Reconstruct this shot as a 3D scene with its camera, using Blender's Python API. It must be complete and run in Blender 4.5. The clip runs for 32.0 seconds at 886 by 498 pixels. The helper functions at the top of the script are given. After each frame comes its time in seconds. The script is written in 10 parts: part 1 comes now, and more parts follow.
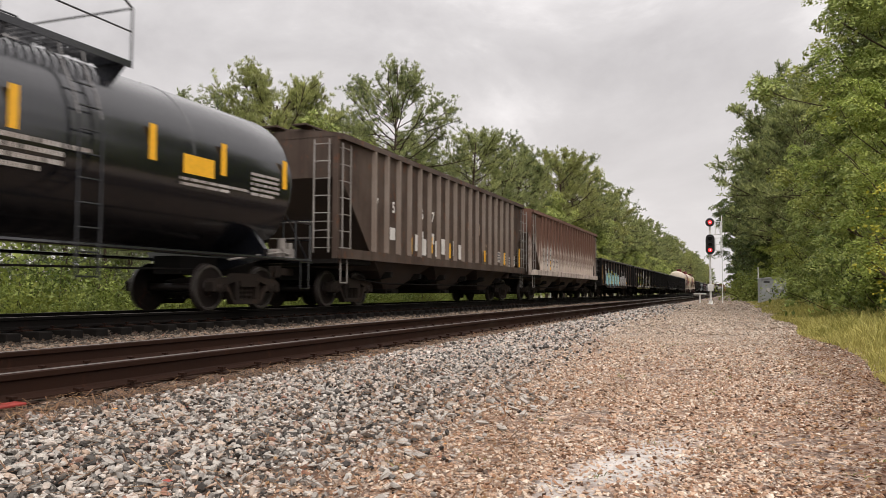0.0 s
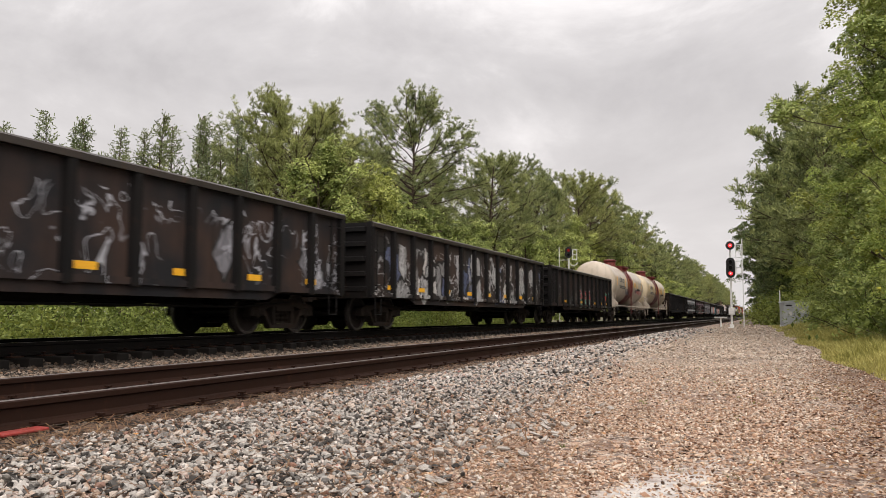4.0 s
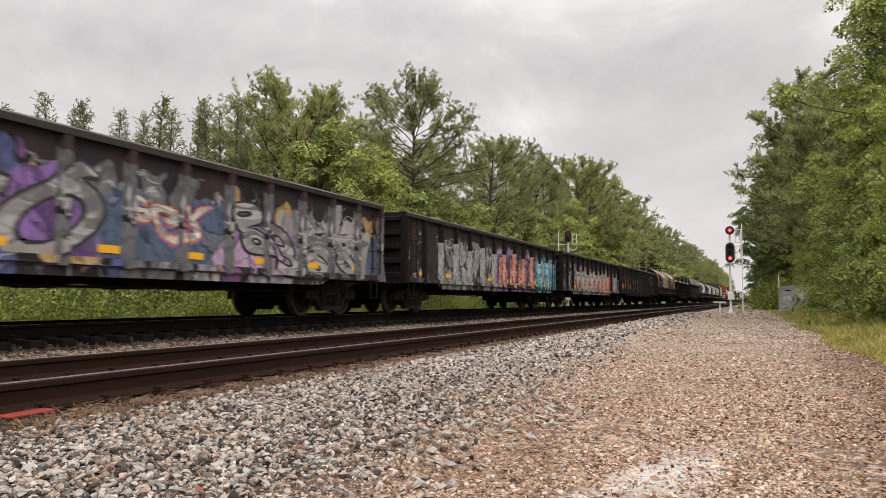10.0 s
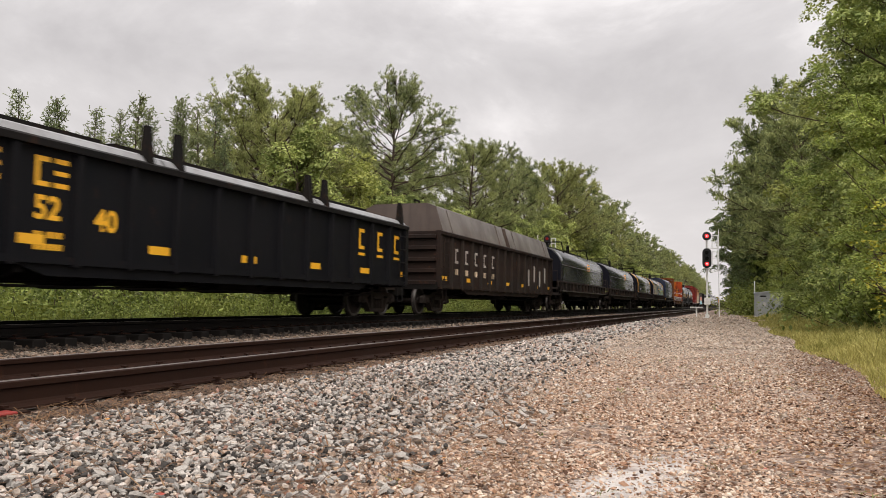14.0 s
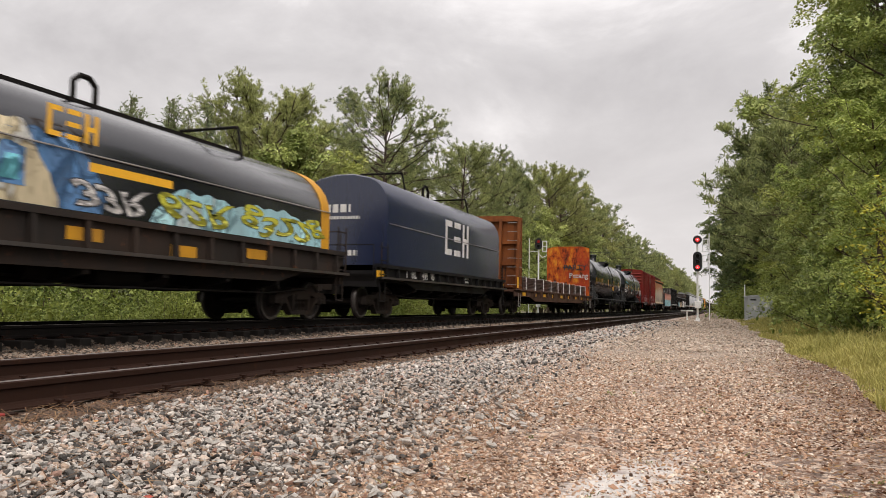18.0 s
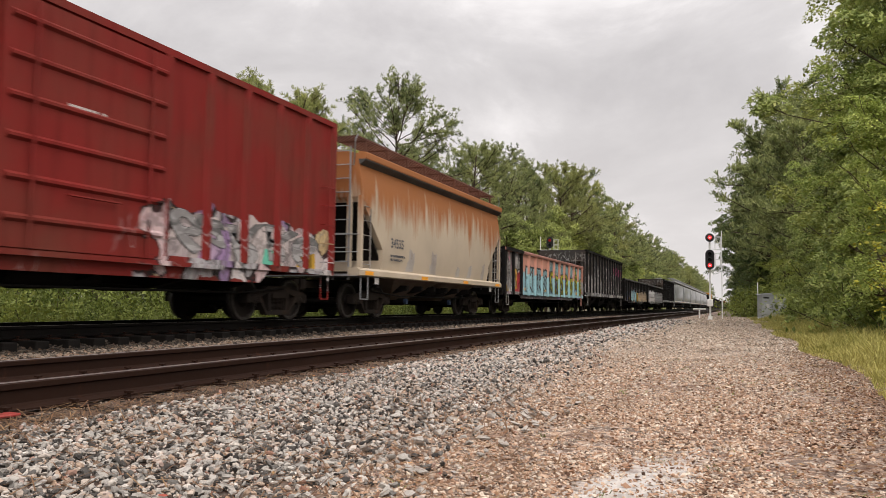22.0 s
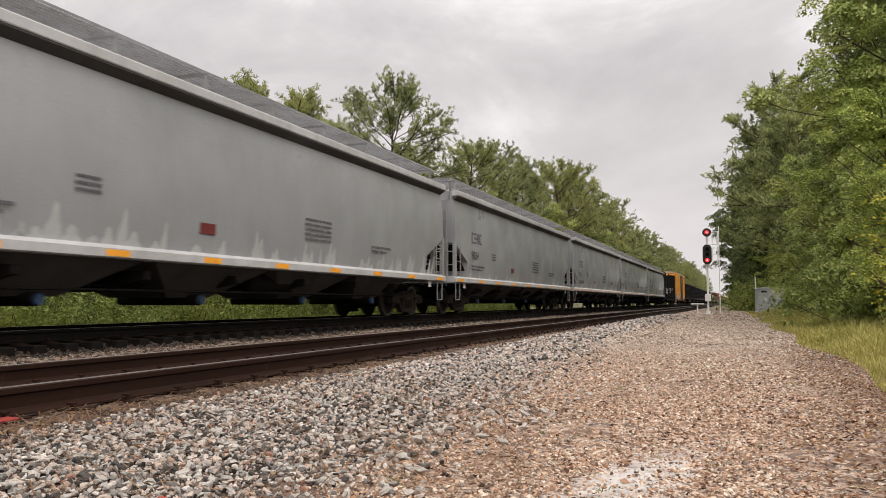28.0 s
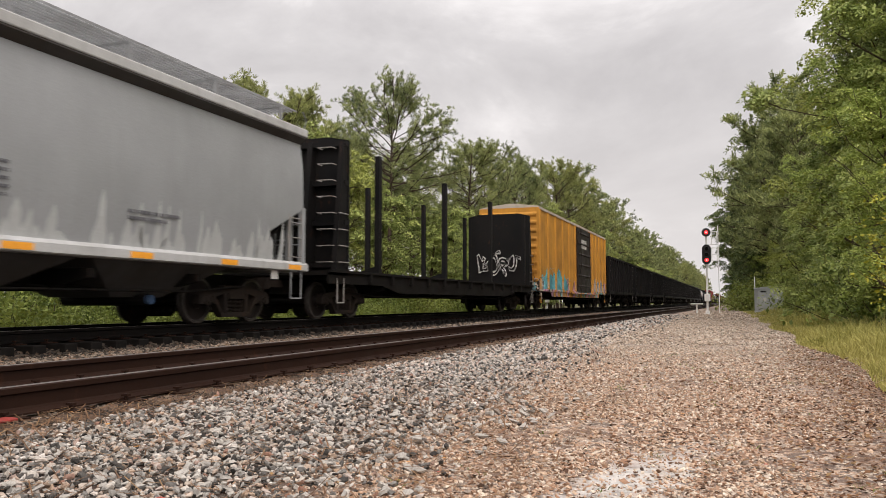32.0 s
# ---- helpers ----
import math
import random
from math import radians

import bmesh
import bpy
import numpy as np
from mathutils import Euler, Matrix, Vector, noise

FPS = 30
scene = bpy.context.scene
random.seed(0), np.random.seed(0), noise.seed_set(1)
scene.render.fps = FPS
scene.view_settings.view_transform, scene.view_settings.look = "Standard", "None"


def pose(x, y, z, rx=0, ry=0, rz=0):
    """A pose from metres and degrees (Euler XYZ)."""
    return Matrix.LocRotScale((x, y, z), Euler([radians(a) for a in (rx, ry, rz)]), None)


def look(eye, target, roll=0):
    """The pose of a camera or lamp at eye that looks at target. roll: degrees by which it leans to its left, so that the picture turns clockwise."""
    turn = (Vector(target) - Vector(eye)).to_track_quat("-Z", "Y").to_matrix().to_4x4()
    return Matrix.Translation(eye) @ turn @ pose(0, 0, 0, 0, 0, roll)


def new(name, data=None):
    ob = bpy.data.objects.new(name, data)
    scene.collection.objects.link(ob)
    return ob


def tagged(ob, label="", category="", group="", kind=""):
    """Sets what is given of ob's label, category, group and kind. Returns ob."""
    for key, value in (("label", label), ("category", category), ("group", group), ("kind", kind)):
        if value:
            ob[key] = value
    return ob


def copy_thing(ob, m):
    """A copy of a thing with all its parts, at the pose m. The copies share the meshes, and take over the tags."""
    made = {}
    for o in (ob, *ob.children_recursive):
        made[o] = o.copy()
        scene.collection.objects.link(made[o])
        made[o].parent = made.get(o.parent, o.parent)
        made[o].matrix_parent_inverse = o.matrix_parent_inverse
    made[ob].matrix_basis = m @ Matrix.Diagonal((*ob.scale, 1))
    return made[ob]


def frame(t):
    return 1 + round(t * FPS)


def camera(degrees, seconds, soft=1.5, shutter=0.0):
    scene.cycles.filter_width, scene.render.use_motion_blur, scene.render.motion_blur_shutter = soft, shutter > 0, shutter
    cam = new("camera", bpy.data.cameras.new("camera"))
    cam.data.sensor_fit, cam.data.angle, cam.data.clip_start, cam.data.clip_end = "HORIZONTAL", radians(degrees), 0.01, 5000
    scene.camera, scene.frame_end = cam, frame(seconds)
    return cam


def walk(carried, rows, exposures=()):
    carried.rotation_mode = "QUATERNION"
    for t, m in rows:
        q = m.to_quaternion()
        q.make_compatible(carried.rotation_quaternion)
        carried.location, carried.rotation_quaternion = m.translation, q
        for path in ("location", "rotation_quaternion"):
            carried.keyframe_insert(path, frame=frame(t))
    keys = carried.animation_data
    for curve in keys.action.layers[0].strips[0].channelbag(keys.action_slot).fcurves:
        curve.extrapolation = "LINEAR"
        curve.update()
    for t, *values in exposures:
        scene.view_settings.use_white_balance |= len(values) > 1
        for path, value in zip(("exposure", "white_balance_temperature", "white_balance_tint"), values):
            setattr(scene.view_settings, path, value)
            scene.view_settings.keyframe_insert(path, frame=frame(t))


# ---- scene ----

# The camera stands beside a double track; x runs across the tracks, y along them.
cam = camera(59.07, 32.0, soft=0.5, shutter=0.14)
PATH = [
    (0.0, 0.031, -0.048, 0.791, 93.058, 20.811, 0.272),
    (0.5, 0.022, -0.053, 0.793, 93.278, 21.044, 0.218),
    (1.0, 0.020, -0.059, 0.791, 93.690, 21.293, 0.045),
    (1.5, 0.019, -0.054, 0.797, 94.222, 21.652, -0.140),
    (2.0, 0.020, -0.041, 0.795, 94.618, 21.998, -0.292),
    (2.5, 0.027, -0.039, 0.795, 94.928, 22.224, -0.354),
    (3.0, 0.028, -0.043, 0.793, 95.007, 22.272, -0.236),
    (3.5, 0.022, -0.055, 0.795, 94.933, 22.168, -0.025),
    (5.5, 0.017, -0.047, 0.790, 94.483, 22.312, 0.563),
    (6.0, 0.018, -0.031, 0.789, 94.572, 22.338, 0.399),
    (6.5, 0.027, -0.044, 0.792, 94.620, 22.291, 0.362),
    (7.0, 0.024, -0.044, 0.789, 94.685, 22.150, 0.343),
    (7.5, 0.014, -0.039, 0.786, 94.713, 21.990, 0.373),
    (8.0, -0.002, -0.057, 0.789, 94.691, 21.886, 0.374),
    (8.5, -0.023, -0.063, 0.795, 94.505, 21.862, 0.512),
    (9.0, -0.041, -0.062, 0.791, 94.262, 21.904, 0.464),
    (9.5, -0.047, -0.063, 0.787, 93.961, 22.004, 0.416),
    (10.0, -0.040, -0.048, 0.788, 93.640, 22.035, 0.381),
    (10.5, -0.024, -0.028, 0.788, 93.445, 22.057, 0.422),
    (11.0, -0.018, -0.014, 0.790, 93.370, 21.972, 0.479),
    (11.5, -0.013, -0.006, 0.787, 93.474, 21.787, 0.539),
    (12.0, -0.013, 0.001, 0.788, 93.610, 21.477, 0.553),
    (12.5, -0.014, 0.001, 0.790, 93.777, 21.134, 0.576),
    (13.0, -0.014, 0.002, 0.789, 93.909, 20.853, 0.654),
    (13.5, -0.014, 0.001, 0.790, 93.936, 20.648, 0.751),
    (14.0, -0.010, -0.001, 0.790, 93.881, 20.563, 0.821),
    (14.5, -0.012, 0.006, 0.787, 93.817, 20.498, 0.856),
    (16.5, -0.008, 0.002, 0.789, 93.950, 20.070, 0.882),
    (17.0, -0.007, -0.003, 0.790, 94.045, 19.957, 0.934),
    (17.5, -0.008, -0.003, 0.790, 94.084, 19.905, 0.999),
    (18.0, -0.007, 0.000, 0.791, 94.069, 19.950, 1.008),
    (18.5, -0.008, 0.003, 0.789, 93.996, 20.064, 1.010),
    (19.0, -0.007, 0.004, 0.787, 93.967, 20.265, 0.890),
    (19.5, -0.005, 0.001, 0.788, 93.978, 20.485, 0.827),
    (20.0, -0.005, -0.002, 0.790, 94.003, 20.677, 0.800),
    (20.5, -0.004, -0.004, 0.792, 94.059, 20.799, 0.786),
    (21.0, -0.006, -0.004, 0.791, 94.083, 20.837, 0.802),
    (21.5, -0.006, 0.002, 0.790, 94.065, 20.819, 0.796),
    (22.0, -0.006, -0.003, 0.791, 93.992, 20.764, 0.815),
    (22.5, -0.005, -0.001, 0.790, 93.946, 20.723, 0.758),
    (23.0, -0.003, -0.000, 0.789, 93.924, 20.671, 0.682),
    (23.5, -0.005, 0.005, 0.788, 93.912, 20.633, 0.633),
    (24.0, -0.001, 0.000, 0.790, 93.915, 20.610, 0.554),
    (24.5, -0.002, -0.004, 0.791, 93.918, 20.581, 0.561),
    (25.0, -0.001, 0.000, 0.790, 93.910, 20.563, 0.569),
    (25.5, -0.003, -0.000, 0.789, 93.899, 20.519, 0.559),
    (27.5, -0.002, 0.001, 0.791, 93.827, 20.538, 0.105),
    (28.0, -0.000, -0.000, 0.790, 93.886, 20.585, 0.000),
    (28.5, 0.000, -0.001, 0.791, 93.928, 20.581, -0.009),
    (29.0, -0.001, 0.001, 0.792, 93.955, 20.585, -0.014),
    (29.5, -0.002, 0.004, 0.792, 93.949, 20.571, 0.005),
    (30.0, -0.001, 0.008, 0.790, 93.966, 20.581, -0.024),
    (30.5, 0.001, 0.002, 0.791, 93.979, 20.542, -0.079),
    (31.0, -0.001, 0.003, 0.791, 93.977, 20.525, -0.087),
    (31.5, -0.003, 0.004, 0.791, 93.932, 20.532, -0.030),
    (32.0, 0.000, 0.003, 0.790, 93.888, 20.542, -0.018),
]
walk(cam, [(t, pose(x, y, z, rx, 0, rz) @ pose(0, 0, 0, 0, 0, lean)) for t, x, y, z, rx, rz, lean in PATH])

# ---- light: a bright overcast sky with a weak, wide sun behind the clouds ----
scene.view_settings.exposure = 0.10
world = bpy.data.worlds.new("world")
scene.world = world
world.use_nodes = True
wn, wl = world.node_tree.nodes, world.node_tree.links
wn.clear()
sky = wn.new("ShaderNodeTexSky")
sky.sky_type, sky.sun_disc = "NISHITA", False
sky.sun_elevation, sky.sun_rotation = radians(51.5), radians(141)
sky.air_density, sky.dust_density = 1.0, 4.0
sky_level = wn.new("ShaderNodeMix")
sky_level.data_type, sky_level.blend_type = "RGBA", "MULTIPLY"
sky_level.inputs[0].default_value = 1.0
sky_level.inputs[7].default_value = (0.06, 0.06, 0.06, 1)
wl.new(sky.outputs[0], sky_level.inputs[6])
wc = wn.new("ShaderNodeTexCoord")
flat = wn.new("ShaderNodeMapping")
flat.inputs["Scale"].default_value = (1.0, 1.0, 1.7)
flat.inputs["Location"].default_value = (0.37, 0.61, 0.2)
wl.new(wc.outputs["Generated"], flat.inputs[0])
cloud = wn.new("ShaderNodeTexNoise")
cloud.inputs["Scale"].default_value = 3.4
cloud.inputs["Detail"].default_value = 7
cloud.inputs["Roughness"].default_value = 0.58
cloud.inputs["Distortion"].default_value = 0.35
wl.new(flat.outputs[0], cloud.inputs[0])
cloud_ramp = wn.new("ShaderNodeValToRGB")
cr = cloud_ramp.color_ramp
cr.elements[0].position, cr.elements[0].color = 0.36, (0.60, 0.57, 0.572, 1)
cr.elements[1].position, cr.elements[1].color = 0.64, (0.96, 0.918, 0.912, 1)
e = cr.elements.new(0.50)
e.color = (0.715, 0.682, 0.681, 1)
wl.new(cloud.outputs[0], cloud_ramp.inputs[0])
cover = wn.new("ShaderNodeMix")
cover.data_type = "RGBA"
cover.inputs[0].default_value = 0.93
wl.new(sky_level.outputs[2], cover.inputs[6])
wl.new(cloud_ramp.outputs[0], cover.inputs[7])
# an overcast sky is brighter overhead than at the horizon
up = wn.new("ShaderNodeSeparateXYZ")
wl.new(wc.outputs["Generated"], up.inputs[0])
rise = wn.new("ShaderNodeMapRange")
rise.inputs[1].default_value, rise.inputs[2].default_value = 0.30, 1.0
rise.inputs[3].default_value, rise.inputs[4].default_value = 1.0, 2.0
wl.new(up.outputs[2], rise.inputs[0])
# haze pales the sky low over the horizon
low_sky = wn.new("ShaderNodeMapRange")
low_sky.inputs[1].default_value, low_sky.inputs[2].default_value = 0.04, 0.30
low_sky.inputs[3].default_value, low_sky.inputs[4].default_value = 0.65, 0.0
wl.new(up.outputs[2], low_sky.inputs[0])
haze = wn.new("ShaderNodeMix")
haze.data_type = "RGBA"
haze.inputs[7].default_value = (0.74, 0.70, 0.69, 1)
wl.new(low_sky.outputs[0], haze.inputs[0])
wl.new(cover.outputs[2], haze.inputs[6])
bg = wn.new("ShaderNodeBackground")
wl.new(rise.outputs[0], bg.inputs[1])
wl.new(haze.outputs[2], bg.inputs[0])
wo = wn.new("ShaderNodeOutputWorld")
wl.new(bg.outputs[0], wo.inputs[0])

sun_data = bpy.data.lights.new("sun", "SUN")
sun_data.energy, sun_data.angle, sun_data.color = 2.45, radians(70), (1.0, 0.90, 0.832)
sun = new("sun", sun_data)
sun.matrix_basis = look((6.5, -8, 13), (0, 0, 0))


# ---- materials ----
def mat(name):
    m = bpy.data.materials.new(name)
    m.use_nodes = True
    n, l = m.node_tree.nodes, m.node_tree.links
    return m, n, l, n["Principled BSDF"]


def tex(n, l, kind, coord, scale=1.0, stretch=(1, 1, 1), shift=0.0, detail=3.0, rough=0.5):
    mp = n.new("ShaderNodeMapping")
    mp.inputs["Scale"].default_value = stretch
    mp.inputs["Location"].default_value = (shift, shift * 0.7, shift * 1.3)
    l.new(coord, mp.inputs[0])
    t = n.new(kind)
    t.inputs["Scale"].default_value = scale
    if "Detail" in t.inputs:
        t.inputs["Detail"].default_value = detail
        t.inputs["Roughness"].default_value = rough
    l.new(mp.outputs[0], t.inputs["Vector"])
    return t


def ramp(n, l, src, stops, interp="LINEAR"):
    r = n.new("ShaderNodeValToRGB")
    els = r.color_ramp.elements
    r.color_ramp.interpolation = interp
    while len(els) < len(stops):
        els.new(0.5)
    for el, (p, c) in zip(els, stops):
        el.position = p
        el.color = (c, c, c, 1) if isinstance(c, (int, float)) else (*c, 1)
    l.new(src, r.inputs[0])
    return r.outputs[0]


def mix(n, l, fac, a, b, how="MIX"):
    m = n.new("ShaderNodeMix")
    m.data_type, m.blend_type = "RGBA", how
    for sock, v in ((0, fac), (6, a), (7, b)):
        if isinstance(v, (int, float)):
            m.inputs[sock].default_value = v
        elif isinstance(v, tuple):
            m.inputs[sock].default_value = (*v, 1)
        else:
            l.new(v, m.inputs[sock])
    return m.outputs[2]


def calc(n, l, op, a, b=0.0, clamp=False):
    m = n.new("ShaderNodeMath")
    m.operation, m.use_clamp = op, clamp
    for i, v in enumerate((a, b)):
        if isinstance(v, (int, float)):
            m.inputs[i].default_value = v
        else:
            l.new(v, m.inputs[i])
    return m.outputs[0]


def bump(n, l, b, height, strength=0.3, distance=0.01):
    bp = n.new("ShaderNodeBump")
    bp.inputs["Strength"].default_value = strength
    bp.inputs["Distance"].default_value = distance
    l.new(height, bp.inputs["Height"])
    l.new(bp.outputs[0], b.inputs["Normal"])


def paint(name, colour, dirt=(0.06, 0.045, 0.035), amount=0.4, rough=0.5, rust=0.15, metal=0.0, seed=0.0, streak=0.4, gloss=0.2, spot=0.60, ior=1.6):
    """Weathered paint on steel: blotches, streaks that run down, rust spots, fine grain."""
    m, n, l, b = mat(name)
    co = n.new("ShaderNodeTexCoord").outputs["Object"]
    big = tex(n, l, "ShaderNodeTexNoise", co, 0.9, (1, 1, 1), seed + 1.0, 5)
    run = tex(n, l, "ShaderNodeTexNoise", co, 5.0, (1, 1, 0.10), seed + 4.0, 4, 0.6)
    fine = tex(n, l, "ShaderNodeTexNoise", co, 38.0, (1, 1, 1), seed, 3)
    spots = tex(n, l, "ShaderNodeTexNoise", co, 4.5, (1, 1, 0.6), seed + 9.0, 8, 0.7)
    c = mix(n, l, ramp(n, l, big.outputs[0], [(0.35, 0.0), (0.75, amount)]), colour, dirt)
    c = mix(n, l, ramp(n, l, run.outputs[0], [(0.48, 0.0), (0.78, streak)]), c, tuple(0.6 * d + 0.10 * k for d, k in zip(dirt, colour)))
    c = mix(n, l, ramp(n, l, spots.outputs[0], [(spot, 0.0), (spot + 0.07, rust)]), c, (0.16, 0.06, 0.025))
    c = mix(n, l, ramp(n, l, fine.outputs[0], [(0.3, 0.0), (0.7, 0.14)]), c, (0.02, 0.02, 0.02))
    l.new(c, b.inputs["Base Color"])
    l.new(ramp(n, l, big.outputs[0], [(0.3, rough - 0.1), (0.7, min(0.95, rough + 0.2))]), b.inputs["Roughness"])
    b.inputs["Metallic"].default_value = metal
    b.inputs["Specular IOR Level"].default_value = gloss if gloss <= 0.5 else (0.02 if gloss >= 0.9 else 0.15)
    if gloss > 0.5:
        b.inputs["Coat Weight"].default_value = gloss
        b.inputs["Coat IOR"].default_value = ior if gloss >= 0.9 else 1.5
        b.inputs["Coat Roughness"].default_value = rough * 0.5
    bump(n, l, b, calc(n, l, "ADD", fine.outputs[0], spots.outputs[0]), 0.25, 0.004)
    return m


def plain(name, colour, rough=0.6, metal=0.0, vary=0.15, scale=12.0):
    m, n, l, b = mat(name)
    co = n.new("ShaderNodeTexCoord").outputs["Object"]
    t = tex(n, l, "ShaderNodeTexNoise", co, scale, (1, 1, 1), 2.0, 5, 0.6)
    c = mix(n, l, ramp(n, l, t.outputs[0], [(0.3, 0.0), (0.7, 1.0)]), tuple(k * (1 - vary) for k in colour), tuple(min(1, k * (1 + vary)) for k in colour))
    l.new(c, b.inputs["Base Color"])
    b.inputs["Roughness"].default_value, b.inputs["Metallic"].default_value = rough, metal
    if rough > 0.6:
        b.inputs["Specular IOR Level"].default_value = 0.15
    bump(n, l, b, t.outputs[0], 0.2, 0.003)
    return m


def graffiti(name, base, colours, seed=0.0, low=0.9, high=2.3, cover=0.5, size=0.75, outline=(0.02, 0.02, 0.02), lines=(0.5, 0.5, 0.5), line_amount=0.7, spans=((-20, 20),), line_scale=1.5):
    """Sprayed lettering on weathered paint: slanted cells of colour with dark outlines, over part of the side."""
    m, n, l, b = mat(name)
    co = n.new("ShaderNodeTexCoord").outputs["Object"]
    sep = n.new("ShaderNodeSeparateXYZ")
    l.new(co, sep.inputs[0])
    yy, zz = sep.outputs[1], sep.outputs[2]
    big = tex(n, l, "ShaderNodeTexNoise", co, 0.8, (1, 1, 1), seed + 1.0, 5)
    run = tex(n, l, "ShaderNodeTexNoise", co, 5.0, (1, 1, 0.10), seed + 4.0, 4, 0.6)
    c = mix(n, l, ramp(n, l, big.outputs[0], [(0.4, 0.0), (0.75, 0.5)]), base, (0.10, 0.055, 0.035))
    c = mix(n, l, ramp(n, l, run.outputs[0], [(0.5, 0.0), (0.8, 0.5)]), c, tuple(k * 0.35 for k in base))
    # wobble the coordinates, so that cells bend like sprayed letters
    wob = tex(n, l, "ShaderNodeTexNoise", co, 1.6, (1, 1, 1), seed + 6.0, 2)
    comb = n.new("ShaderNodeCombineXYZ")
    l.new(calc(n, l, "ADD", calc(n, l, "ADD", yy, calc(n, l, "MULTIPLY", zz, 0.18)), calc(n, l, "MULTIPLY", wob.outputs[0], 0.9)), comb.inputs[0])
    l.new(calc(n, l, "ADD", calc(n, l, "MULTIPLY", zz, 0.55), calc(n, l, "MULTIPLY", wob.outputs[0], 0.6)), comb.inputs[1])
    comb.inputs[2].default_value = seed
    cells = n.new("ShaderNodeTexVoronoi")
    cells.inputs["Scale"].default_value = 1.0 / size
    l.new(comb.outputs[0], cells.inputs["Vector"])
    edge = n.new("ShaderNodeTexVoronoi")
    edge.feature = "DISTANCE_TO_EDGE"
    edge.inputs["Scale"].default_value = 1.0 / size
    l.new(comb.outputs[0], edge.inputs["Vector"])
    sc = n.new("ShaderNodeSeparateColor")
    l.new(cells.outputs["Color"], sc.inputs[0])
    k = len(colours)
    hue = ramp(n, l, sc.outputs[0], [(i / k, col) for i, col in enumerate(colours)], "CONSTANT")
    inner = n.new("ShaderNodeTexVoronoi")
    inner.feature = "DISTANCE_TO_EDGE"
    inner.inputs["Scale"].default_value = 2.3 / size
    l.new(comb.outputs[0], inner.inputs["Vector"])
    hue = mix(n, l, ramp(n, l, inner.outputs[0], [(0.05, 0.45), (0.10, 0.0)]), hue, (0.05, 0.045, 0.045))
    hue = mix(n, l, ramp(n, l, edge.outputs[0], [(0.055, 1.0), (0.075, 0.0)]), hue, outline)
    pick = ramp(n, l, sc.outputs[1], [(0.0, 1.0), (cover, 0.0)], "CONSTANT")
    there = None
    for y0, y1 in spans:
        inside = calc(n, l, "MULTIPLY", calc(n, l, "GREATER_THAN", yy, y0), calc(n, l, "LESS_THAN", yy, y1))
        there = inside if there is None else calc(n, l, "MAXIMUM", there, inside)
    ragged = calc(n, l, "MULTIPLY", calc(n, l, "SUBTRACT", wob.outputs[0], 0.5), 0.9)
    zr = calc(n, l, "ADD", zz, ragged)
    band = calc(n, l, "MULTIPLY", calc(n, l, "GREATER_THAN", zr, low), calc(n, l, "LESS_THAN", zr, high))
    both = calc(n, l, "MULTIPLY", calc(n, l, "MULTIPLY", band, there), calc(n, l, "MAXIMUM", pick, 0.0))
    fade = tex(n, l, "ShaderNodeTexNoise", co, 9.0, (1, 1, 0.5), seed + 8.0, 5, 0.7)
    both = calc(n, l, "MULTIPLY", both, ramp(n, l, fade.outputs[0], [(0.34, 0.6), (0.5, 0.97)]))
    c = mix(n, l, both, c, hue)
    # quick tags: thin curling lines of spray
    curl = tex(n, l, "ShaderNodeTexNoise", co, line_scale, (1, 1.0, 0.8), seed + 13.0, 2, 0.4)
    curl.inputs["Distortion"].default_value = 1.2
    far = calc(n, l, "ABSOLUTE", calc(n, l, "SUBTRACT", curl.outputs[0], 0.5))
    patch = tex(n, l, "ShaderNodeTexNoise", co, 0.7, (1, 1, 1), seed + 17.0, 2)
    line = calc(n, l, "MULTIPLY", ramp(n, l, far, [(0.010, line_amount), (0.022, 0.0)]), ramp(n, l, patch.outputs[0], [(0.42, 0.0), (0.52, 1.0)]))
    c = mix(n, l, calc(n, l, "MULTIPLY", line, band), c, lines)
    l.new(c, b.inputs["Base Color"])
    b.inputs["Roughness"].default_value = 0.6
    b.inputs["Specular IOR Level"].default_value = 0.1
    fine = tex(n, l, "ShaderNodeTexNoise", co, 30.0, (1, 1, 1), seed, 3)
    bump(n, l, b, fine.outputs[0], 0.25, 0.004)
    return m


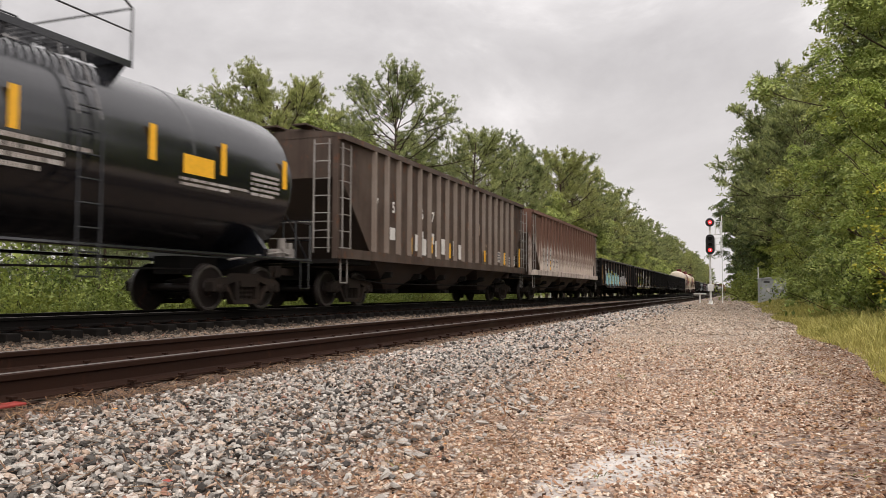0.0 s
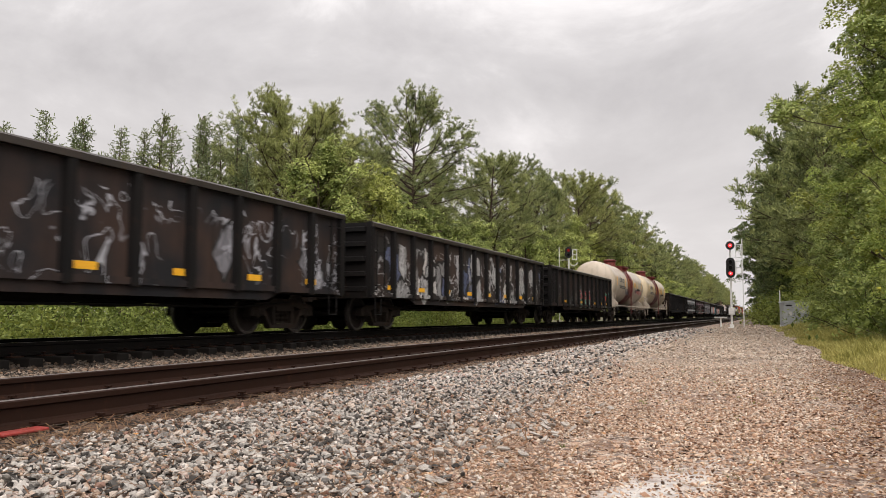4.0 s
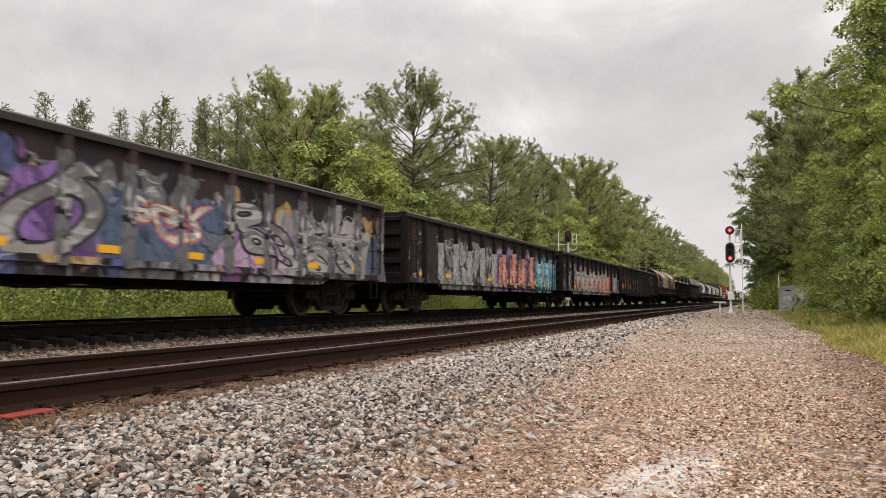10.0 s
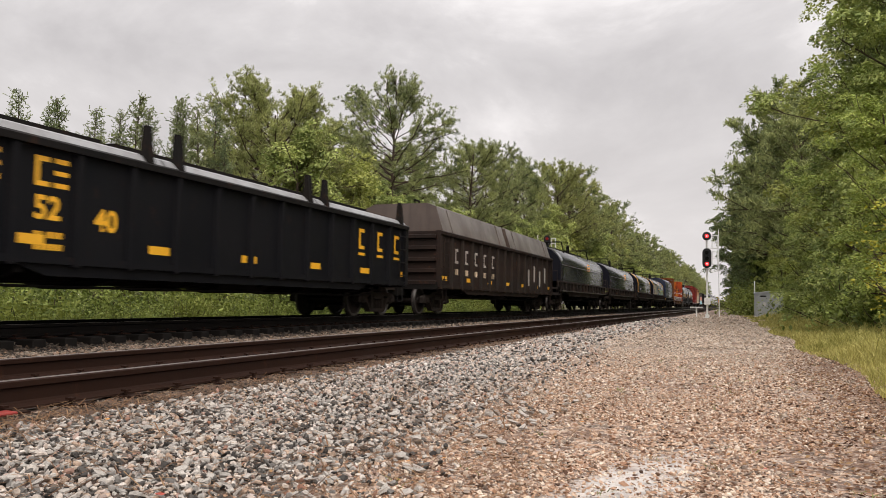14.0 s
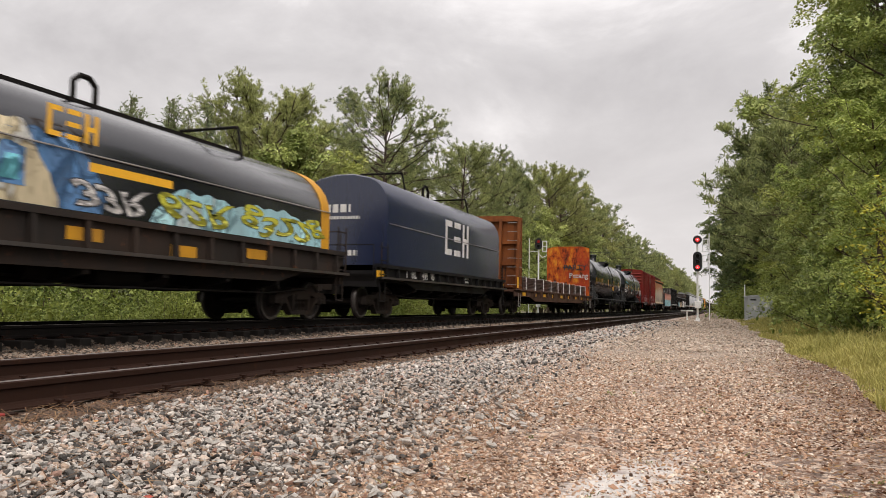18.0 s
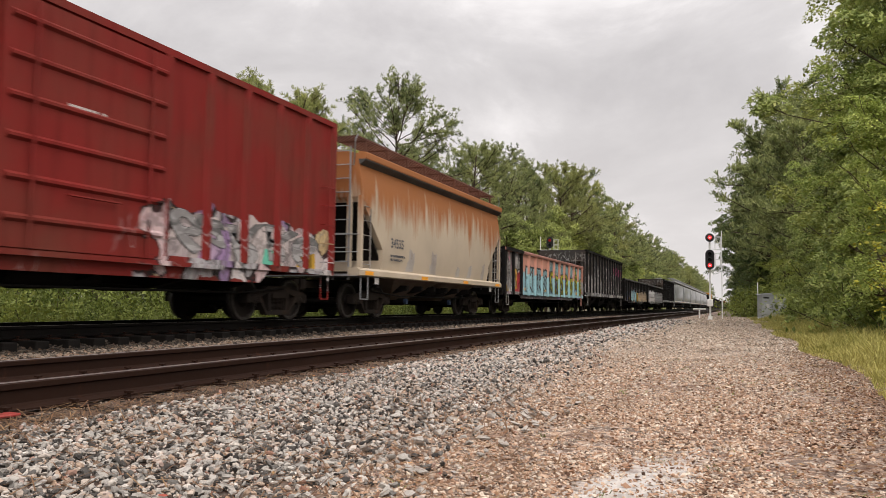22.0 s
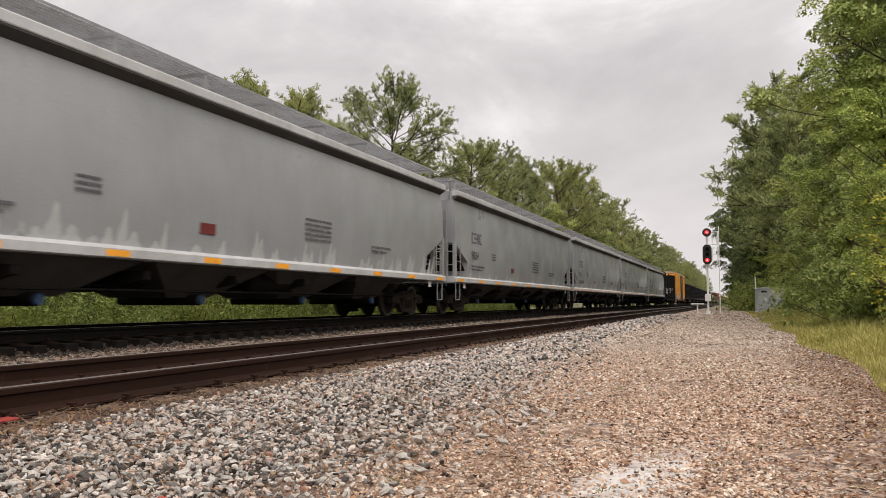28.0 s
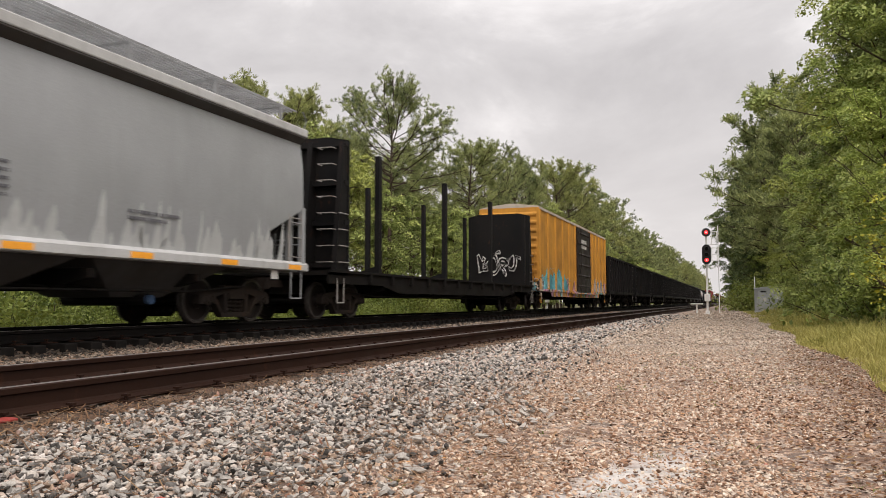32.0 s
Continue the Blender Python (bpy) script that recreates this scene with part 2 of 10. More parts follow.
def rust_runs(name, base, rust, z_top, seed=0.0, reach=3.4, blotch=0.0):
    """Pale paint with rust that runs down from the roof edge in streaks."""
    m, n, l, b = mat(name)
    co = n.new("ShaderNodeTexCoord").outputs["Object"]
    sep = n.new("ShaderNodeSeparateXYZ")
    l.new(co, sep.inputs[0])
    run = tex(n, l, "ShaderNodeTexNoise", co, 3.2, (1, 1, 0.07), seed, 5, 0.65)
    big = tex(n, l, "ShaderNodeTexNoise", co, 0.8, (1, 1, 1), seed + 3.0, 4)
    drop = calc(n, l, "ADD", calc(n, l, "SUBTRACT", sep.outputs[2], z_top), calc(n, l, "MULTIPLY", run.outputs[0], reach))
    c = mix(n, l, ramp(n, l, big.outputs[0], [(0.35, 0.0), (0.7, 0.5)]), base, tuple(k * 0.68 for k in base))
    c = mix(n, l, ramp(n, l, calc(n, l, "MULTIPLY", drop, 0.4), [(0.12, 0.0), (0.42, 0.94)]), c, rust)
    if blotch:
        spot = tex(n, l, "ShaderNodeTexNoise", co, 2.2, (1, 1, 0.55), seed + 7.0, 7, 0.7)
        c = mix(n, l, ramp(n, l, spot.outputs[0], [(0.50, 0.0), (0.60, blotch)]), c, tuple(k * 0.8 for k in rust))
        c = mix(n, l, ramp(n, l, run.outputs[0], [(0.36, 0.55), (0.48, 0.0)]), c, tuple(k * 0.35 for k in rust))
    l.new(c, b.inputs["Base Color"])
    b.inputs["Roughness"].default_value = 0.6
    b.inputs["Specular IOR Level"].default_value = 0.25
    fine = tex(n, l, "ShaderNodeTexNoise", co, 30.0, (1, 1, 1), seed, 3)
    bump(n, l, b, fine.outputs[0], 0.2, 0.003)
    return m


def two_tone(name, upper, lower, z_split):
    """Two sprayed fields, one over the other, with a soft ragged border."""
    m, n, l, b = mat(name)
    co = n.new("ShaderNodeTexCoord").outputs["Object"]
    sep = n.new("ShaderNodeSeparateXYZ")
    l.new(co, sep.inputs[0])
    rag = tex(n, l, "ShaderNodeTexNoise", co, 1.3, (1, 1, 1), 2.0, 4)
    dirt = tex(n, l, "ShaderNodeTexNoise", co, 3.5, (1, 1, 0.3), 6.0, 6, 0.65)
    z = calc(n, l, "ADD", calc(n, l, "SUBTRACT", sep.outputs[2], z_split), calc(n, l, "MULTIPLY", calc(n, l, "SUBTRACT", rag.outputs[0], 0.5), 0.9))
    c = mix(n, l, ramp(n, l, calc(n, l, "ADD", z, 0.5), [(0.46, 0.0), (0.54, 1.0)]), lower, upper)
    c = mix(n, l, ramp(n, l, dirt.outputs[0], [(0.5, 0.0), (0.75, 0.45)]), c, (0.22, 0.15, 0.13))
    l.new(c, b.inputs["Base Color"])
    b.inputs["Roughness"].default_value = 0.6
    b.inputs["Specular IOR Level"].default_value = 0.2
    return m


def foliage(name, dark, light, rough=0.55):
    """Leaves: colour varies leaf by leaf and tree by tree; light passes through them."""
    m, n, l, b = mat(name)
    g = n.new("ShaderNodeNewGeometry")
    info = n.new("ShaderNodeObjectInfo")
    co = n.new("ShaderNodeTexCoord").outputs["Object"]
    t = tex(n, l, "ShaderNodeTexNoise", co, 0.9, (1, 1, 1), 3.0, 3)
    c = mix(n, l, ramp(n, l, t.outputs[0], [(0.34, 0.0), (0.66, 1.0)]), dark, light)
    c = mix(n, l, ramp(n, l, g.outputs["Random Per Island"], [(0.0, 0.42), (0.5, 0.0)]), c, tuple(0.4 * d for d in dark))
    c = mix(n, l, ramp(n, l, g.outputs["Random Per Island"], [(0.72, 0.0), (1.0, 0.55)]), c, tuple(min(0.6, 1.35 * k) for k in light))
    c = mix(n, l, ramp(n, l, info.outputs["Random"], [(0.5, 0.0), (1.0, 0.35)]), c, tuple(k * f for k, f in zip(light, (1.0, 0.85, 0.5))))
    l.new(c, b.inputs["Base Color"])
    b.inputs["Roughness"].default_value = rough
    b.inputs["Specular IOR Level"].default_value = 0.25
    tr = n.new("ShaderNodeBsdfTranslucent")
    l.new(c, tr.inputs[0])
    ms = n.new("ShaderNodeMixShader")
    ms.inputs[0].default_value = 0.28
    l.new(b.outputs[0], ms.inputs[1])
    l.new(tr.outputs[0], ms.inputs[2])
    l.new(ms.outputs[0], n["Material Output"].inputs[0])
    return m


def stones(name, stops, rough=0.8, scale=55.0):
    """Crushed stone: each stone has its own shade."""
    m, n, l, b = mat(name)
    g = n.new("ShaderNodeNewGeometry")
    c = ramp(n, l, g.outputs["Random Per Island"], stops)
    co = n.new("ShaderNodeTexCoord").outputs["Object"]
    t = tex(n, l, "ShaderNodeTexNoise", co, scale, (1, 1, 1), 0.0, 5, 0.65)
    c = mix(n, l, ramp(n, l, t.outputs[0], [(0.3, 0.40), (0.6, 0.0)]), c, (0.07, 0.058, 0.05))
    l.new(c, b.inputs["Base Color"])
    b.inputs["Roughness"].default_value = rough
    b.inputs["Specular IOR Level"].default_value = 0.2
    bump(n, l, b, t.outputs[0], 0.5, 0.006)
    return m


GREY_STOPS = [(0.0, (0.03, 0.028, 0.026)), (0.22, (0.10, 0.095, 0.088)), (0.40, (0.33, 0.315, 0.29)), (0.64, (0.52, 0.49, 0.445)), (0.80, (0.42, 0.30, 0.215)), (0.90, (0.68, 0.645, 0.595)), (1.0, (0.26, 0.12, 0.075))]
PINK_STOPS = [(0.0, (0.06, 0.033, 0.02)), (0.2, (0.402, 0.24, 0.151)), (0.42, (0.63, 0.472, 0.345)), (0.6, (0.324, 0.177, 0.104)), (0.75, (0.617, 0.519, 0.412)), (0.9, (0.764, 0.658, 0.547)), (1.0, (0.181, 0.14, 0.113))]
ballast_mat = stones("crushed_granite", GREY_STOPS)
path_mat = stones("reddish_gravel", PINK_STOPS)
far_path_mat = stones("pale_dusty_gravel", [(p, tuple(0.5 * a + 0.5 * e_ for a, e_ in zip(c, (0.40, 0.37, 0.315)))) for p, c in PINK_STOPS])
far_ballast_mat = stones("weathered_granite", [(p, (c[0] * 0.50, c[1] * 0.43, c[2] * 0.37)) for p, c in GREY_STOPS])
rail_side = paint("rusty_rail", (0.021, 0.0095, 0.006), (0.033, 0.015, 0.009), amount=0.5, rough=0.6, rust=0.15, gloss=0.10)
rail_top = plain("polished_rail", (0.27, 0.245, 0.23), 0.42, 1.0)
tie_mat = plain("creosoted_wood", (0.026, 0.020, 0.016), 0.85, 0, 0.5, 6)
# far ties: the shade under the train is put into this near-black colour
shade_tie_mat = plain("oil_soaked_wood", (0.007, 0.0058, 0.005), 0.8, 0, 0.5, 6)
bark = plain("bark", (0.075, 0.055, 0.042), 0.9, 0, 0.5, 5)
pine_leaf = foliage("pine_needles", (0.116, 0.153, 0.063), (0.422, 0.463, 0.185))
cedar_leaf = foliage("cedar_needles", (0.097, 0.132, 0.058), (0.277, 0.317, 0.160))
broad_leaf = foliage("broad_leaves", (0.136, 0.194, 0.048), (0.489, 0.561, 0.172))
bright_leaf = foliage("bright_leaves", (0.127, 0.193, 0.033), (0.440, 0.533, 0.138))
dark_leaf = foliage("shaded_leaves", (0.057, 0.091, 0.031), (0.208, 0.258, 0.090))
bush_leaf = foliage("bush_leaves", (0.060, 0.096, 0.017), (0.312, 0.372, 0.096))
grass_leaf = foliage("grass_blades", (0.192, 0.208, 0.048), (0.476, 0.440, 0.152))
wheel_steel = paint("worn_wheel_steel", (0.016, 0.012, 0.011), (0.022, 0.015, 0.011), amount=0.5, rough=0.5, rust=0.2, gloss=0.15)
truck_steel = paint("dusty_cast_steel", (0.018, 0.0145, 0.0125), (0.046, 0.033, 0.024), 0.6, 0.75, 0.25, gloss=0.08)
under_black = paint("underframe_black", (0.007, 0.0065, 0.006), (0.02, 0.014, 0.01), amount=0.3, rough=0.7, rust=0.12, gloss=0.1)
grab_steel = paint("grimy_grab_iron", (0.33, 0.31, 0.29), amount=0.6, rough=0.6, rust=0.4)
bare_steel = paint("galvanised_grating", (0.36, 0.37, 0.38), amount=0.3, rough=0.5, rust=0.1, metal=0.3)
white_paint = paint("white_stencil", (0.72, 0.71, 0.68), amount=0.3, rough=0.6, rust=0.0)
yellow_paint = plain("yellow_reflective", (0.80, 0.42, 0.02), 0.45, 0, 0.1)
orange_paint = plain("orange_reflective", (0.85, 0.36, 0.03), 0.45, 0, 0.1)
dark_text = plain("dark_stencil", (0.10, 0.10, 0.11), 0.7)


# ---- mesh tools ----
from mathutils.geometry import tessellate_polygon


class Shape:
    """A mesh in the making: vertices and faces from simple solids."""

    def __init__(self):
        self.v, self.f = [], []

    def add(self, vs, fs):
        k = len(self.v)
        self.v += [tuple(p) for p in vs]
        self.f += [tuple(i + k for i in q) for q in fs]
        return self

    def box(self, x0, x1, y0, y1, z0, z1):
        vs = [(x, y, z) for z in (z0, z1) for y in (y0, y1) for x in (x0, x1)]
        return self.add(vs, [(0, 2, 3, 1), (4, 5, 7, 6), (0, 1, 5, 4), (2, 6, 7, 3), (0, 4, 6, 2), (1, 3, 7, 5)])

    def prism(self, outline, axis, c0, c1):
        """A closed outline drawn in the two other axes, pushed along axis from c0 to c1."""
        k = len(outline)

        def at(p, c):
            return {"x": (c, p[0], p[1]), "y": (p[0], c, p[1]), "z": (p[0], p[1], c)}[axis]
        vs = [at(p, c0) for p in outline] + [at(p, c1) for p in outline]
        fs = [tuple(range(k))[::-1], tuple(range(k, 2 * k))] + [(i, (i + 1) % k, k + (i + 1) % k, k + i) for i in range(k)]
        return self.add(vs, fs)

    def loft(self, rings, caps=True):
        k = len(rings[0])
        vs = [p for r in rings for p in r]
        fs = []
        for a in range(len(rings) - 1):
            fs += [(a * k + i, a * k + (i + 1) % k, (a + 1) * k + (i + 1) % k, (a + 1) * k + i) for i in range(k)]
        if caps:
            fs += [tuple(range(k))[::-1], tuple(range((len(rings) - 1) * k, len(rings) * k))]
        return self.add(vs, fs)

    def cyl(self, p0, p1, r, n=10, r2=None):
        p0, p1 = Vector(p0), Vector(p1)
        d = (p1 - p0).normalized()
        a = d.orthogonal().normalized()
        b = d.cross(a)
        rings = []
        for p, q in ((p0, r), (p1, r if r2 is None else r2)):
            rings.append([p + (a * math.cos(2 * math.pi * i / n) + b * math.sin(2 * math.pi * i / n)) * q for i in range(n)])
        return self.loft(rings)

    def tube(self, pts, r, n=6):
        for p, q in zip(pts, pts[1:]):
            self.cyl(p, q, r, n)
        return self

    def lathe(self, profile, n=32, axis="y", centre=(0, 0, 0)):
        """profile: radius, place along the axis."""
        rings = []
        for r, c in profile:
            ring = []
            for i in range(n):
                a = 2 * math.pi * i / n
                u, w = r * math.cos(a), r * math.sin(a)
                p = {"y": (u, c, w), "x": (c, u, w), "z": (u, w, c)}[axis]
                ring.append(tuple(p[j] + centre[j] for j in range(3)))
            rings.append(ring)
        return self.loft(rings)

    def mesh(self, name, smooth=0.0, bevel=0.0):
        me = bpy.data.meshes.new(name)
        me.from_pydata(self.v, [], self.f)
        bm = bmesh.new()
        bm.from_mesh(me)
        bmesh.ops.recalc_face_normals(bm, faces=bm.faces)
        if bevel:
            bmesh.ops.bevel(bm, geom=bm.edges[:], offset=bevel, segments=1, affect="EDGES", clamp_overlap=True)
        bm.to_mesh(me)
        bm.free()
        if smooth:
            me.shade_smooth()
            me.set_sharp_from_angle(angle=radians(smooth))
        return me


def holed(sh, outer, holes, x0, x1):
    """A plate in the y-z plane, x0 to x1 thick, with holes through it."""
    loops = [outer] + holes
    flat_pts = [p for lp in loops for p in lp]
    tris = tessellate_polygon([[Vector((a, c, 0)) for a, c in lp] for lp in loops])
    k = len(flat_pts)
    vs = [(x0, a, c) for a, c in flat_pts] + [(x1, a, c) for a, c in flat_pts]
    fs = [tuple(t) for t in tris] + [tuple(i + k for i in t)[::-1] for t in tris]
    base = 0
    for lp in loops:
        m = len(lp)
        fs += [(base + i, base + (i + 1) % m, k + base + (i + 1) % m, k + base + i) for i in range(m)]
        base += m
    return sh.add(vs, fs)


def part(name, shape, material, parent, label="", smooth=0.0, bevel=0.0, at=None):
    """One mesh object under a thing or a part; shape is a Shape or a mesh to share."""
    me = shape.mesh(name, smooth, bevel) if isinstance(shape, Shape) else shape
    if material and not me.materials:
        me.materials.append(material)
    ob = new(name, me)
    ob.parent = parent
    if at is not None:
        ob.matrix_basis = at if isinstance(at, Matrix) else Matrix.Translation(at)
    if label:
        ob["label"] = label
    return ob


def thing(name, label, category, group="", kind=""):
    return tagged(new(name), label, category, group, kind)


def quick_mesh(name, verts, faces, material):
    """A mesh straight from arrays (many small pieces in one)."""
    me = bpy.data.meshes.new(name)
    verts, faces = np.asarray(verts, np.float32), np.asarray(faces, np.int32)
    k = faces.shape[1]
    me.vertices.add(len(verts))
    me.vertices.foreach_set("co", verts.ravel())
    me.loops.add(faces.size)
    me.loops.foreach_set("vertex_index", faces.ravel())
    me.polygons.add(len(faces))
    me.polygons.foreach_set("loop_start", np.arange(0, faces.size, k, dtype=np.int32))
    me.update(calc_edges=True)
    me.validate()
    me.shade_flat()
    me.materials.append(material)
    return me


# ---- ground: one sheet, shaped across the tracks ----
NEAR_X, NEAR_Z = -5.11, 0.25      # the empty track: its middle and the top of its rails
FAR_X, FAR_Z = -10.55, 0.375      # the train's track
PROFILE_X = [-3000, -60, -20, -15.5, -13.6, -12.5, -9.6, -9.15, -8.5, -7.9, -7.2, -6.2, -5.7, -4.5, -4.3, -3.7, -3.2, -1.8, 1.3, 1.9, 3.0, 40, 3000]
PROFILE_Z = [-1.0, -0.7, -0.5, -0.35, -0.05, 0.10, 0.09, 0.03, 0.025, 0.025, 0.02, 0.03, 0.03, 0.035, 0.050, 0.050, 0.035, 0.0, 0.0, 0.04, 0.08, 0.3, 1.0]


def ground_z(x, y):
    z = np.interp(x, PROFILE_X, PROFILE_Z)
    roll = 0.012 * np.sin(1.7 * x + 0.9 * y) + 0.010 * np.sin(0.6 * y - 1.1 * x) + 0.006 * np.sin(3.3 * x - 2.7 * y)
    soft = np.clip(np.minimum(np.abs(x - NEAR_X), np.abs(x - FAR_X)) - 1.2, 0, 0.6) / 0.6
    return z + roll * soft


gx = np.concatenate([[-3000, -1500, -700, -300, -120, -60, -40, -30, -24], np.arange(-20, -13, 0.8), np.arange(-13, 4, 0.14), np.arange(4.2, 12, 0.8), [15, 20, 30, 60, 120, 300, 700, 1500, 3000]])
gy = np.concatenate([[-800, -300, -120, -60, -30, -15, -8], np.arange(-4, 14, 0.16), np.arange(14, 60, 0.8), np.arange(60, 200, 5), [230, 300, 400, 600, 900, 1400, 2200, 3200]])
XX, YY = np.meshgrid(gx, gy)
ZZ = ground_z(XX, YY)
nx, ny = len(gx), len(gy)
idx = np.arange(nx * ny).reshape(ny, nx)
quads = np.stack([idx[:-1, :-1], idx[:-1, 1:], idx[1:, 1:], idx[1:, :-1]], -1).reshape(-1, 4)


def ground_material():
    m, n, l, b = mat("ground_cover")
    co = n.new("ShaderNodeTexCoord").outputs["Object"]
    sep = n.new("ShaderNodeSeparateXYZ")
    l.new(co, sep.inputs[0])
    warp = tex(n, l, "ShaderNodeTexNoise", co, 0.9, (1, 0.5, 1), 0.0, 6, 0.6)
    x = calc(n, l, "ADD", sep.outputs[0], calc(n, l, "MULTIPLY", calc(n, l, "SUBTRACT", warp.outputs[0], 0.5), 1.5))
    cells = tex(n, l, "ShaderNodeTexVoronoi", co, 22.0)
    sc = n.new("ShaderNodeSeparateColor")
    l.new(cells.outputs["Color"], sc.inputs[0])
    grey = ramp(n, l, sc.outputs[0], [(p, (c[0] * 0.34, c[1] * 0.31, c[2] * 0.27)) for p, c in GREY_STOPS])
    pink = ramp(n, l, sc.outputs[1], [(p, tuple(k * 0.95 for k in c)) for p, c in PINK_STOPS])
    dirt_n = tex(n, l, "ShaderNodeTexNoise", co, 3.0, (1, 1, 1), 5.0, 6, 0.65)
    dirt = ramp(n, l, dirt_n.outputs[0], [(0.3, (0.06, 0.028, 0.017)), (0.55, (0.15, 0.078, 0.046)), (0.75, (0.10, 0.054, 0.031))])
    turf = ramp(n, l, dirt_n.outputs[0], [(0.3, (0.045, 0.05, 0.016)), (0.6, (0.10, 0.09, 0.035)), (0.8, (0.07, 0.055, 0.032))])

    def step(a, c):
        s = n.new("ShaderNodeMapRange")
        s.inputs[1].default_value, s.inputs[2].default_value = a, c
        l.new(x, s.inputs[0])
        return s.outputs[0]
    # dark fines, deepened to paint shade between near stones; farther along full stone colour
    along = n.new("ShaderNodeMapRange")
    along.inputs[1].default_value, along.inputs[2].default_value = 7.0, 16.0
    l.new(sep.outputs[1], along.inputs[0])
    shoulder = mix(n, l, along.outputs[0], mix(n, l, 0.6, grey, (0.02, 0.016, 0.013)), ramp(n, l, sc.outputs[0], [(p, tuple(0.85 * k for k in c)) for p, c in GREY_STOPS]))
    # ground round the far track is darkened to stand for the train's shade
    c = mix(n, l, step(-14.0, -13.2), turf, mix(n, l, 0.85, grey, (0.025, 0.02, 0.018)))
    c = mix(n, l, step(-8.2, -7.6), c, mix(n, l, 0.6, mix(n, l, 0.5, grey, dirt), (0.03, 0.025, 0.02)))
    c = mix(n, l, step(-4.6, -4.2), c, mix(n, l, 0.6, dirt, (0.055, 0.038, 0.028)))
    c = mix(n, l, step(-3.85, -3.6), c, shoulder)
    edge = n.new("ShaderNodeMapRange")
    edge.inputs[1].default_value, edge.inputs[2].default_value = 2.5, 16.0
    edge.inputs[3].default_value, edge.inputs[4].default_value = -1.75, -2.9
    l.new(sep.outputs[1], edge.inputs[0])
    lane = n.new("ShaderNodeMapRange")
    lane.inputs[1].default_value, lane.inputs[2].default_value = -0.35, 0.45
    l.new(calc(n, l, "SUBTRACT", x, edge.outputs[0]), lane.inputs[0])
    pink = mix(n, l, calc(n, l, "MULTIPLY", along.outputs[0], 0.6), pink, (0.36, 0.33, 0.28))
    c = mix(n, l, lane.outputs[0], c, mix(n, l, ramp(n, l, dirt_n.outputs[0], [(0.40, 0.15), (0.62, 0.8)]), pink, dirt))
    c = mix(n, l, step(0.9, 1.5), c, dirt)
    c = mix(n, l, step(1.4, 1.9), c, turf)
    # a pale, dried-out patch of spilled lime on the gravel
    pale_n = tex(n, l, "ShaderNodeTexNoise", co, 5.0, (1, 1, 1), 1.0, 6, 0.7)
    slant = calc(n, l, "SUBTRACT", sep.outputs[0], calc(n, l, "MULTIPLY", calc(n, l, "SUBTRACT", sep.outputs[1], 4.15), 0.21))
    dx = calc(n, l, "DIVIDE", calc(n, l, "SUBTRACT", slant, -0.33), 0.28)
    dy = calc(n, l, "DIVIDE", calc(n, l, "SUBTRACT", sep.outputs[1], 3.65), 1.05)
    rr = calc(n, l, "SQRT", calc(n, l, "ADD", calc(n, l, "MULTIPLY", dx, dx), calc(n, l, "MULTIPLY", dy, dy)))
    pale = ramp(n, l, calc(n, l, "ADD", rr, calc(n, l, "MULTIPLY", calc(n, l, "SUBTRACT", pale_n.outputs[0], 0.5), 2.6)), [(0.3, 0.75), (1.0, 0.0)])
    c = mix(n, l, pale, c, (0.60, 0.585, 0.56))
    l.new(c, b.inputs["Base Color"])
    b.inputs["Roughness"].default_value = 0.9
    bump(n, l, b, calc(n, l, "ADD", cells.outputs["Distance"], dirt_n.outputs[0]), 0.7, 0.02)
    return m


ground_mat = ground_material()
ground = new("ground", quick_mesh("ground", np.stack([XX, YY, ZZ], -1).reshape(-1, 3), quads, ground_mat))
ground.data.shade_smooth()
tagged(ground, "grey ballast, reddish gravel lane and grassy verge", "ground", kind="structure")


# ---- tracks ----
def rail_outline(x, top):
    """The section of a rail: head, web and foot."""
    pts = [(-0.076, -0.18), (0.076, -0.18), (0.076, -0.168), (0.02, -0.15), (0.009, -0.135), (0.009, -0.055), (0.034, -0.042), (0.036, -0.008), (0.028, 0), (-0.028, 0), (-0.036, -0.008), (-0.034, -0.042), (-0.009, -0.055), (-0.009, -0.135), (-0.02, -0.15), (-0.076, -0.168)]
    return [(x + a, top + c) for a, c in pts]


def track(name, x, top, label, side_mat=None):
    base = tagged(new(name), label, "track", kind="structure")
    for side in (0.7525, -0.7525):
        rail = part("rail", Shape().prism(rail_outline(x + side, top), "y", -60, 1500), side_mat or rail_side, base, "rusty steel rail with a polished top")
        part("running_surface", Shape().prism([(x + side - 0.026, top - 0.004), (x + side + 0.026, top - 0.004), (x + side + 0.022, top + 0.003), (x + side - 0.022, top + 0.003)], "y", -60, 1500), rail_top, rail, "polished rail head")
    return base


near_track = track("track_near", NEAR_X, NEAR_Z, "empty railway track of rusty rails on wooden ties")
# the far rails get a near-black colour in place of the train's shade
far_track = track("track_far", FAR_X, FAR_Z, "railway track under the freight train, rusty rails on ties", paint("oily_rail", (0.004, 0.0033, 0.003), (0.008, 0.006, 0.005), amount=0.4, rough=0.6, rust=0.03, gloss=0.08))


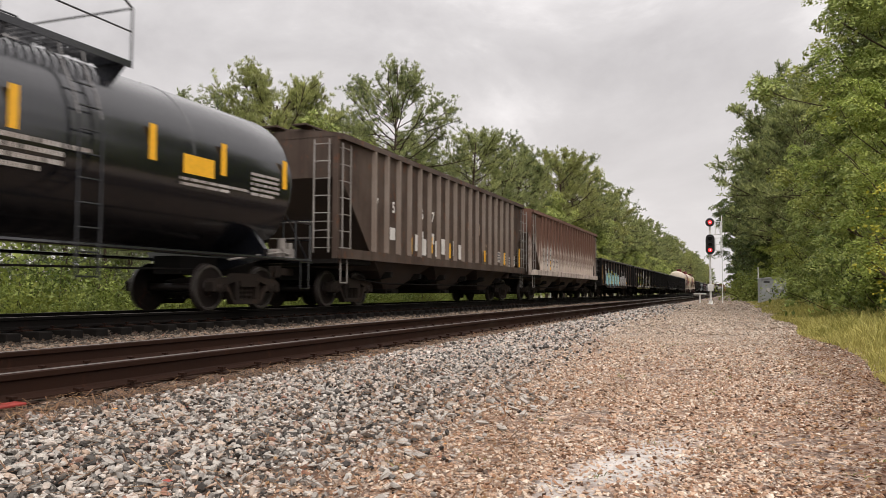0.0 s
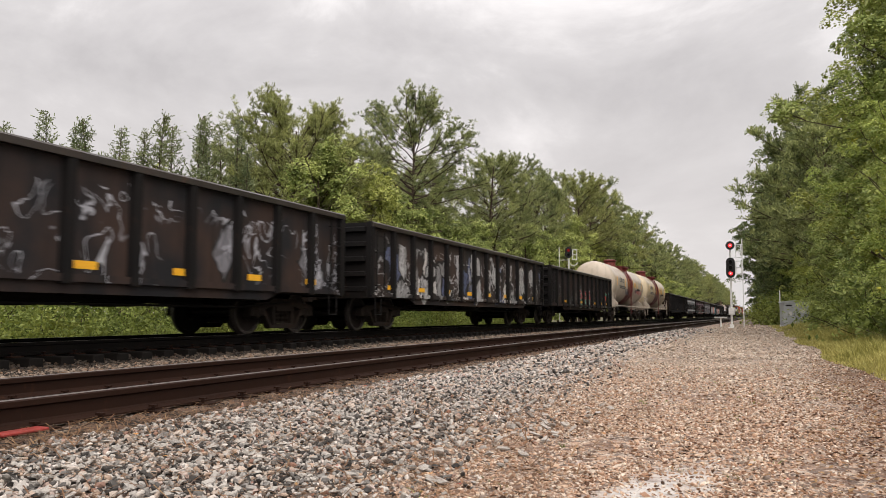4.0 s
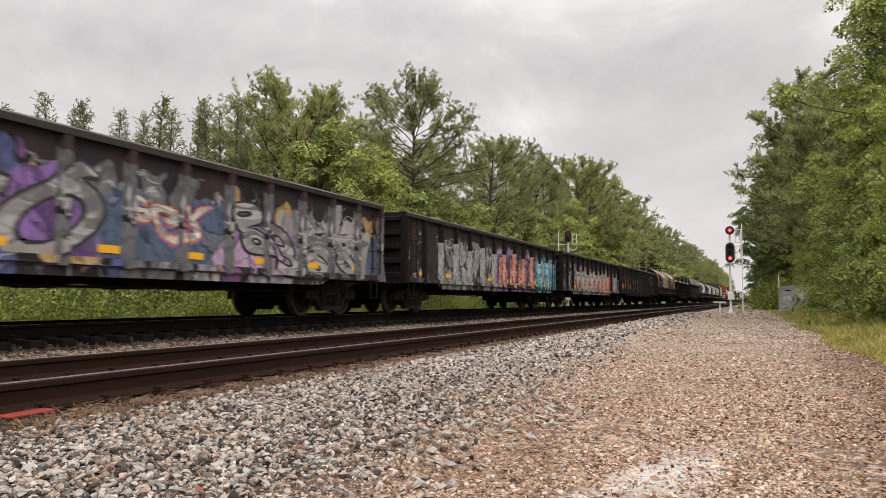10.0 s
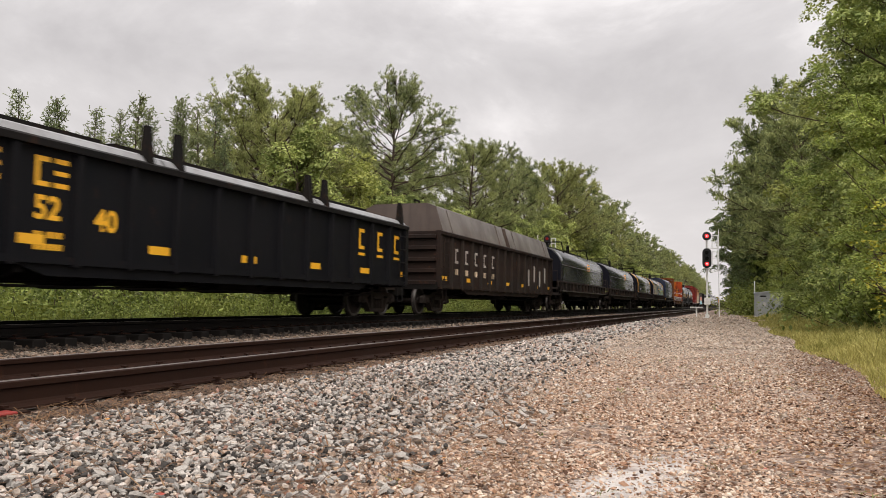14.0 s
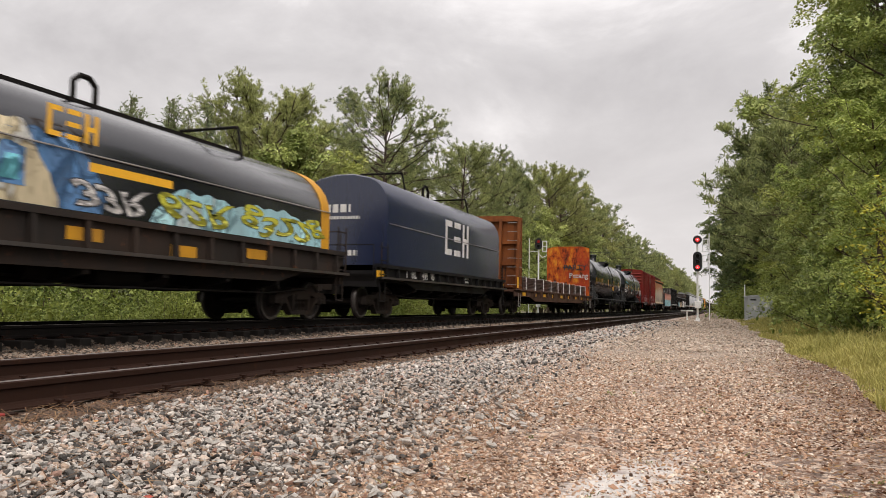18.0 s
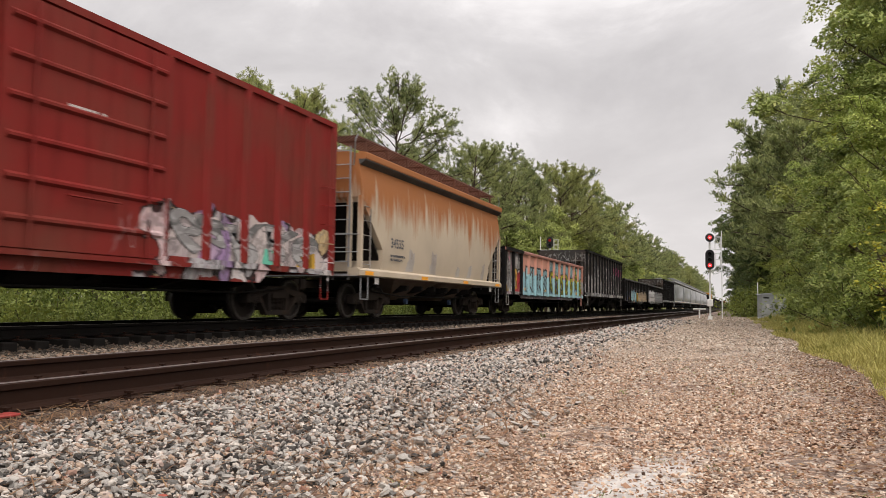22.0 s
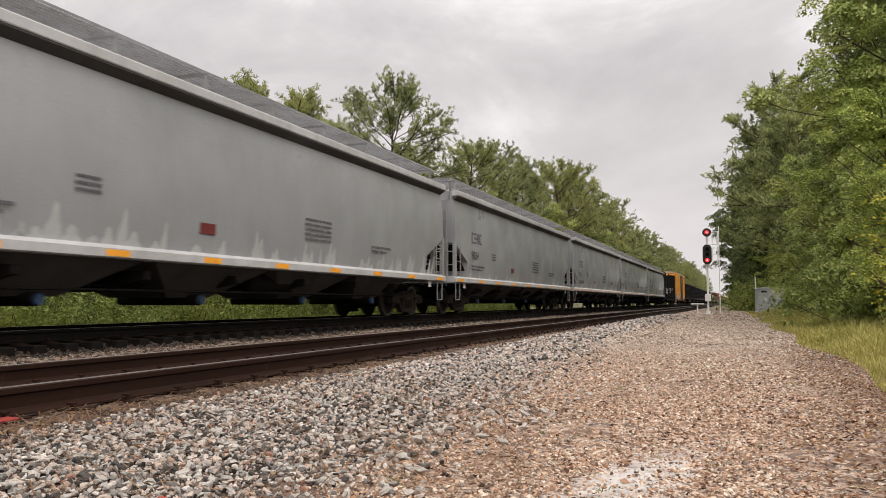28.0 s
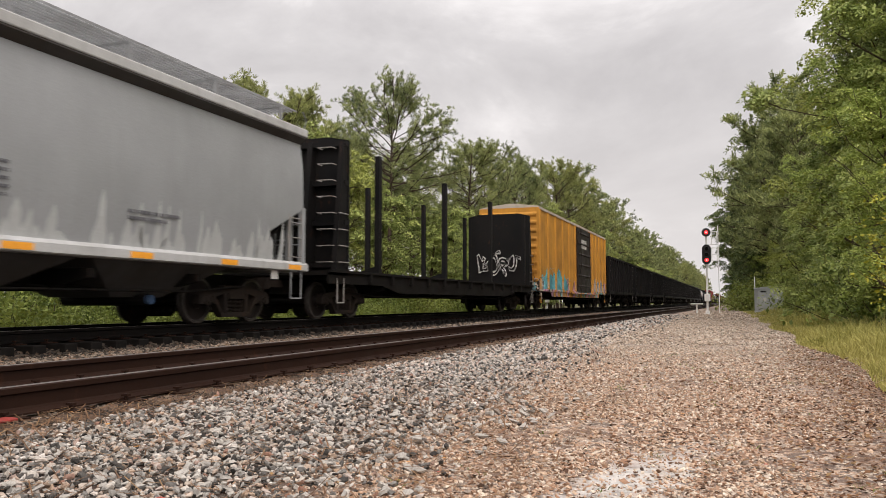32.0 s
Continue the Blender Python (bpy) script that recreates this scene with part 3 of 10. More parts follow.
# ---- foliage and trees ----
def leaf_cards(rng, centres, normals, size, slim=0.55):
    """One folded leaf of four corners at each centre; returns vertices and faces."""
    k = len(centres)
    n_ = normals / np.linalg.norm(normals, axis=1, keepdims=True)
    a = np.cross(n_, rng.normal(size=(k, 3)))
    a /= np.linalg.norm(a, axis=1, keepdims=True)
    b_ = np.cross(n_, a)
    s = (size * rng.uniform(0.6, 1.3, k))[:, None]
    v = np.stack([centres - a * s, centres + b_ * s * slim - n_ * s * 0.15, centres + a * s, centres - b_ * s * slim - n_ * s * 0.15], 1).reshape(-1, 3)
    f = np.arange(4 * k).reshape(-1, 4)
    return v, f


def limb_points(rng, start, way, length, steps=5, bend=0.25):
    pts, p, d = [np.array(start, float)], np.array(start, float), np.array(way, float)
    d /= np.linalg.norm(d)
    for _ in range(steps):
        d = d + rng.normal(size=3) * bend * 0.5 + np.array([0, 0, 0.06])
        d /= np.linalg.norm(d)
        p = p + d * length / steps
        pts.append(p.copy())
    return pts


def limb(sh, pts, r0, r1, n=5):
    for i, (p, q) in enumerate(zip(pts, pts[1:])):
        k = len(pts) - 1
        sh.cyl(p, q, r0 + (r1 - r0) * i / k, n, r0 + (r1 - r0) * (i + 1) / k)


def make_pine(seed, height=14.0, crown=0.55, spread=3.4, limbs=56, twigs=8, per=7, needle=0.23, width=0.012):
    """A loblolly pine: bare lower trunk, domed crown of needle tufts at the ends of ascending limbs."""
    rng = np.random.default_rng(seed)
    tree = thing("pine_tree", "tall pine with an open crown of green needle tufts", "tree", "trees beside the railway")
    sh = Shape()
    trunk = limb_points(rng, (0, 0, -0.3), (rng.normal() * 0.03, rng.normal() * 0.03, 1), height - 0.4, 10, 0.04)
    limb(sh, trunk, 0.18, 0.04, 8)
    ends, outs = [], []
    z0 = height * (1 - crown)
    for i in range(limbs):
        h = (i + rng.uniform()) / limbs
        z = z0 + (height - 1.2 - z0) * h
        q = (z + 0.3) / (height - 0.4) * 10
        j = min(int(q), 9)
        base = trunk[j] + (trunk[j + 1] - trunk[j]) * min(1.0, q - j)
        a = i * 2.4 + rng.uniform(-0.5, 0.5)
        reach = spread * 1.3 * math.sqrt(max(0.10, 1 - ((h - 0.32) / 0.80) ** 2)) * rng.uniform(0.70, 1.05)
        pts = limb_points(rng, base, (math.cos(a), math.sin(a), 0.12 + 0.85 * h ** 2), reach, 5, 0.26)
        limb(sh, pts, 0.06 * (1.25 - h), 0.016, 4)
        for _ in range(twigs):
            k = rng.integers(2, 5)
            st = pts[k]
            tw = limb_points(rng, st, np.array(pts[k + 1]) - st + rng.normal(size=3) * 0.45 * reach / 5, max(0.35, reach * rng.uniform(0.14, 0.36)), 2, 0.3)
            limb(sh, tw, 0.014, 0.007, 3)
            for q in range(5):
                w = 0.35 + 0.65 * q / 4
                ends.append(tw[0] + (tw[2] - tw[0]) * w + rng.normal(size=3) * 0.07)
                outs.append((np.array(tw[2]) - tw[0]) / (np.linalg.norm(tw[2] - tw[0]) + 1e-6) * 0.7 + np.array([0, 0, 0.9]))
    part("trunk", sh, bark, tree, "brown scaly trunk", smooth=40)
    ends, outs = np.array(ends), np.array(outs)
    outs /= np.linalg.norm(outs, axis=1, keepdims=True)
    c = np.repeat(ends, per, 0)
    d = np.repeat(outs, per, 0) * 0.62 + rng.normal(size=(len(c), 3)) * 0.45
    d /= np.linalg.norm(d, axis=1, keepdims=True)
    side = np.cross(d, rng.normal(size=d.shape))
    side /= np.linalg.norm(side, axis=1, keepdims=True)
    ln = needle * rng.uniform(0.7, 1.3, len(c))[:, None]
    v = np.stack([c - side * width * 0.6, c + side * width * 0.6, c + d * ln + side * width, c + d * ln - side * width], 1).reshape(-1, 3)
    part("crown", quick_mesh("needles", v, np.arange(len(v)).reshape(-1, 4), pine_leaf), None, tree, "bunched green needles")
    return tree


def make_broadleaf(seed, height=9.0, spread=3.0, leaves=9000, size=0.075, start=0.15, material=None, label="leafy green deciduous tree with dense foliage", lean=0.0):
    rng = np.random.default_rng(seed)
    tree = thing("deciduous_tree", label, "tree", "trees beside the railway")
    sh = Shape()
    trunk = limb_points(rng, (0, 0, -0.3), (lean, rng.normal() * 0.06, 1), height * 0.92, 9, 0.10)
    limb(sh, trunk, 0.15, 0.03, 7)
    cen, nor = [], []
    limbs = 34
    per_limb = leaves // limbs
    for i in range(limbs):
        h = start + (1 - start) * (i + rng.uniform()) / limbs
        j = min(int(h * 9), 8)
        base = trunk[j] + (trunk[j + 1] - trunk[j]) * (h * 9 - j)
        a = rng.uniform(0, 2 * math.pi)
        reach = spread * (0.5 + 0.6 * math.sin(math.pi * (0.25 + 0.7 * h))) * rng.uniform(0.55, 1.15)
        pts = limb_points(rng, base, (math.cos(a), math.sin(a), 0.15 + 0.6 * h), reach, 5, 0.35)
        limb(sh, pts, 0.05 * (1.2 - h), 0.01, 4)
        twigs = 7
        for _ in range(twigs):
            k = rng.integers(1, 5)
            tw = limb_points(rng, pts[k], np.array(pts[k + 1]) - pts[k] + rng.normal(size=3) * 0.7, reach * rng.uniform(0.2, 0.5), 3, 0.4)
            limb(sh, tw, 0.011, 0.004, 3)
            m = per_limb // twigs
            # a domed spray of leaves round the twig's outer half
            rad = (0.20 + 0.085 * spread) * rng.uniform(0.75, 1.25)
            ang, rr = rng.uniform(0, 2 * math.pi, m), rad * np.sqrt(rng.uniform(0, 1, m))
            hub = tw[2] + (tw[3] - tw[2]) * rng.uniform(0, 0.8)
            off = np.stack([rr * np.cos(ang), rr * np.sin(ang), 0.30 * rad - 0.75 * rr ** 2 / rad + rng.normal(0, 0.05, m)], 1)
            cen.append(hub + off)
            nor.append(rng.normal(size=(m, 3)) * 0.38 + np.array([0, 0, 0.75]) + off * np.array([1, 1, 0]) / rad * 0.6)
    part("trunk", sh, bark, tree, "grey-brown trunk and branches", smooth=40)
    v, f = leaf_cards(rng, np.concatenate(cen), np.concatenate(nor), size)
    part("crown", quick_mesh("leaves", v, f, material or broad_leaf), None, tree, "green leaves")
    return tree


def make_cedar(seed, height=7.0):
    """A young, pointed evergreen: narrow, with thin upswept branches that show one by one at the top."""
    rng = np.random.default_rng(seed)
    tree = thing("cedar_tree", "young pointed evergreen with sparse upswept tips", "tree", "trees beside the railway")
    sh = Shape()
    trunk = limb_points(rng, (0, 0, -0.3), (0, 0, 1), height + 0.3, 8, 0.03)
    limb(sh, trunk, 0.09, 0.01, 6)
    cen, dirs = [], []
    for i in range(110):
        h = 0.08 + 0.91 * (i + rng.uniform()) / 110
        j = min(int(h * 8), 7)
        base = trunk[j] + (trunk[j + 1] - trunk[j]) * (h * 8 - j)
        a = i * 2.4 + rng.uniform(-0.6, 0.6)
        reach = (0.12 + 1.75 * (1 - h) ** 0.9) * rng.uniform(0.3, 1.3)
        pts = limb_points(rng, base, (math.cos(a), math.sin(a), 0.25 + 0.55 * h), reach, 3, 0.3)
        limb(sh, pts, 0.014, 0.004, 3)
        way = (np.array(pts[3]) - pts[0]) / reach
        for _ in range(int(4 + 14 * reach)):
            w = rng.uniform(0.1, 1.05)
            k = min(int(w * 3), 2)
            st = pts[k] + (pts[k + 1] - pts[k]) * (w * 3 - k)
            tw = way * 0.7 + rng.normal(size=3) * 0.55 + np.array([0, 0, -0.05])
            tw *= rng.uniform(0.06, 0.24) / np.linalg.norm(tw)
            for q in (0.0, 0.35, 0.7, 1.0):
                cen.append(st + tw * q)
                dirs.append(tw * 4 + rng.normal(size=3) * 0.45)
    part("trunk", sh, bark, tree, "thin brown trunk", smooth=40)
    c, d = np.array(cen), np.array(dirs)
    d = d / np.linalg.norm(d, axis=1, keepdims=True)
    side = np.cross(d, rng.normal(size=d.shape))
    side /= np.linalg.norm(side, axis=1, keepdims=True)
    ln = rng.uniform(0.05, 0.12, len(c))[:, None]
    v = np.stack([c - side * 0.011, c + side * 0.011, c + d * ln + side * 0.016, c + d * ln - side * 0.016], 1).reshape(-1, 3)
    part("crown", quick_mesh("sprays", v, np.arange(len(v)).reshape(-1, 4), cedar_leaf), None, tree, "dull green needle sprays")
    return tree


def make_bush(seed, leaves=1500, size=0.05, w=0.9, h=0.8):
    rng = np.random.default_rng(seed)
    bush = thing("bush", "low leafy green bush in the trackside brush", "bush", "brush beside the railway")
    sh = Shape()
    cen = []
    for _ in range(16):
        a = rng.uniform(0, 2 * math.pi)
        pts = limb_points(rng, (rng.normal() * 0.1, rng.normal() * 0.1, -0.1), (math.cos(a) * w, math.sin(a) * w, h * rng.uniform(0.5, 1.6)), rng.uniform(0.6, 1.2) * h, 4, 0.35)
        limb(sh, pts, 0.012, 0.004, 3)
        for q in pts[1:]:
            cen.append(q + rng.normal(size=(leaves // 64, 3)) * 0.16)
    part("twig_frame", sh, bark, bush)
    cen = np.concatenate(cen)
    cen[:, 2] = np.abs(cen[:, 2])
    v, f = leaf_cards(rng, cen, rng.normal(size=cen.shape) + np.array([0, 0, 0.7]), size)
    part("leaves", quick_mesh("leaves", v, f, bush_leaf), None, bush, "yellow-green leaves")
    return bush


def place(makers, spots, seed):
    """Stand copies of a few grown plants at the spots (x, y, size); the first copy of each is the plant itself."""
    rng = np.random.default_rng(seed)
    used = set()
    for i, (x, y, s, *which) in enumerate(spots):
        src = makers[which[0] if which else i % len(makers)]
        m = pose(x, y, float(np.interp(x, PROFILE_X, PROFILE_Z)) - 0.03, 0, 0, rng.uniform(0, 360)) @ Matrix.Diagonal((s, s, s, 1))
        if src.name not in used:
            used.add(src.name)
            src.matrix_basis = m
        else:
            ob = copy_thing(src, m)
            ob.scale = (s, s, s)


rng = np.random.default_rng(7)
pines = [make_pine(11, 11.0, 0.74, 3.9, 104, 12, 15, 0.19), make_pine(12, 14.2, 0.52, 3.7, 62, 12, 15, 0.18), make_pine(13, 13.5, 0.64, 3.3, 64, 10, 14, 0.20)]
far_pines = [make_pine(14, 14.0, 0.66, 3.6, 50, 7, 7, 0.30, 0.030), make_pine(15, 15.0, 0.62, 3.8, 50, 7, 7, 0.30, 0.030)]
broads = [make_broadleaf(21, 9.0, 2.9, 17000, 0.08), make_broadleaf(22, 8.0, 3.2, 17000, 0.08)]
place(pines, [(-19.2, 29.6, 0.925, 0), (-18.4, 40.2, 0.925, 1), (-20.3, 35.5, 0.78, 2), (-18.5, 54.3, 0.95, 2), (-20.5, 48, 0.86, 2), (-19.6, 63, 0.98, 1), (-19, 70.4, 1.06, 2), (-20.5, 79, 1.10, 2), (-19, 87.6, 1.15, 1)], 1)
spots = []
y = 94.0
while y < 520:
    spots.append((-19 + rng.uniform(-2.5, 2), y, rng.uniform(0.95, 1.18), int(rng.integers(0, 2))))
    y += rng.uniform(4.0, 6.5) * (1 + y / 240)
for i in range(24):
    spots.append((-26 - rng.uniform(0, 8), 44 + i * 6.0 + rng.uniform(-2, 2), rng.uniform(0.75, 0.95), int(rng.integers(0, 2))))
place(far_pines, spots, 9)
mid = [(-17.0, 27.5, 0.95, 0), (-17.5, 31.5, 1.0, 1), (-16.8, 36.5, 0.85, 0), (-17.3, 43.5, 0.85, 1), (-16.6, 47, 0.75, 0), (-17.5, 52, 0.95, 1), (-17, 58, 0.9, 0), (-17, 65, 1.0, 1)]
for i in range(18):
    mid.append((-16.8 - rng.uniform(0, 1.5), 72 + i * 8 + rng.uniform(-2, 2), rng.uniform(0.95, 1.3)))
for i in range(12):
    mid.append((-21 - rng.uniform(0, 2), 24 + i * 7.0, rng.uniform(0.8, 1.0)))
place(broads, mid, 2)
cedars = [make_cedar(31, 7.4), make_cedar(32, 7.8), make_cedar(33, 7.0)]
place(cedars, [(-19.0, 16.36, 0.97, 0), (-19.6, 17.54, 0.91, 1), (-18.5, 17.54, 1.02, 2), (-19.8, 19.68, 1.01, 0), (-19.3, 20.06, 0.95, 1), (-18.6, 20.13, 1.14, 2), (-19.7, 22.28, 1.09, 0), (-19.0, 22.48, 1.06, 1), (-18.7, 23.32, 1.24, 2), (-19.5, 25.05, 1.19, 0), (-19.2, 25.49, 1.16, 1), (-19.4, 13.6, 0.80, 2), (-18.8, 14.9, 0.86, 0), (-18.2, 18.8, 0.80, 1), (-18.0, 21.4, 0.86, 0), (-18.1, 24.3, 0.95, 1)], 3)
bushes = [make_bush(41, 2300, 0.042), make_bush(42, 2500, 0.04, 0.8, 1.0), make_bush(43, 2600, 0.04, 0.7, 1.3)]
low = []
for i in range(110):
    low.append((-14.4 - rng.uniform(0, 2.4), 1 + i * 0.48 + rng.uniform(-0.4, 0.4), rng.uniform(0.6, 1.45)))
for i in range(36):
    low.append((-16.6 - rng.uniform(0, 2.6), 4 + i * 1.5, rng.uniform(1.6, 2.8)))
place(bushes, low, 4)

# the wood on the lane's side
near_broad = [make_broadleaf(51, 9.5, 2.9, 30000, 0.062, 0.06, bright_leaf), make_broadleaf(52, 8.5, 3.0, 30000, 0.062, 0.05)]
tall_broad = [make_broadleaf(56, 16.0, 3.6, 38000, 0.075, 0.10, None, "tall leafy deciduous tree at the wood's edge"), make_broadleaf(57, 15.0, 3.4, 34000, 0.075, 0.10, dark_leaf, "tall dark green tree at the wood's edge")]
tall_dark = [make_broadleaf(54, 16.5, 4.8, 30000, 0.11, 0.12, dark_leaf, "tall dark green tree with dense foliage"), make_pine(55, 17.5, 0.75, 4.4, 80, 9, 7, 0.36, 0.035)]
place(near_broad, [(3.5, 20.5, 0.62, 0), (4.3, 24.5, 0.8, 1), (4.9, 29, 0.95, 0), (4.6, 34, 0.9, 1), (5.6, 38.5, 1.05, 0), (4.5, 43, 0.9, 1), (4.9, 49, 1.0, 0), (4.2, 55, 0.85, 1), (4.4, 62, 0.9, 0), (3.4, 68, 0.8, 1), (3.6, 76, 0.85, 0)], 5)
yellow_leaf = foliage("yellow_green_leaves", (0.16, 0.20, 0.02), (0.42, 0.42, 0.06))
near_small = [make_broadleaf(58, 4.5, 1.3, 3600, 0.06, 0.25, yellow_leaf, "small tree with bright yellow-green leaves")]
place(near_small, [(3.12, 17.0, 0.8, 0), (5.3, 31, 1.6, 0)], 12)
place(tall_broad, [(5.1, 30.5, 1.2, 0), (5.9, 37, 1.2, 0), (6.3, 28.5, 0.95, 0), (6.6, 34.5, 1.05, 1), (6.8, 40.5, 1.0, 0), (7.0, 47.5, 1.0, 1), (8.2, 37, 1.0, 1), (6.2, 54, 0.95, 0)], 10)
tall = [(5.2, 61, 0.85, 1), (3.9, 71, 1.06, 1), (5.0, 77, 1.0, 0), (3.4, 84, 1.05, 0), (2.8, 93, 1.0, 1), (1.0, 101, 1.0, 0), (6, 88, 1.0, 1), (6, 99, 1.0, 0), (0.9, 113, 1.0, 0), (1.4, 93, 0.9, 0)]
for i in range(12):
    tall.append((4.0 + rng.uniform(-1.2, 2.0), 114 + i * 13 + rng.uniform(-2, 2), rng.uniform(0.9, 1.05)))
place(tall_dark, tall, 6)
right_bush = [make_bush(61, 1800, 0.05, 1.0, 0.9), make_bush(62, 1800, 0.05, 0.9, 1.2)]
place(right_bush, [(3.3 + 0.035 * i + rng.uniform(0, 1.0), 16 + i * 1.5, rng.uniform(0.9, 1.8)) for i in range(34)], 8)
# the brush that closes the lane's far end
place(right_bush, [(1.6 - 0.03 * i + rng.uniform(-0.6, 1.2), 66 + i * 3.2, rng.uniform(1.6, 3.0)) for i in range(35)] + [(2.6 + rng.uniform(-0.4, 1.0), 66 + i * 4, rng.uniform(1.5, 2.4)) for i in range(12)], 14)
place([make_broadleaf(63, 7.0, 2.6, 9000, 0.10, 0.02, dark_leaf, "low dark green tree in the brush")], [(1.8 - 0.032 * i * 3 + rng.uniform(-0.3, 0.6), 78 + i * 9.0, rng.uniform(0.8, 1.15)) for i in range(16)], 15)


# ---- signals, cabinet and small trackside things ----
alu = plain("aluminium_paint", (0.78, 0.78, 0.76), 0.45, 0.1)
signal_black = plain("signal_black", (0.012, 0.012, 0.012), 0.6)
cabinet_grey = plain("grey_cabinet_paint", (0.36, 0.38, 0.385), 0.5, 0.1, 0.12, 4)
dark_lens = plain("dark_lens", (0.02, 0.02, 0.02), 0.15)
red_light, n_, l_, b_ = mat("lit_red_lens")
b_.inputs["Base Color"].default_value = (0.6, 0.02, 0.02, 1)
b_.inputs["Emission Color"].default_value = (1.0, 0.03, 0.035, 1)
b_.inputs["Emission Strength"].default_value = 2.2
dim_red, n_, l_, b_ = mat("dim_red_lens")
b_.inputs["Base Color"].default_value = (0.3, 0.01, 0.01, 1)
b_.inputs["Emission Color"].default_value = (1.0, 0.03, 0.035, 1)
b_.inputs["Emission Strength"].default_value = 0.12
red_core, n_, l_, b_ = mat("lit_red_lamp")
b_.inputs["Base Color"].default_value = (0.9, 0.3, 0.3, 1)
b_.inputs["Emission Color"].default_value = (1.0, 0.35, 0.33, 1)
b_.inputs["Emission Strength"].default_value = 3.0


def signal_head(parent, z, lit, lenses=1, step=0.36, dim=False):
    """A black backboard with hooded lenses; lit: which lens is red."""
    r = 0.27
    zs = [z - i * step for i in range(lenses)]
    outline = [(r * math.cos(radians(a)), zs[0] + r * math.sin(radians(a))) for a in range(0, 181, 20)] + [(r * math.cos(radians(a)), zs[-1] + r * math.sin(radians(a))) for a in range(180, 361, 20)]
    head = part("signal_head", Shape().prism(outline, "y", -0.22, -0.18).box(-0.16, 0.16, -0.18, 0.10, zs[-1] - 0.2, zs[0] + 0.2), signal_black, parent, "black signal head")
    for i, q in enumerate(zs):
        hood = Shape()
        pts0 = [(0.135 * math.cos(radians(a)), -0.22, q + 0.135 * math.sin(radians(a))) for a in range(-30, 211, 20)]
        pts1 = [(x, -0.50, zz) for x, _, zz in pts0]
        k = len(pts0)
        hood.add(pts0 + pts1 + [(x * 0.93, y, q + (zz - q) * 0.93) for x, y, zz in pts0 + pts1], [(j, j + 1, k + j + 1, k + j) for j in range(k - 1)] + [(2 * k + j + 1, 2 * k + j, 3 * k + j, 3 * k + j + 1) for j in range(k - 1)] + [(k + j, k + j + 1, 3 * k + j + 1, 3 * k + j) for j in range(k - 1)])
        part("lens_hood", hood, signal_black, head)
        on = i == lit
        part("lens", Shape().lathe([(0.005, -0.245), (0.09, -0.235), (0.115, -0.222)], 20, "y", (0, 0, q)), (dim_red if dim else red_light) if on else dark_lens, head, "lit red lens" if on else "unlit lens", smooth=40)
        if on and not dim:
            part("lamp", Shape().lathe([(0.004, -0.256), (0.035, -0.253), (0.045, -0.243)], 14, "y", (0, 0, q)), red_core, head, "bright lamp behind the lens")


def signal_mast(x, y, heads, top, label, ladder_x=0.72, ladder_top=5.6, base=0.0, turn=0.0, dim=False):
    sig = thing("railway_signal", label, "signal", "railway signals")
    part("mast", Shape().cyl((0, 0, 0), (0, 0, top), 0.065, 12), alu, sig, "silver steel mast", smooth=35)
    part("base", Shape().box(-0.24, 0.24, -0.24, 0.24, -0.1, 0.06).cyl((0, 0, 0.05), (0, 0, 0.25), 0.13, 12), alu, sig)
    part("junction_box", Shape().box(-0.17, 0.17, -0.2, 0.12, 0.85, 1.3), alu, sig, "pale junction box", bevel=0.02)
    for z, lit, n in heads:
        signal_head(sig, z, lit, n, dim=dim)
    lad = Shape()
    for q in (-0.0, 0.3):
        lad.box(ladder_x - 0.02, ladder_x + 0.02, q - 0.02, q + 0.02, 0.0, ladder_top)
    part("ladder_rail", lad, alu, sig)
    k = int(ladder_top / 0.32)
    rung = Shape().cyl((ladder_x, 0, 0), (ladder_x, 0.3, 0), 0.012, 6).mesh("rung")
    rung.materials.append(alu)
    for i in range(1, k):
        part("rung", rung, None, sig, at=(0, 0, i * 0.32))
    for z in [h[0] for h in heads]:
        cage = Shape()
        for a in (0.32, 0.64):
            cage.box(a - 0.028, a + 0.028, -0.05, -0.02, z - 0.75, z + 0.05)
        for zz in (z - 0.75, z - 0.35, z + 0.05):
            cage.box(0.3, 0.68, -0.05, -0.02, zz - 0.026, zz + 0.026)
        cage.box(0.0, ladder_x, -0.03, 0.03, z - 0.78, z - 0.74)
        part("work_platform", cage, alu, sig, "small railed work platform")
    part("cable_loop", Shape().tube([(0.05, -0.05, heads[-1][0] - 1.0), (0.3, -0.1, heads[-1][0] - 1.25), (0.55, -0.05, heads[-1][0] - 1.15), (0.72, 0, heads[-1][0] - 0.95)], 0.03, 6), alu, sig)
    sig.matrix_basis = pose(x, y, base, 0, 0, turn)
    return sig


signal_mast(-1.72, 52.0, [(5.17, 0, 1), (4.14, 2, 3)], 5.2, "two-headed railway signal showing red over red, on a silver mast", turn=4)
signal_mast(-14.0, 60.8, [(6.0, 0, 2)], 6.0, "railway signal behind the train showing red, on a silver mast", -0.75, 6.3, -0.1, 10, True)

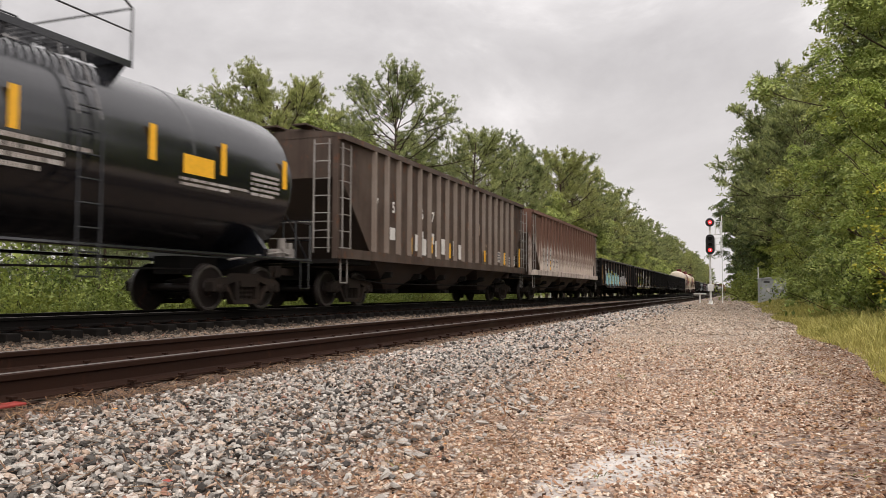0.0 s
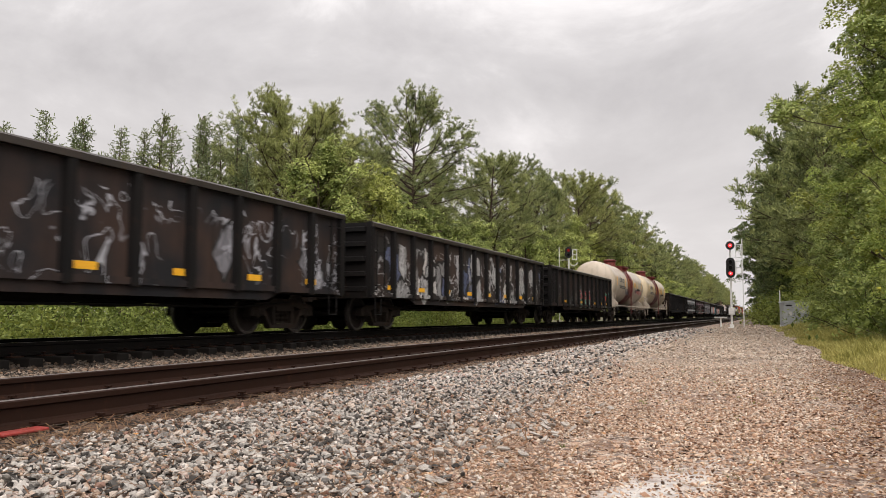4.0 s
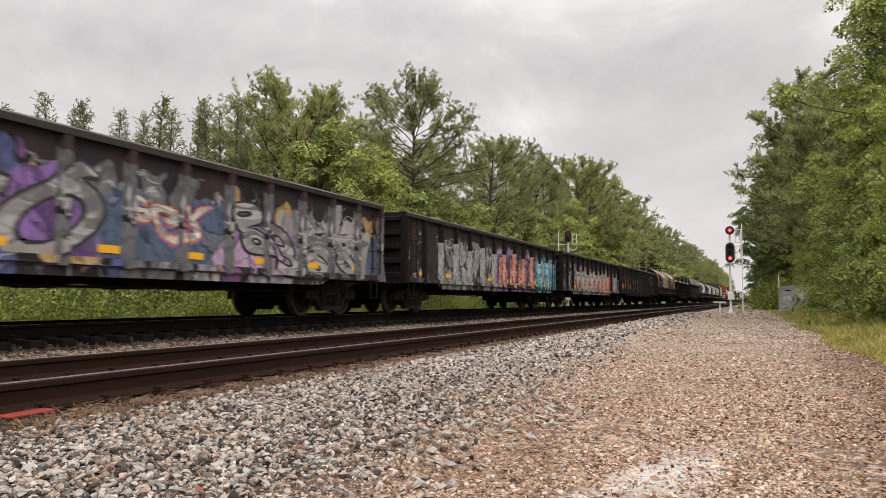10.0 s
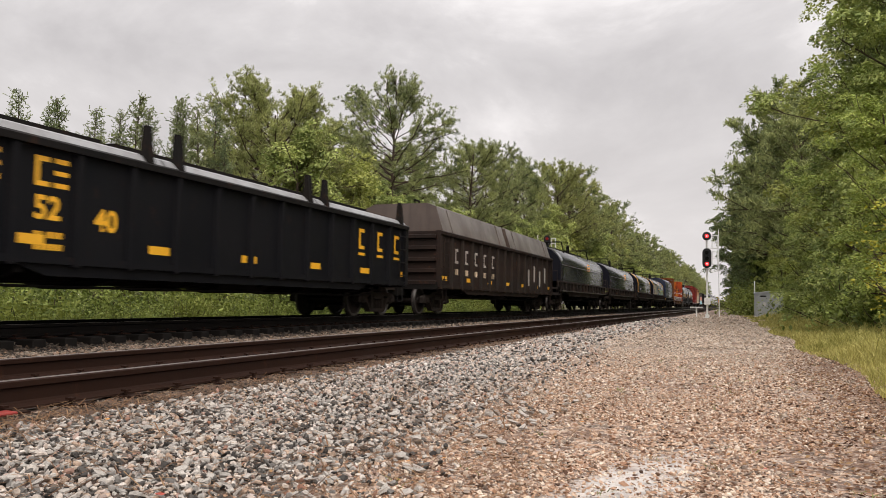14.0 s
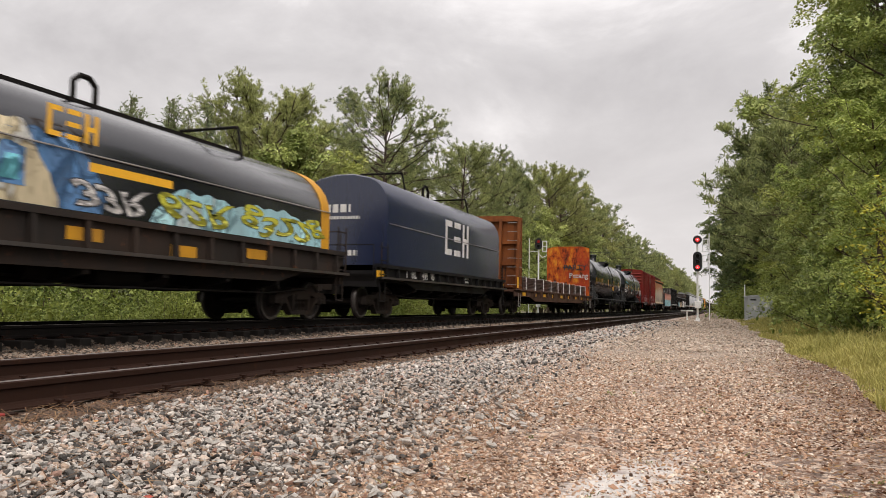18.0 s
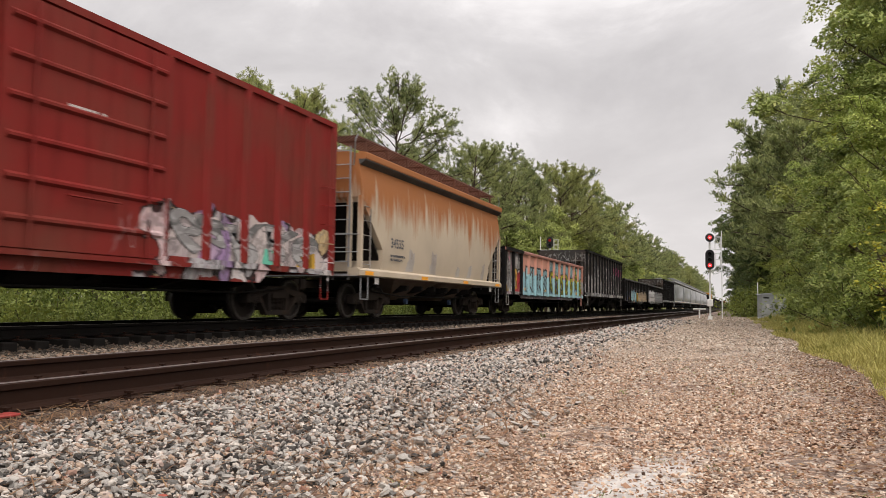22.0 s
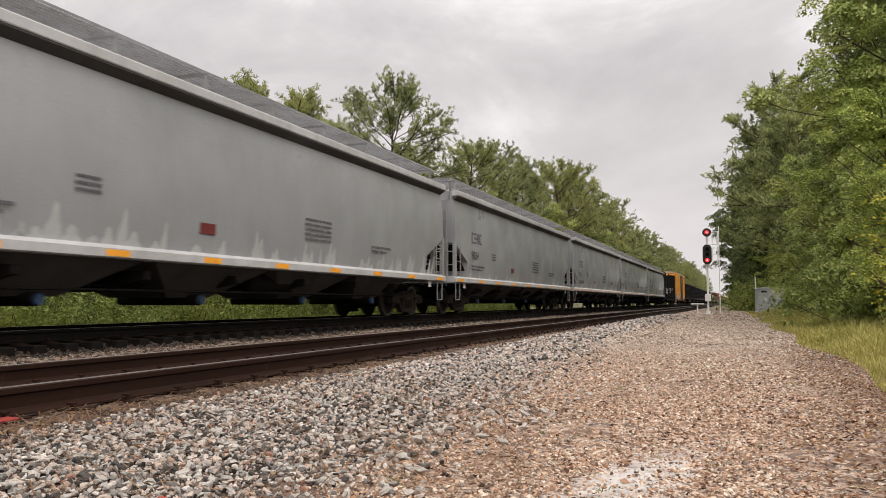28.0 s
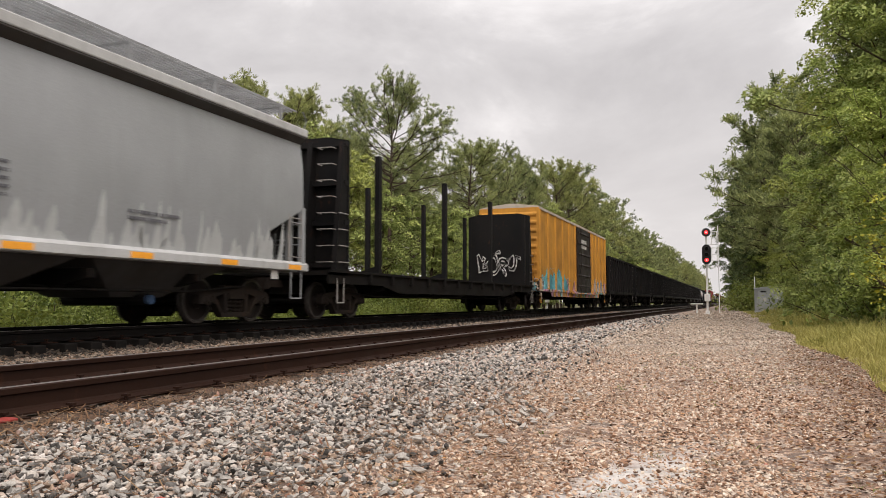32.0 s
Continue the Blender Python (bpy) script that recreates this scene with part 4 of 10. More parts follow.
cab = thing("equipment_cabinet", "grey metal equipment cabinet with white labels beside the lane", "cabinet")
part("body", Shape().box(-0.85, 0.85, -0.55, 0.55, 0.06, 1.68), cabinet_grey, cab, bevel=0.015)
part("roof", Shape().prism([(-0.93, 1.68), (0.93, 1.68), (0.9, 1.74), (0, 1.84), (-0.9, 1.74)], "y", -0.63, 0.63), cabinet_grey, cab)
part("plinth", Shape().box(-0.9, 0.9, -0.6, 0.6, -0.1, 0.06), alu, cab)
for q in (-0.42, 0.42):
    d_ = part("door", Shape().box(q - 0.40, q + 0.40, -0.575, -0.552, 0.12, 1.62), cabinet_grey, cab, "cabinet door")
    part("label_plate", Shape().box(q - 0.15 if q > 0 else q - 0.1, q + 0.12, -0.585, -0.577, 0.78 if q < 0 else 0.98, 1.05 if q < 0 else 1.2), white_paint, d_, "white label")
    part("handle", Shape().box(q + 0.3 * (-1 if q > 0 else 1) - 0.02, q + 0.3 * (-1 if q > 0 else 1) + 0.02, -0.60, -0.576, 0.75, 0.95), under_black, d_)
for q in (-0.5, 0.5):
    part("vent", Shape().box(q - 0.2, q + 0.2, -0.58, -0.577, 1.42, 1.52), under_black, cab)
cab.matrix_basis = pose(2.15, 60.5, 0.05, 0, 0, 12)

pole = thing("marker_pole", "thin grey pole beside the equipment cabinet", "pole")
part("pole", Shape().cyl((0, 0, 0), (0, 0, 2.6), 0.035, 8), alu, pole)
pole.matrix_basis = pose(1.25, 61.0, 0.03)
mark = thing("trackside_marker", "low white marker board on a short post", "marker")
part("post", Shape().cyl((0, 0, -0.1), (0, 0, 0.62), 0.05, 8), alu, mark)
part("board", Shape().box(-0.40, 0.40, -0.12, 0.12, 0.62, 0.72), white_paint, mark, "white board", bevel=0.02)
mark.matrix_basis = pose(-2.5, 55.0, 0.0)


# ---- the freight train: parts that its wagons share ----
# A wagon's own space: origin on the rail tops at its middle, x towards the lane, y along the track, z up.
WHEEL_R = 0.457


def wheelset_mesh():
    sh = Shape()
    for s in (1, -1):
        sh.lathe([(0.09, s * 0.66), (0.15, s * 0.665), (0.17, s * 0.69), (0.38, s * 0.70), (0.40, s * 0.675), (WHEEL_R + 0.028, s * 0.68), (WHEEL_R + 0.028, s * 0.705), (WHEEL_R, s * 0.72), (WHEEL_R - 0.006, s * 0.80), (0.40, s * 0.805), (0.385, s * 0.77), (0.18, s * 0.755), (0.15, s * 0.80), (0.09, s * 0.81)], 28, "x")
        sh.cyl((s * 0.80, 0, 0), (s * 1.02, 0, 0), 0.075, 12)
    sh.cyl((-0.7, 0, 0), (0.7, 0, 0), 0.085, 12)
    return sh.mesh("wheelset", 35)


def sideframe_mesh():
    """A cast side frame: arched top, two windows, spring opening and axle jaws, in one piece."""
    outer = [(-1.17, 0.38), (-1.17, 0.56), (-1.02, 0.64), (-0.55, 0.67), (-0.40, 0.75), (0.40, 0.75), (0.55, 0.67), (1.02, 0.64), (1.17, 0.56), (1.17, 0.38), (1.03, 0.38), (1.02, 0.53), (0.77, 0.53), (0.75, 0.40), (0.66, 0.38), (0.45, 0.12), (-0.45, 0.12), (-0.66, 0.38), (-0.75, 0.40), (-0.77, 0.53), (-1.02, 0.53), (-1.03, 0.38)]
    window = [(0.67, 0.52), (0.41, 0.59), (0.37, 0.19), (0.46, 0.22)]
    opening = [(-0.29, 0.22), (0.29, 0.22), (0.31, 0.60), (-0.31, 0.60)]
    sh = holed(Shape(), outer, [window, [(-a, c) for a, c in window][::-1], opening], -0.085, 0.085)
    return sh.mesh("sideframe", 0, 0.008)


def springs_mesh():
    sh = Shape()
    for y in (-0.17, 0.0, 0.17):
        prof = [(0.03, 0.22)]
        for i in range(9):
            prof += [(0.078, 0.235 + i * 0.027), (0.055, 0.248 + i * 0.027)]
        prof.append((0.03, 0.48))
        sh.lathe([(r, z) for r, z in prof], 10, "z", (0, y, 0))
    sh.box(-0.10, 0.10, -0.27, 0.27, 0.48, 0.60)
    return sh.mesh("spring_nest", 40)


def bearing_mesh():
    sh = Shape().lathe([(0.02, -0.09), (0.115, -0.09), (0.115, 0.06), (0.095, 0.075), (0.06, 0.08), (0.055, 0.10), (0.01, 0.10)], 14, "x")
    return sh.mesh("bearing_cap", 35)


def bolster_mesh():
    sh = Shape()
    sh.prism([(-1.0, 0.42), (-0.5, 0.34), (0.5, 0.34), (1.0, 0.42), (1.0, 0.60), (0.3, 0.68), (-0.3, 0.68), (-1.0, 0.60)], "y", -0.2, 0.2)
    sh.cyl((0, 0, 0.6), (0, 0, 0.80), 0.18, 14)
    for s in (1, -1):
        sh.box(-0.72, 0.72, s * 0.42 - 0.04, s * 0.42 + 0.04, 0.28, 0.36)
        for q in (0.75, -0.75):
            sh.box(q - 0.05, q + 0.05, s * 0.36 - 0.05, s * 0.36 + 0.05, 0.22, 0.55)
    return sh.mesh("truck", 0, 0.012)


WHEELSET, SIDEFRAME, SPRINGS, BEARING, BOLSTER = wheelset_mesh(), sideframe_mesh(), springs_mesh(), bearing_mesh(), bolster_mesh()
WHEELSET.materials.append(wheel_steel)
WHEELSET.materials.append(plain("worn_bright_rim", (0.065, 0.058, 0.053), 0.40, 0.4, 0.4, 9))
for p_ in WHEELSET.polygons:
    c_ = p_.center
    if math.hypot(c_.y, c_.z) > 0.385 and abs(c_.x) > 0.715:
        p_.material_index = 1
for me_ in (SIDEFRAME, BEARING, BOLSTER, SPRINGS):
    me_.materials.append(truck_steel)


def coupler_mesh():
    """Drawbar and knuckle, with the hanging air hose; the pulling face is at y = 0, the wagon at positive y."""
    sh = Shape()
    sh.box(-0.09, 0.09, 0.28, 1.3, 0.78, 0.95)
    sh.prism([(-0.17, 0.28), (-0.17, 0.05), (-0.05, -0.04), (0.03, 0.05), (0.06, 0.16), (0.14, 0.10), (0.19, -0.02), (0.22, 0.10), (0.16, 0.30), (0.09, 0.36), (-0.09, 0.36)], "z", 0.73, 1.0)
    sh.tube([(-0.30, 0.95, 0.80), (-0.32, 0.62, 0.66), (-0.30, 0.34, 0.52), (-0.24, 0.10, 0.50), (-0.2, 0.0, 0.55)], 0.028, 6)
    sh.tube([(-0.9, 0.85, 0.98), (-0.2, 0.72, 0.98), (0.0, 0.55, 1.05)], 0.014, 5)
    return sh.mesh("coupler", 0)


COUPLER = coupler_mesh()
COUPLER.materials.append(truck_steel)


def trucks(car, half, inset=1.75):
    """Two trucks and the couplers under a wagon that reaches half a coupled length each way."""
    for s in (1, -1):
        y = s * (half - inset - 0.6)
        tr = part("truck", BOLSTER, None, car, "cast steel truck with side frames and springs", at=(0, y, 0))
        for q in (1, -1):
            part("sideframe", SIDEFRAME, None, tr, at=(q * 0.98, 0, 0))
            part("spring_nest", SPRINGS, None, tr, at=(q * 0.98, 0, 0))
            for w in (1, -1):
                part("bearing_cap", BEARING, None, tr, at=pose(q * 1.0, w * 0.89, WHEEL_R, 0, 0, 0 if q > 0 else 180))
        for w in (1, -1):
            part("wheelset", WHEELSET, None, tr, "worn steel wheels on an axle", at=(0, w * 0.89, WHEEL_R))
        part("coupler", COUPLER, None, car, at=pose(0, s * half, 0, 0, 0, 0 if s < 0 else 180))


def ladder(sh, x, y, z0, z1, width=0.42, along="y", step=0.38, r=0.013, stiles=True, off=0.06):
    """Rungs on a side (along y) or on an end (along x); off: how far they stand away."""
    n = max(2, int(round((z1 - z0) / step)) + 1)
    for i in range(n):
        z = z0 + (z1 - z0) * i / (n - 1)
        if along == "y":
            sh.tube([(x - off, y - width / 2, z), (x, y - width / 2, z), (x, y + width / 2, z), (x - off, y + width / 2, z)], r, 5)
        else:
            sh.tube([(x - width / 2, y + off, z), (x - width / 2, y, z), (x + width / 2, y, z), (x + width / 2, y + off, z)], r, 5)
    if stiles:
        for q in (-1, 1):
            if along == "y":
                sh.box(x - 0.012, x + 0.012, y + q * width / 2 - 0.02, y + q * width / 2 + 0.02, z0 - 0.12, z1 + 0.12)
            else:
                sh.box(x + q * width / 2 - 0.02, x + q * width / 2 + 0.02, y - 0.012, y + 0.012, z0 - 0.12, z1 + 0.12)
    return sh


def stirrup(sh, x, y, z0, z1, w=0.34):
    sh.tube([(x, y - w / 2, z1), (x, y - w / 2, z0), (x, y + w / 2, z0), (x, y + w / 2, z1)], 0.016, 5)


def lettering(text, size, material, parent, y, z, x=1.6, fat=0.0, name="lettering", spread=1.0, lean=0.0, label="", stretch=1.0, clear=True):
    """Painted letters on the side towards the lane, starting at y and running towards +y (their right, seen from the lane)."""
    cu = bpy.data.curves.new(name, "FONT")
    cu.body, cu.size, cu.offset, cu.space_character, cu.shear = text, size, fat, spread, lean
    cu.resolution_u = 4
    tmp = bpy.data.objects.new("tmp_text", cu)
    me = bpy.data.meshes.new_from_object(tmp)
    bpy.data.objects.remove(tmp)
    if not clear:
        for v in me.vertices:
            a, b = v.co.x / size, 0.7 - v.co.y / size
            v.co.x, v.co.y = size * (a + 0.16 * math.sin(5.6 * b + 1.7 * a)), size * (b + 0.12 * math.sin(6.3 * a))
    me.name = name
    me.materials.clear()
    me.materials.append(material)
    ob = new(name, me)
    ob.parent = parent
    ob.matrix_basis = Matrix.Translation((x, y, z)) @ Matrix(((0, 0, 1, 0), (stretch, 0, 0, 0), (0, 1, 0, 0), (0, 0, 0, 1)))
    if label:
        ob["label"] = label
    return ob


def piece(car, words, y0, y1, z0, z1, fill, line, back=None, x=1.505, lean=0.06, fat=0.055, clear=False, round_=None):
    """Sprayed loops that cannot be read, or a clear word: bent strokes, their outline and a cloud of paint behind."""
    words = words if clear else "".join(c if c == " " else "&R2Ga6Qe3g"[(ord(c) * 7 + i * 3) % 10] for i, c in enumerate(words))
    z0 -= 0.15 if z0 <= 1.0 else 0.0
    layers = [(fill, 0.02, 0.009, "graffiti_paint"), (line, fat, 0.005, "graffiti_outline")]
    if back:
        layers.append((back, fat * 1.9, 0.001, "graffiti_backing"))
    box = None
    for m, off, lift, name in layers:
        ob = lettering(words, 1.0, m, car, 0, 0, x + lift, off, name, 0.96, lean)
        for v in () if clear else ob.data.vertices:
            a, b = v.co.x, 0.7 - v.co.y
            v.co.x, v.co.y = a + 0.09 * math.sin(5.1 * b + 1.7 * a), b + 0.07 * math.sin(4.7 * a)
        co = np.array([v.co for v in ob.data.vertices])
        if box is None:
            box = (co[:, 0].min(), co[:, 0].max(), co[:, 1].min(), co[:, 1].max())
        for v in ob.data.vertices:
            v.co.x = min(max(v.co.x, box[0] - 1.5 * off), box[1] + 1.5 * off)
            v.co.y = min(max(v.co.y, box[2] - 1.5 * off), box[3] + 1.5 * off)
        sy, sz = (y1 - y0) / (box[1] - box[0]), (z1 - z0) / (box[3] - box[2])
        ob.matrix_basis = Matrix(((0, 0, 1, x + lift), (sy, 0, 0, y0 - box[0] * sy), (0, sz, 0, z0 - box[2] * sz), (0, 0, 0, 1)))
        over_ribs(ob, car, sy)
        ob["kind"] = "stuff"
        if round_:
            zc, r = round_
            for v in ob.data.vertices:
                h_ = z0 + (v.co.y - box[2]) * sz - zc
                v.co.z += math.sqrt(max(0.05, (r + 0.004 + lift) ** 2 - h_ * h_)) - (x + lift)


def over_ribs(ob, car, sy):
    """Carry sprayed letters on over the faces of the ribs they cross."""
    m = ob.matrix_basis
    for rib in [o for o in car.children if o.name.startswith("rib") and o.location.x > 0 and o.type == "MESH"]:
        front = max(v.co.x for v in rib.data.vertices)
        wide = max(abs(v.co.y) for v in rib.data.vertices if v.co.x > front - 0.002)
        if front > 0.3 or wide > 0.3:
            continue
        lo, hi = [(rib.location.y + s * wide - m[1][3]) / sy for s in (-1, 1)]
        xs = [v.co.x for v in ob.data.vertices]
        if hi <= min(xs) or lo >= max(xs):
            continue
        bm = bmesh.new()
        bm.from_mesh(ob.data)
        old = [g for g in bm.verts if g.co.z > 0.02]
        bmesh.ops.delete(bm, geom=old, context="VERTS")
        for at, side in ((lo, -1), (hi, 1)):
            bmesh.ops.bisect_plane(bm, geom=bm.verts[:] + bm.edges[:] + bm.faces[:], plane_co=(at, 0, 0), plane_no=(side, 0, 0), clear_outer=True)
        for v in bm.verts:
            v.co.z = rib.location.x + front - 1.5
        both = bmesh.new()
        both.from_mesh(ob.data)
        strip = bpy.data.meshes.new("strip")
        bm.to_mesh(strip)
        both.from_mesh(strip)
        both.to_mesh(ob.data)
        bpy.data.meshes.remove(strip)
        bm.free()
        both.free()


def field(car, material, y0, y1, z0, z1, seed=1, ragged=0.3, x=1.503, bend=None, name="sprayed_field"):
    """A sprayed patch with an uneven upper edge; bend gives the side's x at a height where it curves."""
    r_ = random.Random(seed)
    a, c, d = r_.uniform(0, 6), r_.uniform(0, 6), r_.uniform(0, 6)
    n = max(8, int((y1 - y0) / 0.09))
    vs, fs, rows = [], [], 7
    for i in range(n + 1):
        y = y0 + (y1 - y0) * i / n
        edge = 0.45 * math.sin(2.3 * y + a) + 0.3 * math.sin(5.1 * y + c) + 0.25 * math.sin(11.7 * y + d)
        rim = min(1.0, 6.0 * min(i, n - i) / n + 0.35)
        zt = z0 + (z1 - z0) * rim * (1 - ragged * (0.5 + 0.5 * edge))
        for k in range(rows):
            z = z0 + (zt - z0) * k / (rows - 1)
            skew = 0.10 * math.sin(6.0 * z + a) if i in (0, n) else 0.0
            vs.append(((bend(z) + 0.004) if bend else x, y + skew, z))
    for i in range(n):
        for k in range(rows - 1):
            q = i * rows + k
            fs.append((q, q + rows, q + rows + 1, q + 1))
    return part(name, Shape().add(vs, fs), material, car, "patch of spray paint")


def sprayed_ribs(car, spans, z0=0.86):
    """Spray paint that runs on over the ribs; spans: (y0, y1, height, material)."""
    r_ = random.Random(7)
    for o in [o for o in car.children if o.name.startswith("rib") and o.location.x > 0]:
        for y0, y1, z1, m in spans:
            if y0 <= o.location.y < y1:
                part("sprayed_rib", Shape().prism([(-0.001, -0.103), (0.114, -0.073), (0.114, 0.073), (-0.001, 0.103)], "z", z0, z1 - r_.uniform(0.0, 0.3)), m, car, at=o.matrix_basis)
                break


def hood_side(z, w=1.43, shoulder=2.551, top=3.7):
    """Half the width of a rounded hood at a height."""
    return w if z < shoulder else w * math.sqrt(max(0.02, 1 - ((z - shoulder) / (top - shoulder)) ** 2))


def bars(parent, material, y, z, rows, height=0.05, gap=0.045, x=1.6, name="stencil", chars=True, seed=0):
    """Small writing that cannot be read: rows of short bars. rows: their lengths."""
    r_ = random.Random(seed + int(1000 * y))
    sh = Shape()
    for i, ln in enumerate(rows):
        z1 = z - i * (height + gap)
        a = 0.0
        while a < ln:
            w = r_.uniform(0.5, 0.9) * height if chars else ln
            w = min(w, ln - a)
            sh.box(x - 0.002, x + 0.003, y + a, y + a + w, z1 - height, z1)
            a += w + height * (0.28 if r_.random() < 0.85 else 0.9)
    ob = part(name, sh, material, parent)
    ob["kind"] = "stuff"
    return ob


def end_bars(parent, material, y, x, z, rows, height=0.12, gap=0.08, seed=0):
    """Rows of short bars on an end that faces back along the track."""
    r_ = random.Random(seed + int(100 * z))
    sh = Shape()
    for i, ln in enumerate(rows):
        z1, a = z - i * (height + gap), 0.0
        while a < ln:
            w = min(r_.uniform(0.5, 0.85) * height, ln - a)
            sh.box(x + a, x + a + w, y - 0.006, y, z1 - height, z1)
            a += w + height * 0.3
    ob = part("stencil", sh, material, parent)
    ob["kind"] = "stuff"
    return ob


def end_tag(parent, material, words, y, x, z, size):
    """A sprayed scrawl on an end that faces back along the track."""
    w_ = lettering("".join("&R2Ga6Qe3g"[(ord(c) * 7 + i * 3) % 10] for i, c in enumerate(words)), 1.0, material, parent, 0, 0, 0, 0.0, "graffiti_letters", clear=False)
    w_.matrix_basis = Matrix(((size, 0, 0, x), (0, 0, -1, y), (0, size, 0, z), (0, 0, 0, 1)))


def end_patch(parent, material, y, x0, x1, z0, z1, seed):
    """A ragged blotch of paint or rust on an end that faces back along the track."""
    r_ = random.Random(seed)
    n = 26
    ring = []
    for i in range(n):
        a = 2 * math.pi * i / n
        k = 0.72 + 0.14 * math.sin(3 * a + seed) + r_.uniform(-0.14, 0.14)
        ring.append(((x0 + x1) / 2 + (x1 - x0) / 2 * k * math.cos(a), (z0 + z1) / 2 + (z1 - z0) / 2 * k * math.sin(a)))
    return part("rust_patch", Shape().prism(ring, "y", y - 0.003, y), material, parent)


def marks(parent, material, y, z, text, size, x=1.6, name="reporting_mark"):
    """A company's marks as plain blocks of the letters' size and colour, each block a part."""
    a = 0.0
    for ch in text:
        if ch != " ":
            sh = Shape()
            w, v = size * 0.17, size * 0.58
            k = int(round(a / (size * 0.78))) % 3
            for y0, y1, z0, z1 in ([(0, w, 0, size), (w, v, 0, w), (w, v, size - w, size)], [(0, v, 0, w), (0, v, size * 0.42, size * 0.58), (0, v, size - w, size)], [(0, w, 0, size), (v - w, v, 0, size), (w, v - w, size * 0.42, size * 0.58)])[k]:
                sh.box(x - 0.002, x + 0.003, y + a + y0, y + a + y1, z + z0, z + z1)
            part(name, sh, material, parent)
        a += size * 0.78


def plate(parent, material, y, z, w, h, x=1.6, name="reflector"):
    return part(name, Shape().box(x - 0.003, x + 0.004, y - w / 2, y + w / 2, z - h / 2, z + h / 2), material, parent)


def brake_gear(car, half, z=0.9):
    """Centre sill, air reservoir, brake cylinder and rods under the floor."""
    sh = Shape().box(-0.32, 0.32, -half + 1.0, half - 1.0, z - 0.28, z + 0.05)
    part("centre_sill", sh, under_black, car)
    sh = Shape().lathe([(0.02, -0.9), (0.18, -0.86), (0.22, -0.75), (0.22, 0.75), (0.18, 0.86), (0.02, 0.9)], 14, "y", (0.85, 0.6, z - 0.12))
    part("air_reservoir", sh, under_black, car, smooth=40)
    sh = Shape().lathe([(0.02, -0.3), (0.17, -0.28), (0.17, 0.28), (0.05, 0.3)], 12, "y", (0.7, -1.2, z - 0.1))
    sh.tube([(0.55, -half + 2.8, z - 0.32), (0.62, -1.5, z - 0.2), (0.62, 1.5, z - 0.26), (0.5, half - 2.8, z - 0.32)], 0.02, 5)
    part("brake_rigging", sh, under_black, car)
    for k in range(6):
        y = (k - 2.5) / 2.5 * (half - 4.0)
        part("cross_bearer", Shape().prism([(-1.42, z - 0.02), (-1.42, z - 0.16), (-0.4, z - 0.36), (0.4, z - 0.36), (1.42, z - 0.16), (1.42, z - 0.02)], "y", y - 0.07, y + 0.07), under_black, car)
    part("train_line", Shape().tube([(1.1, -half + 2.2, z - 0.22), (1.18, -half + 4.0, z - 0.34), (1.18, half - 4.0, z - 0.34), (1.1, half - 2.2, z - 0.22)], 0.022, 5), under_black, car)


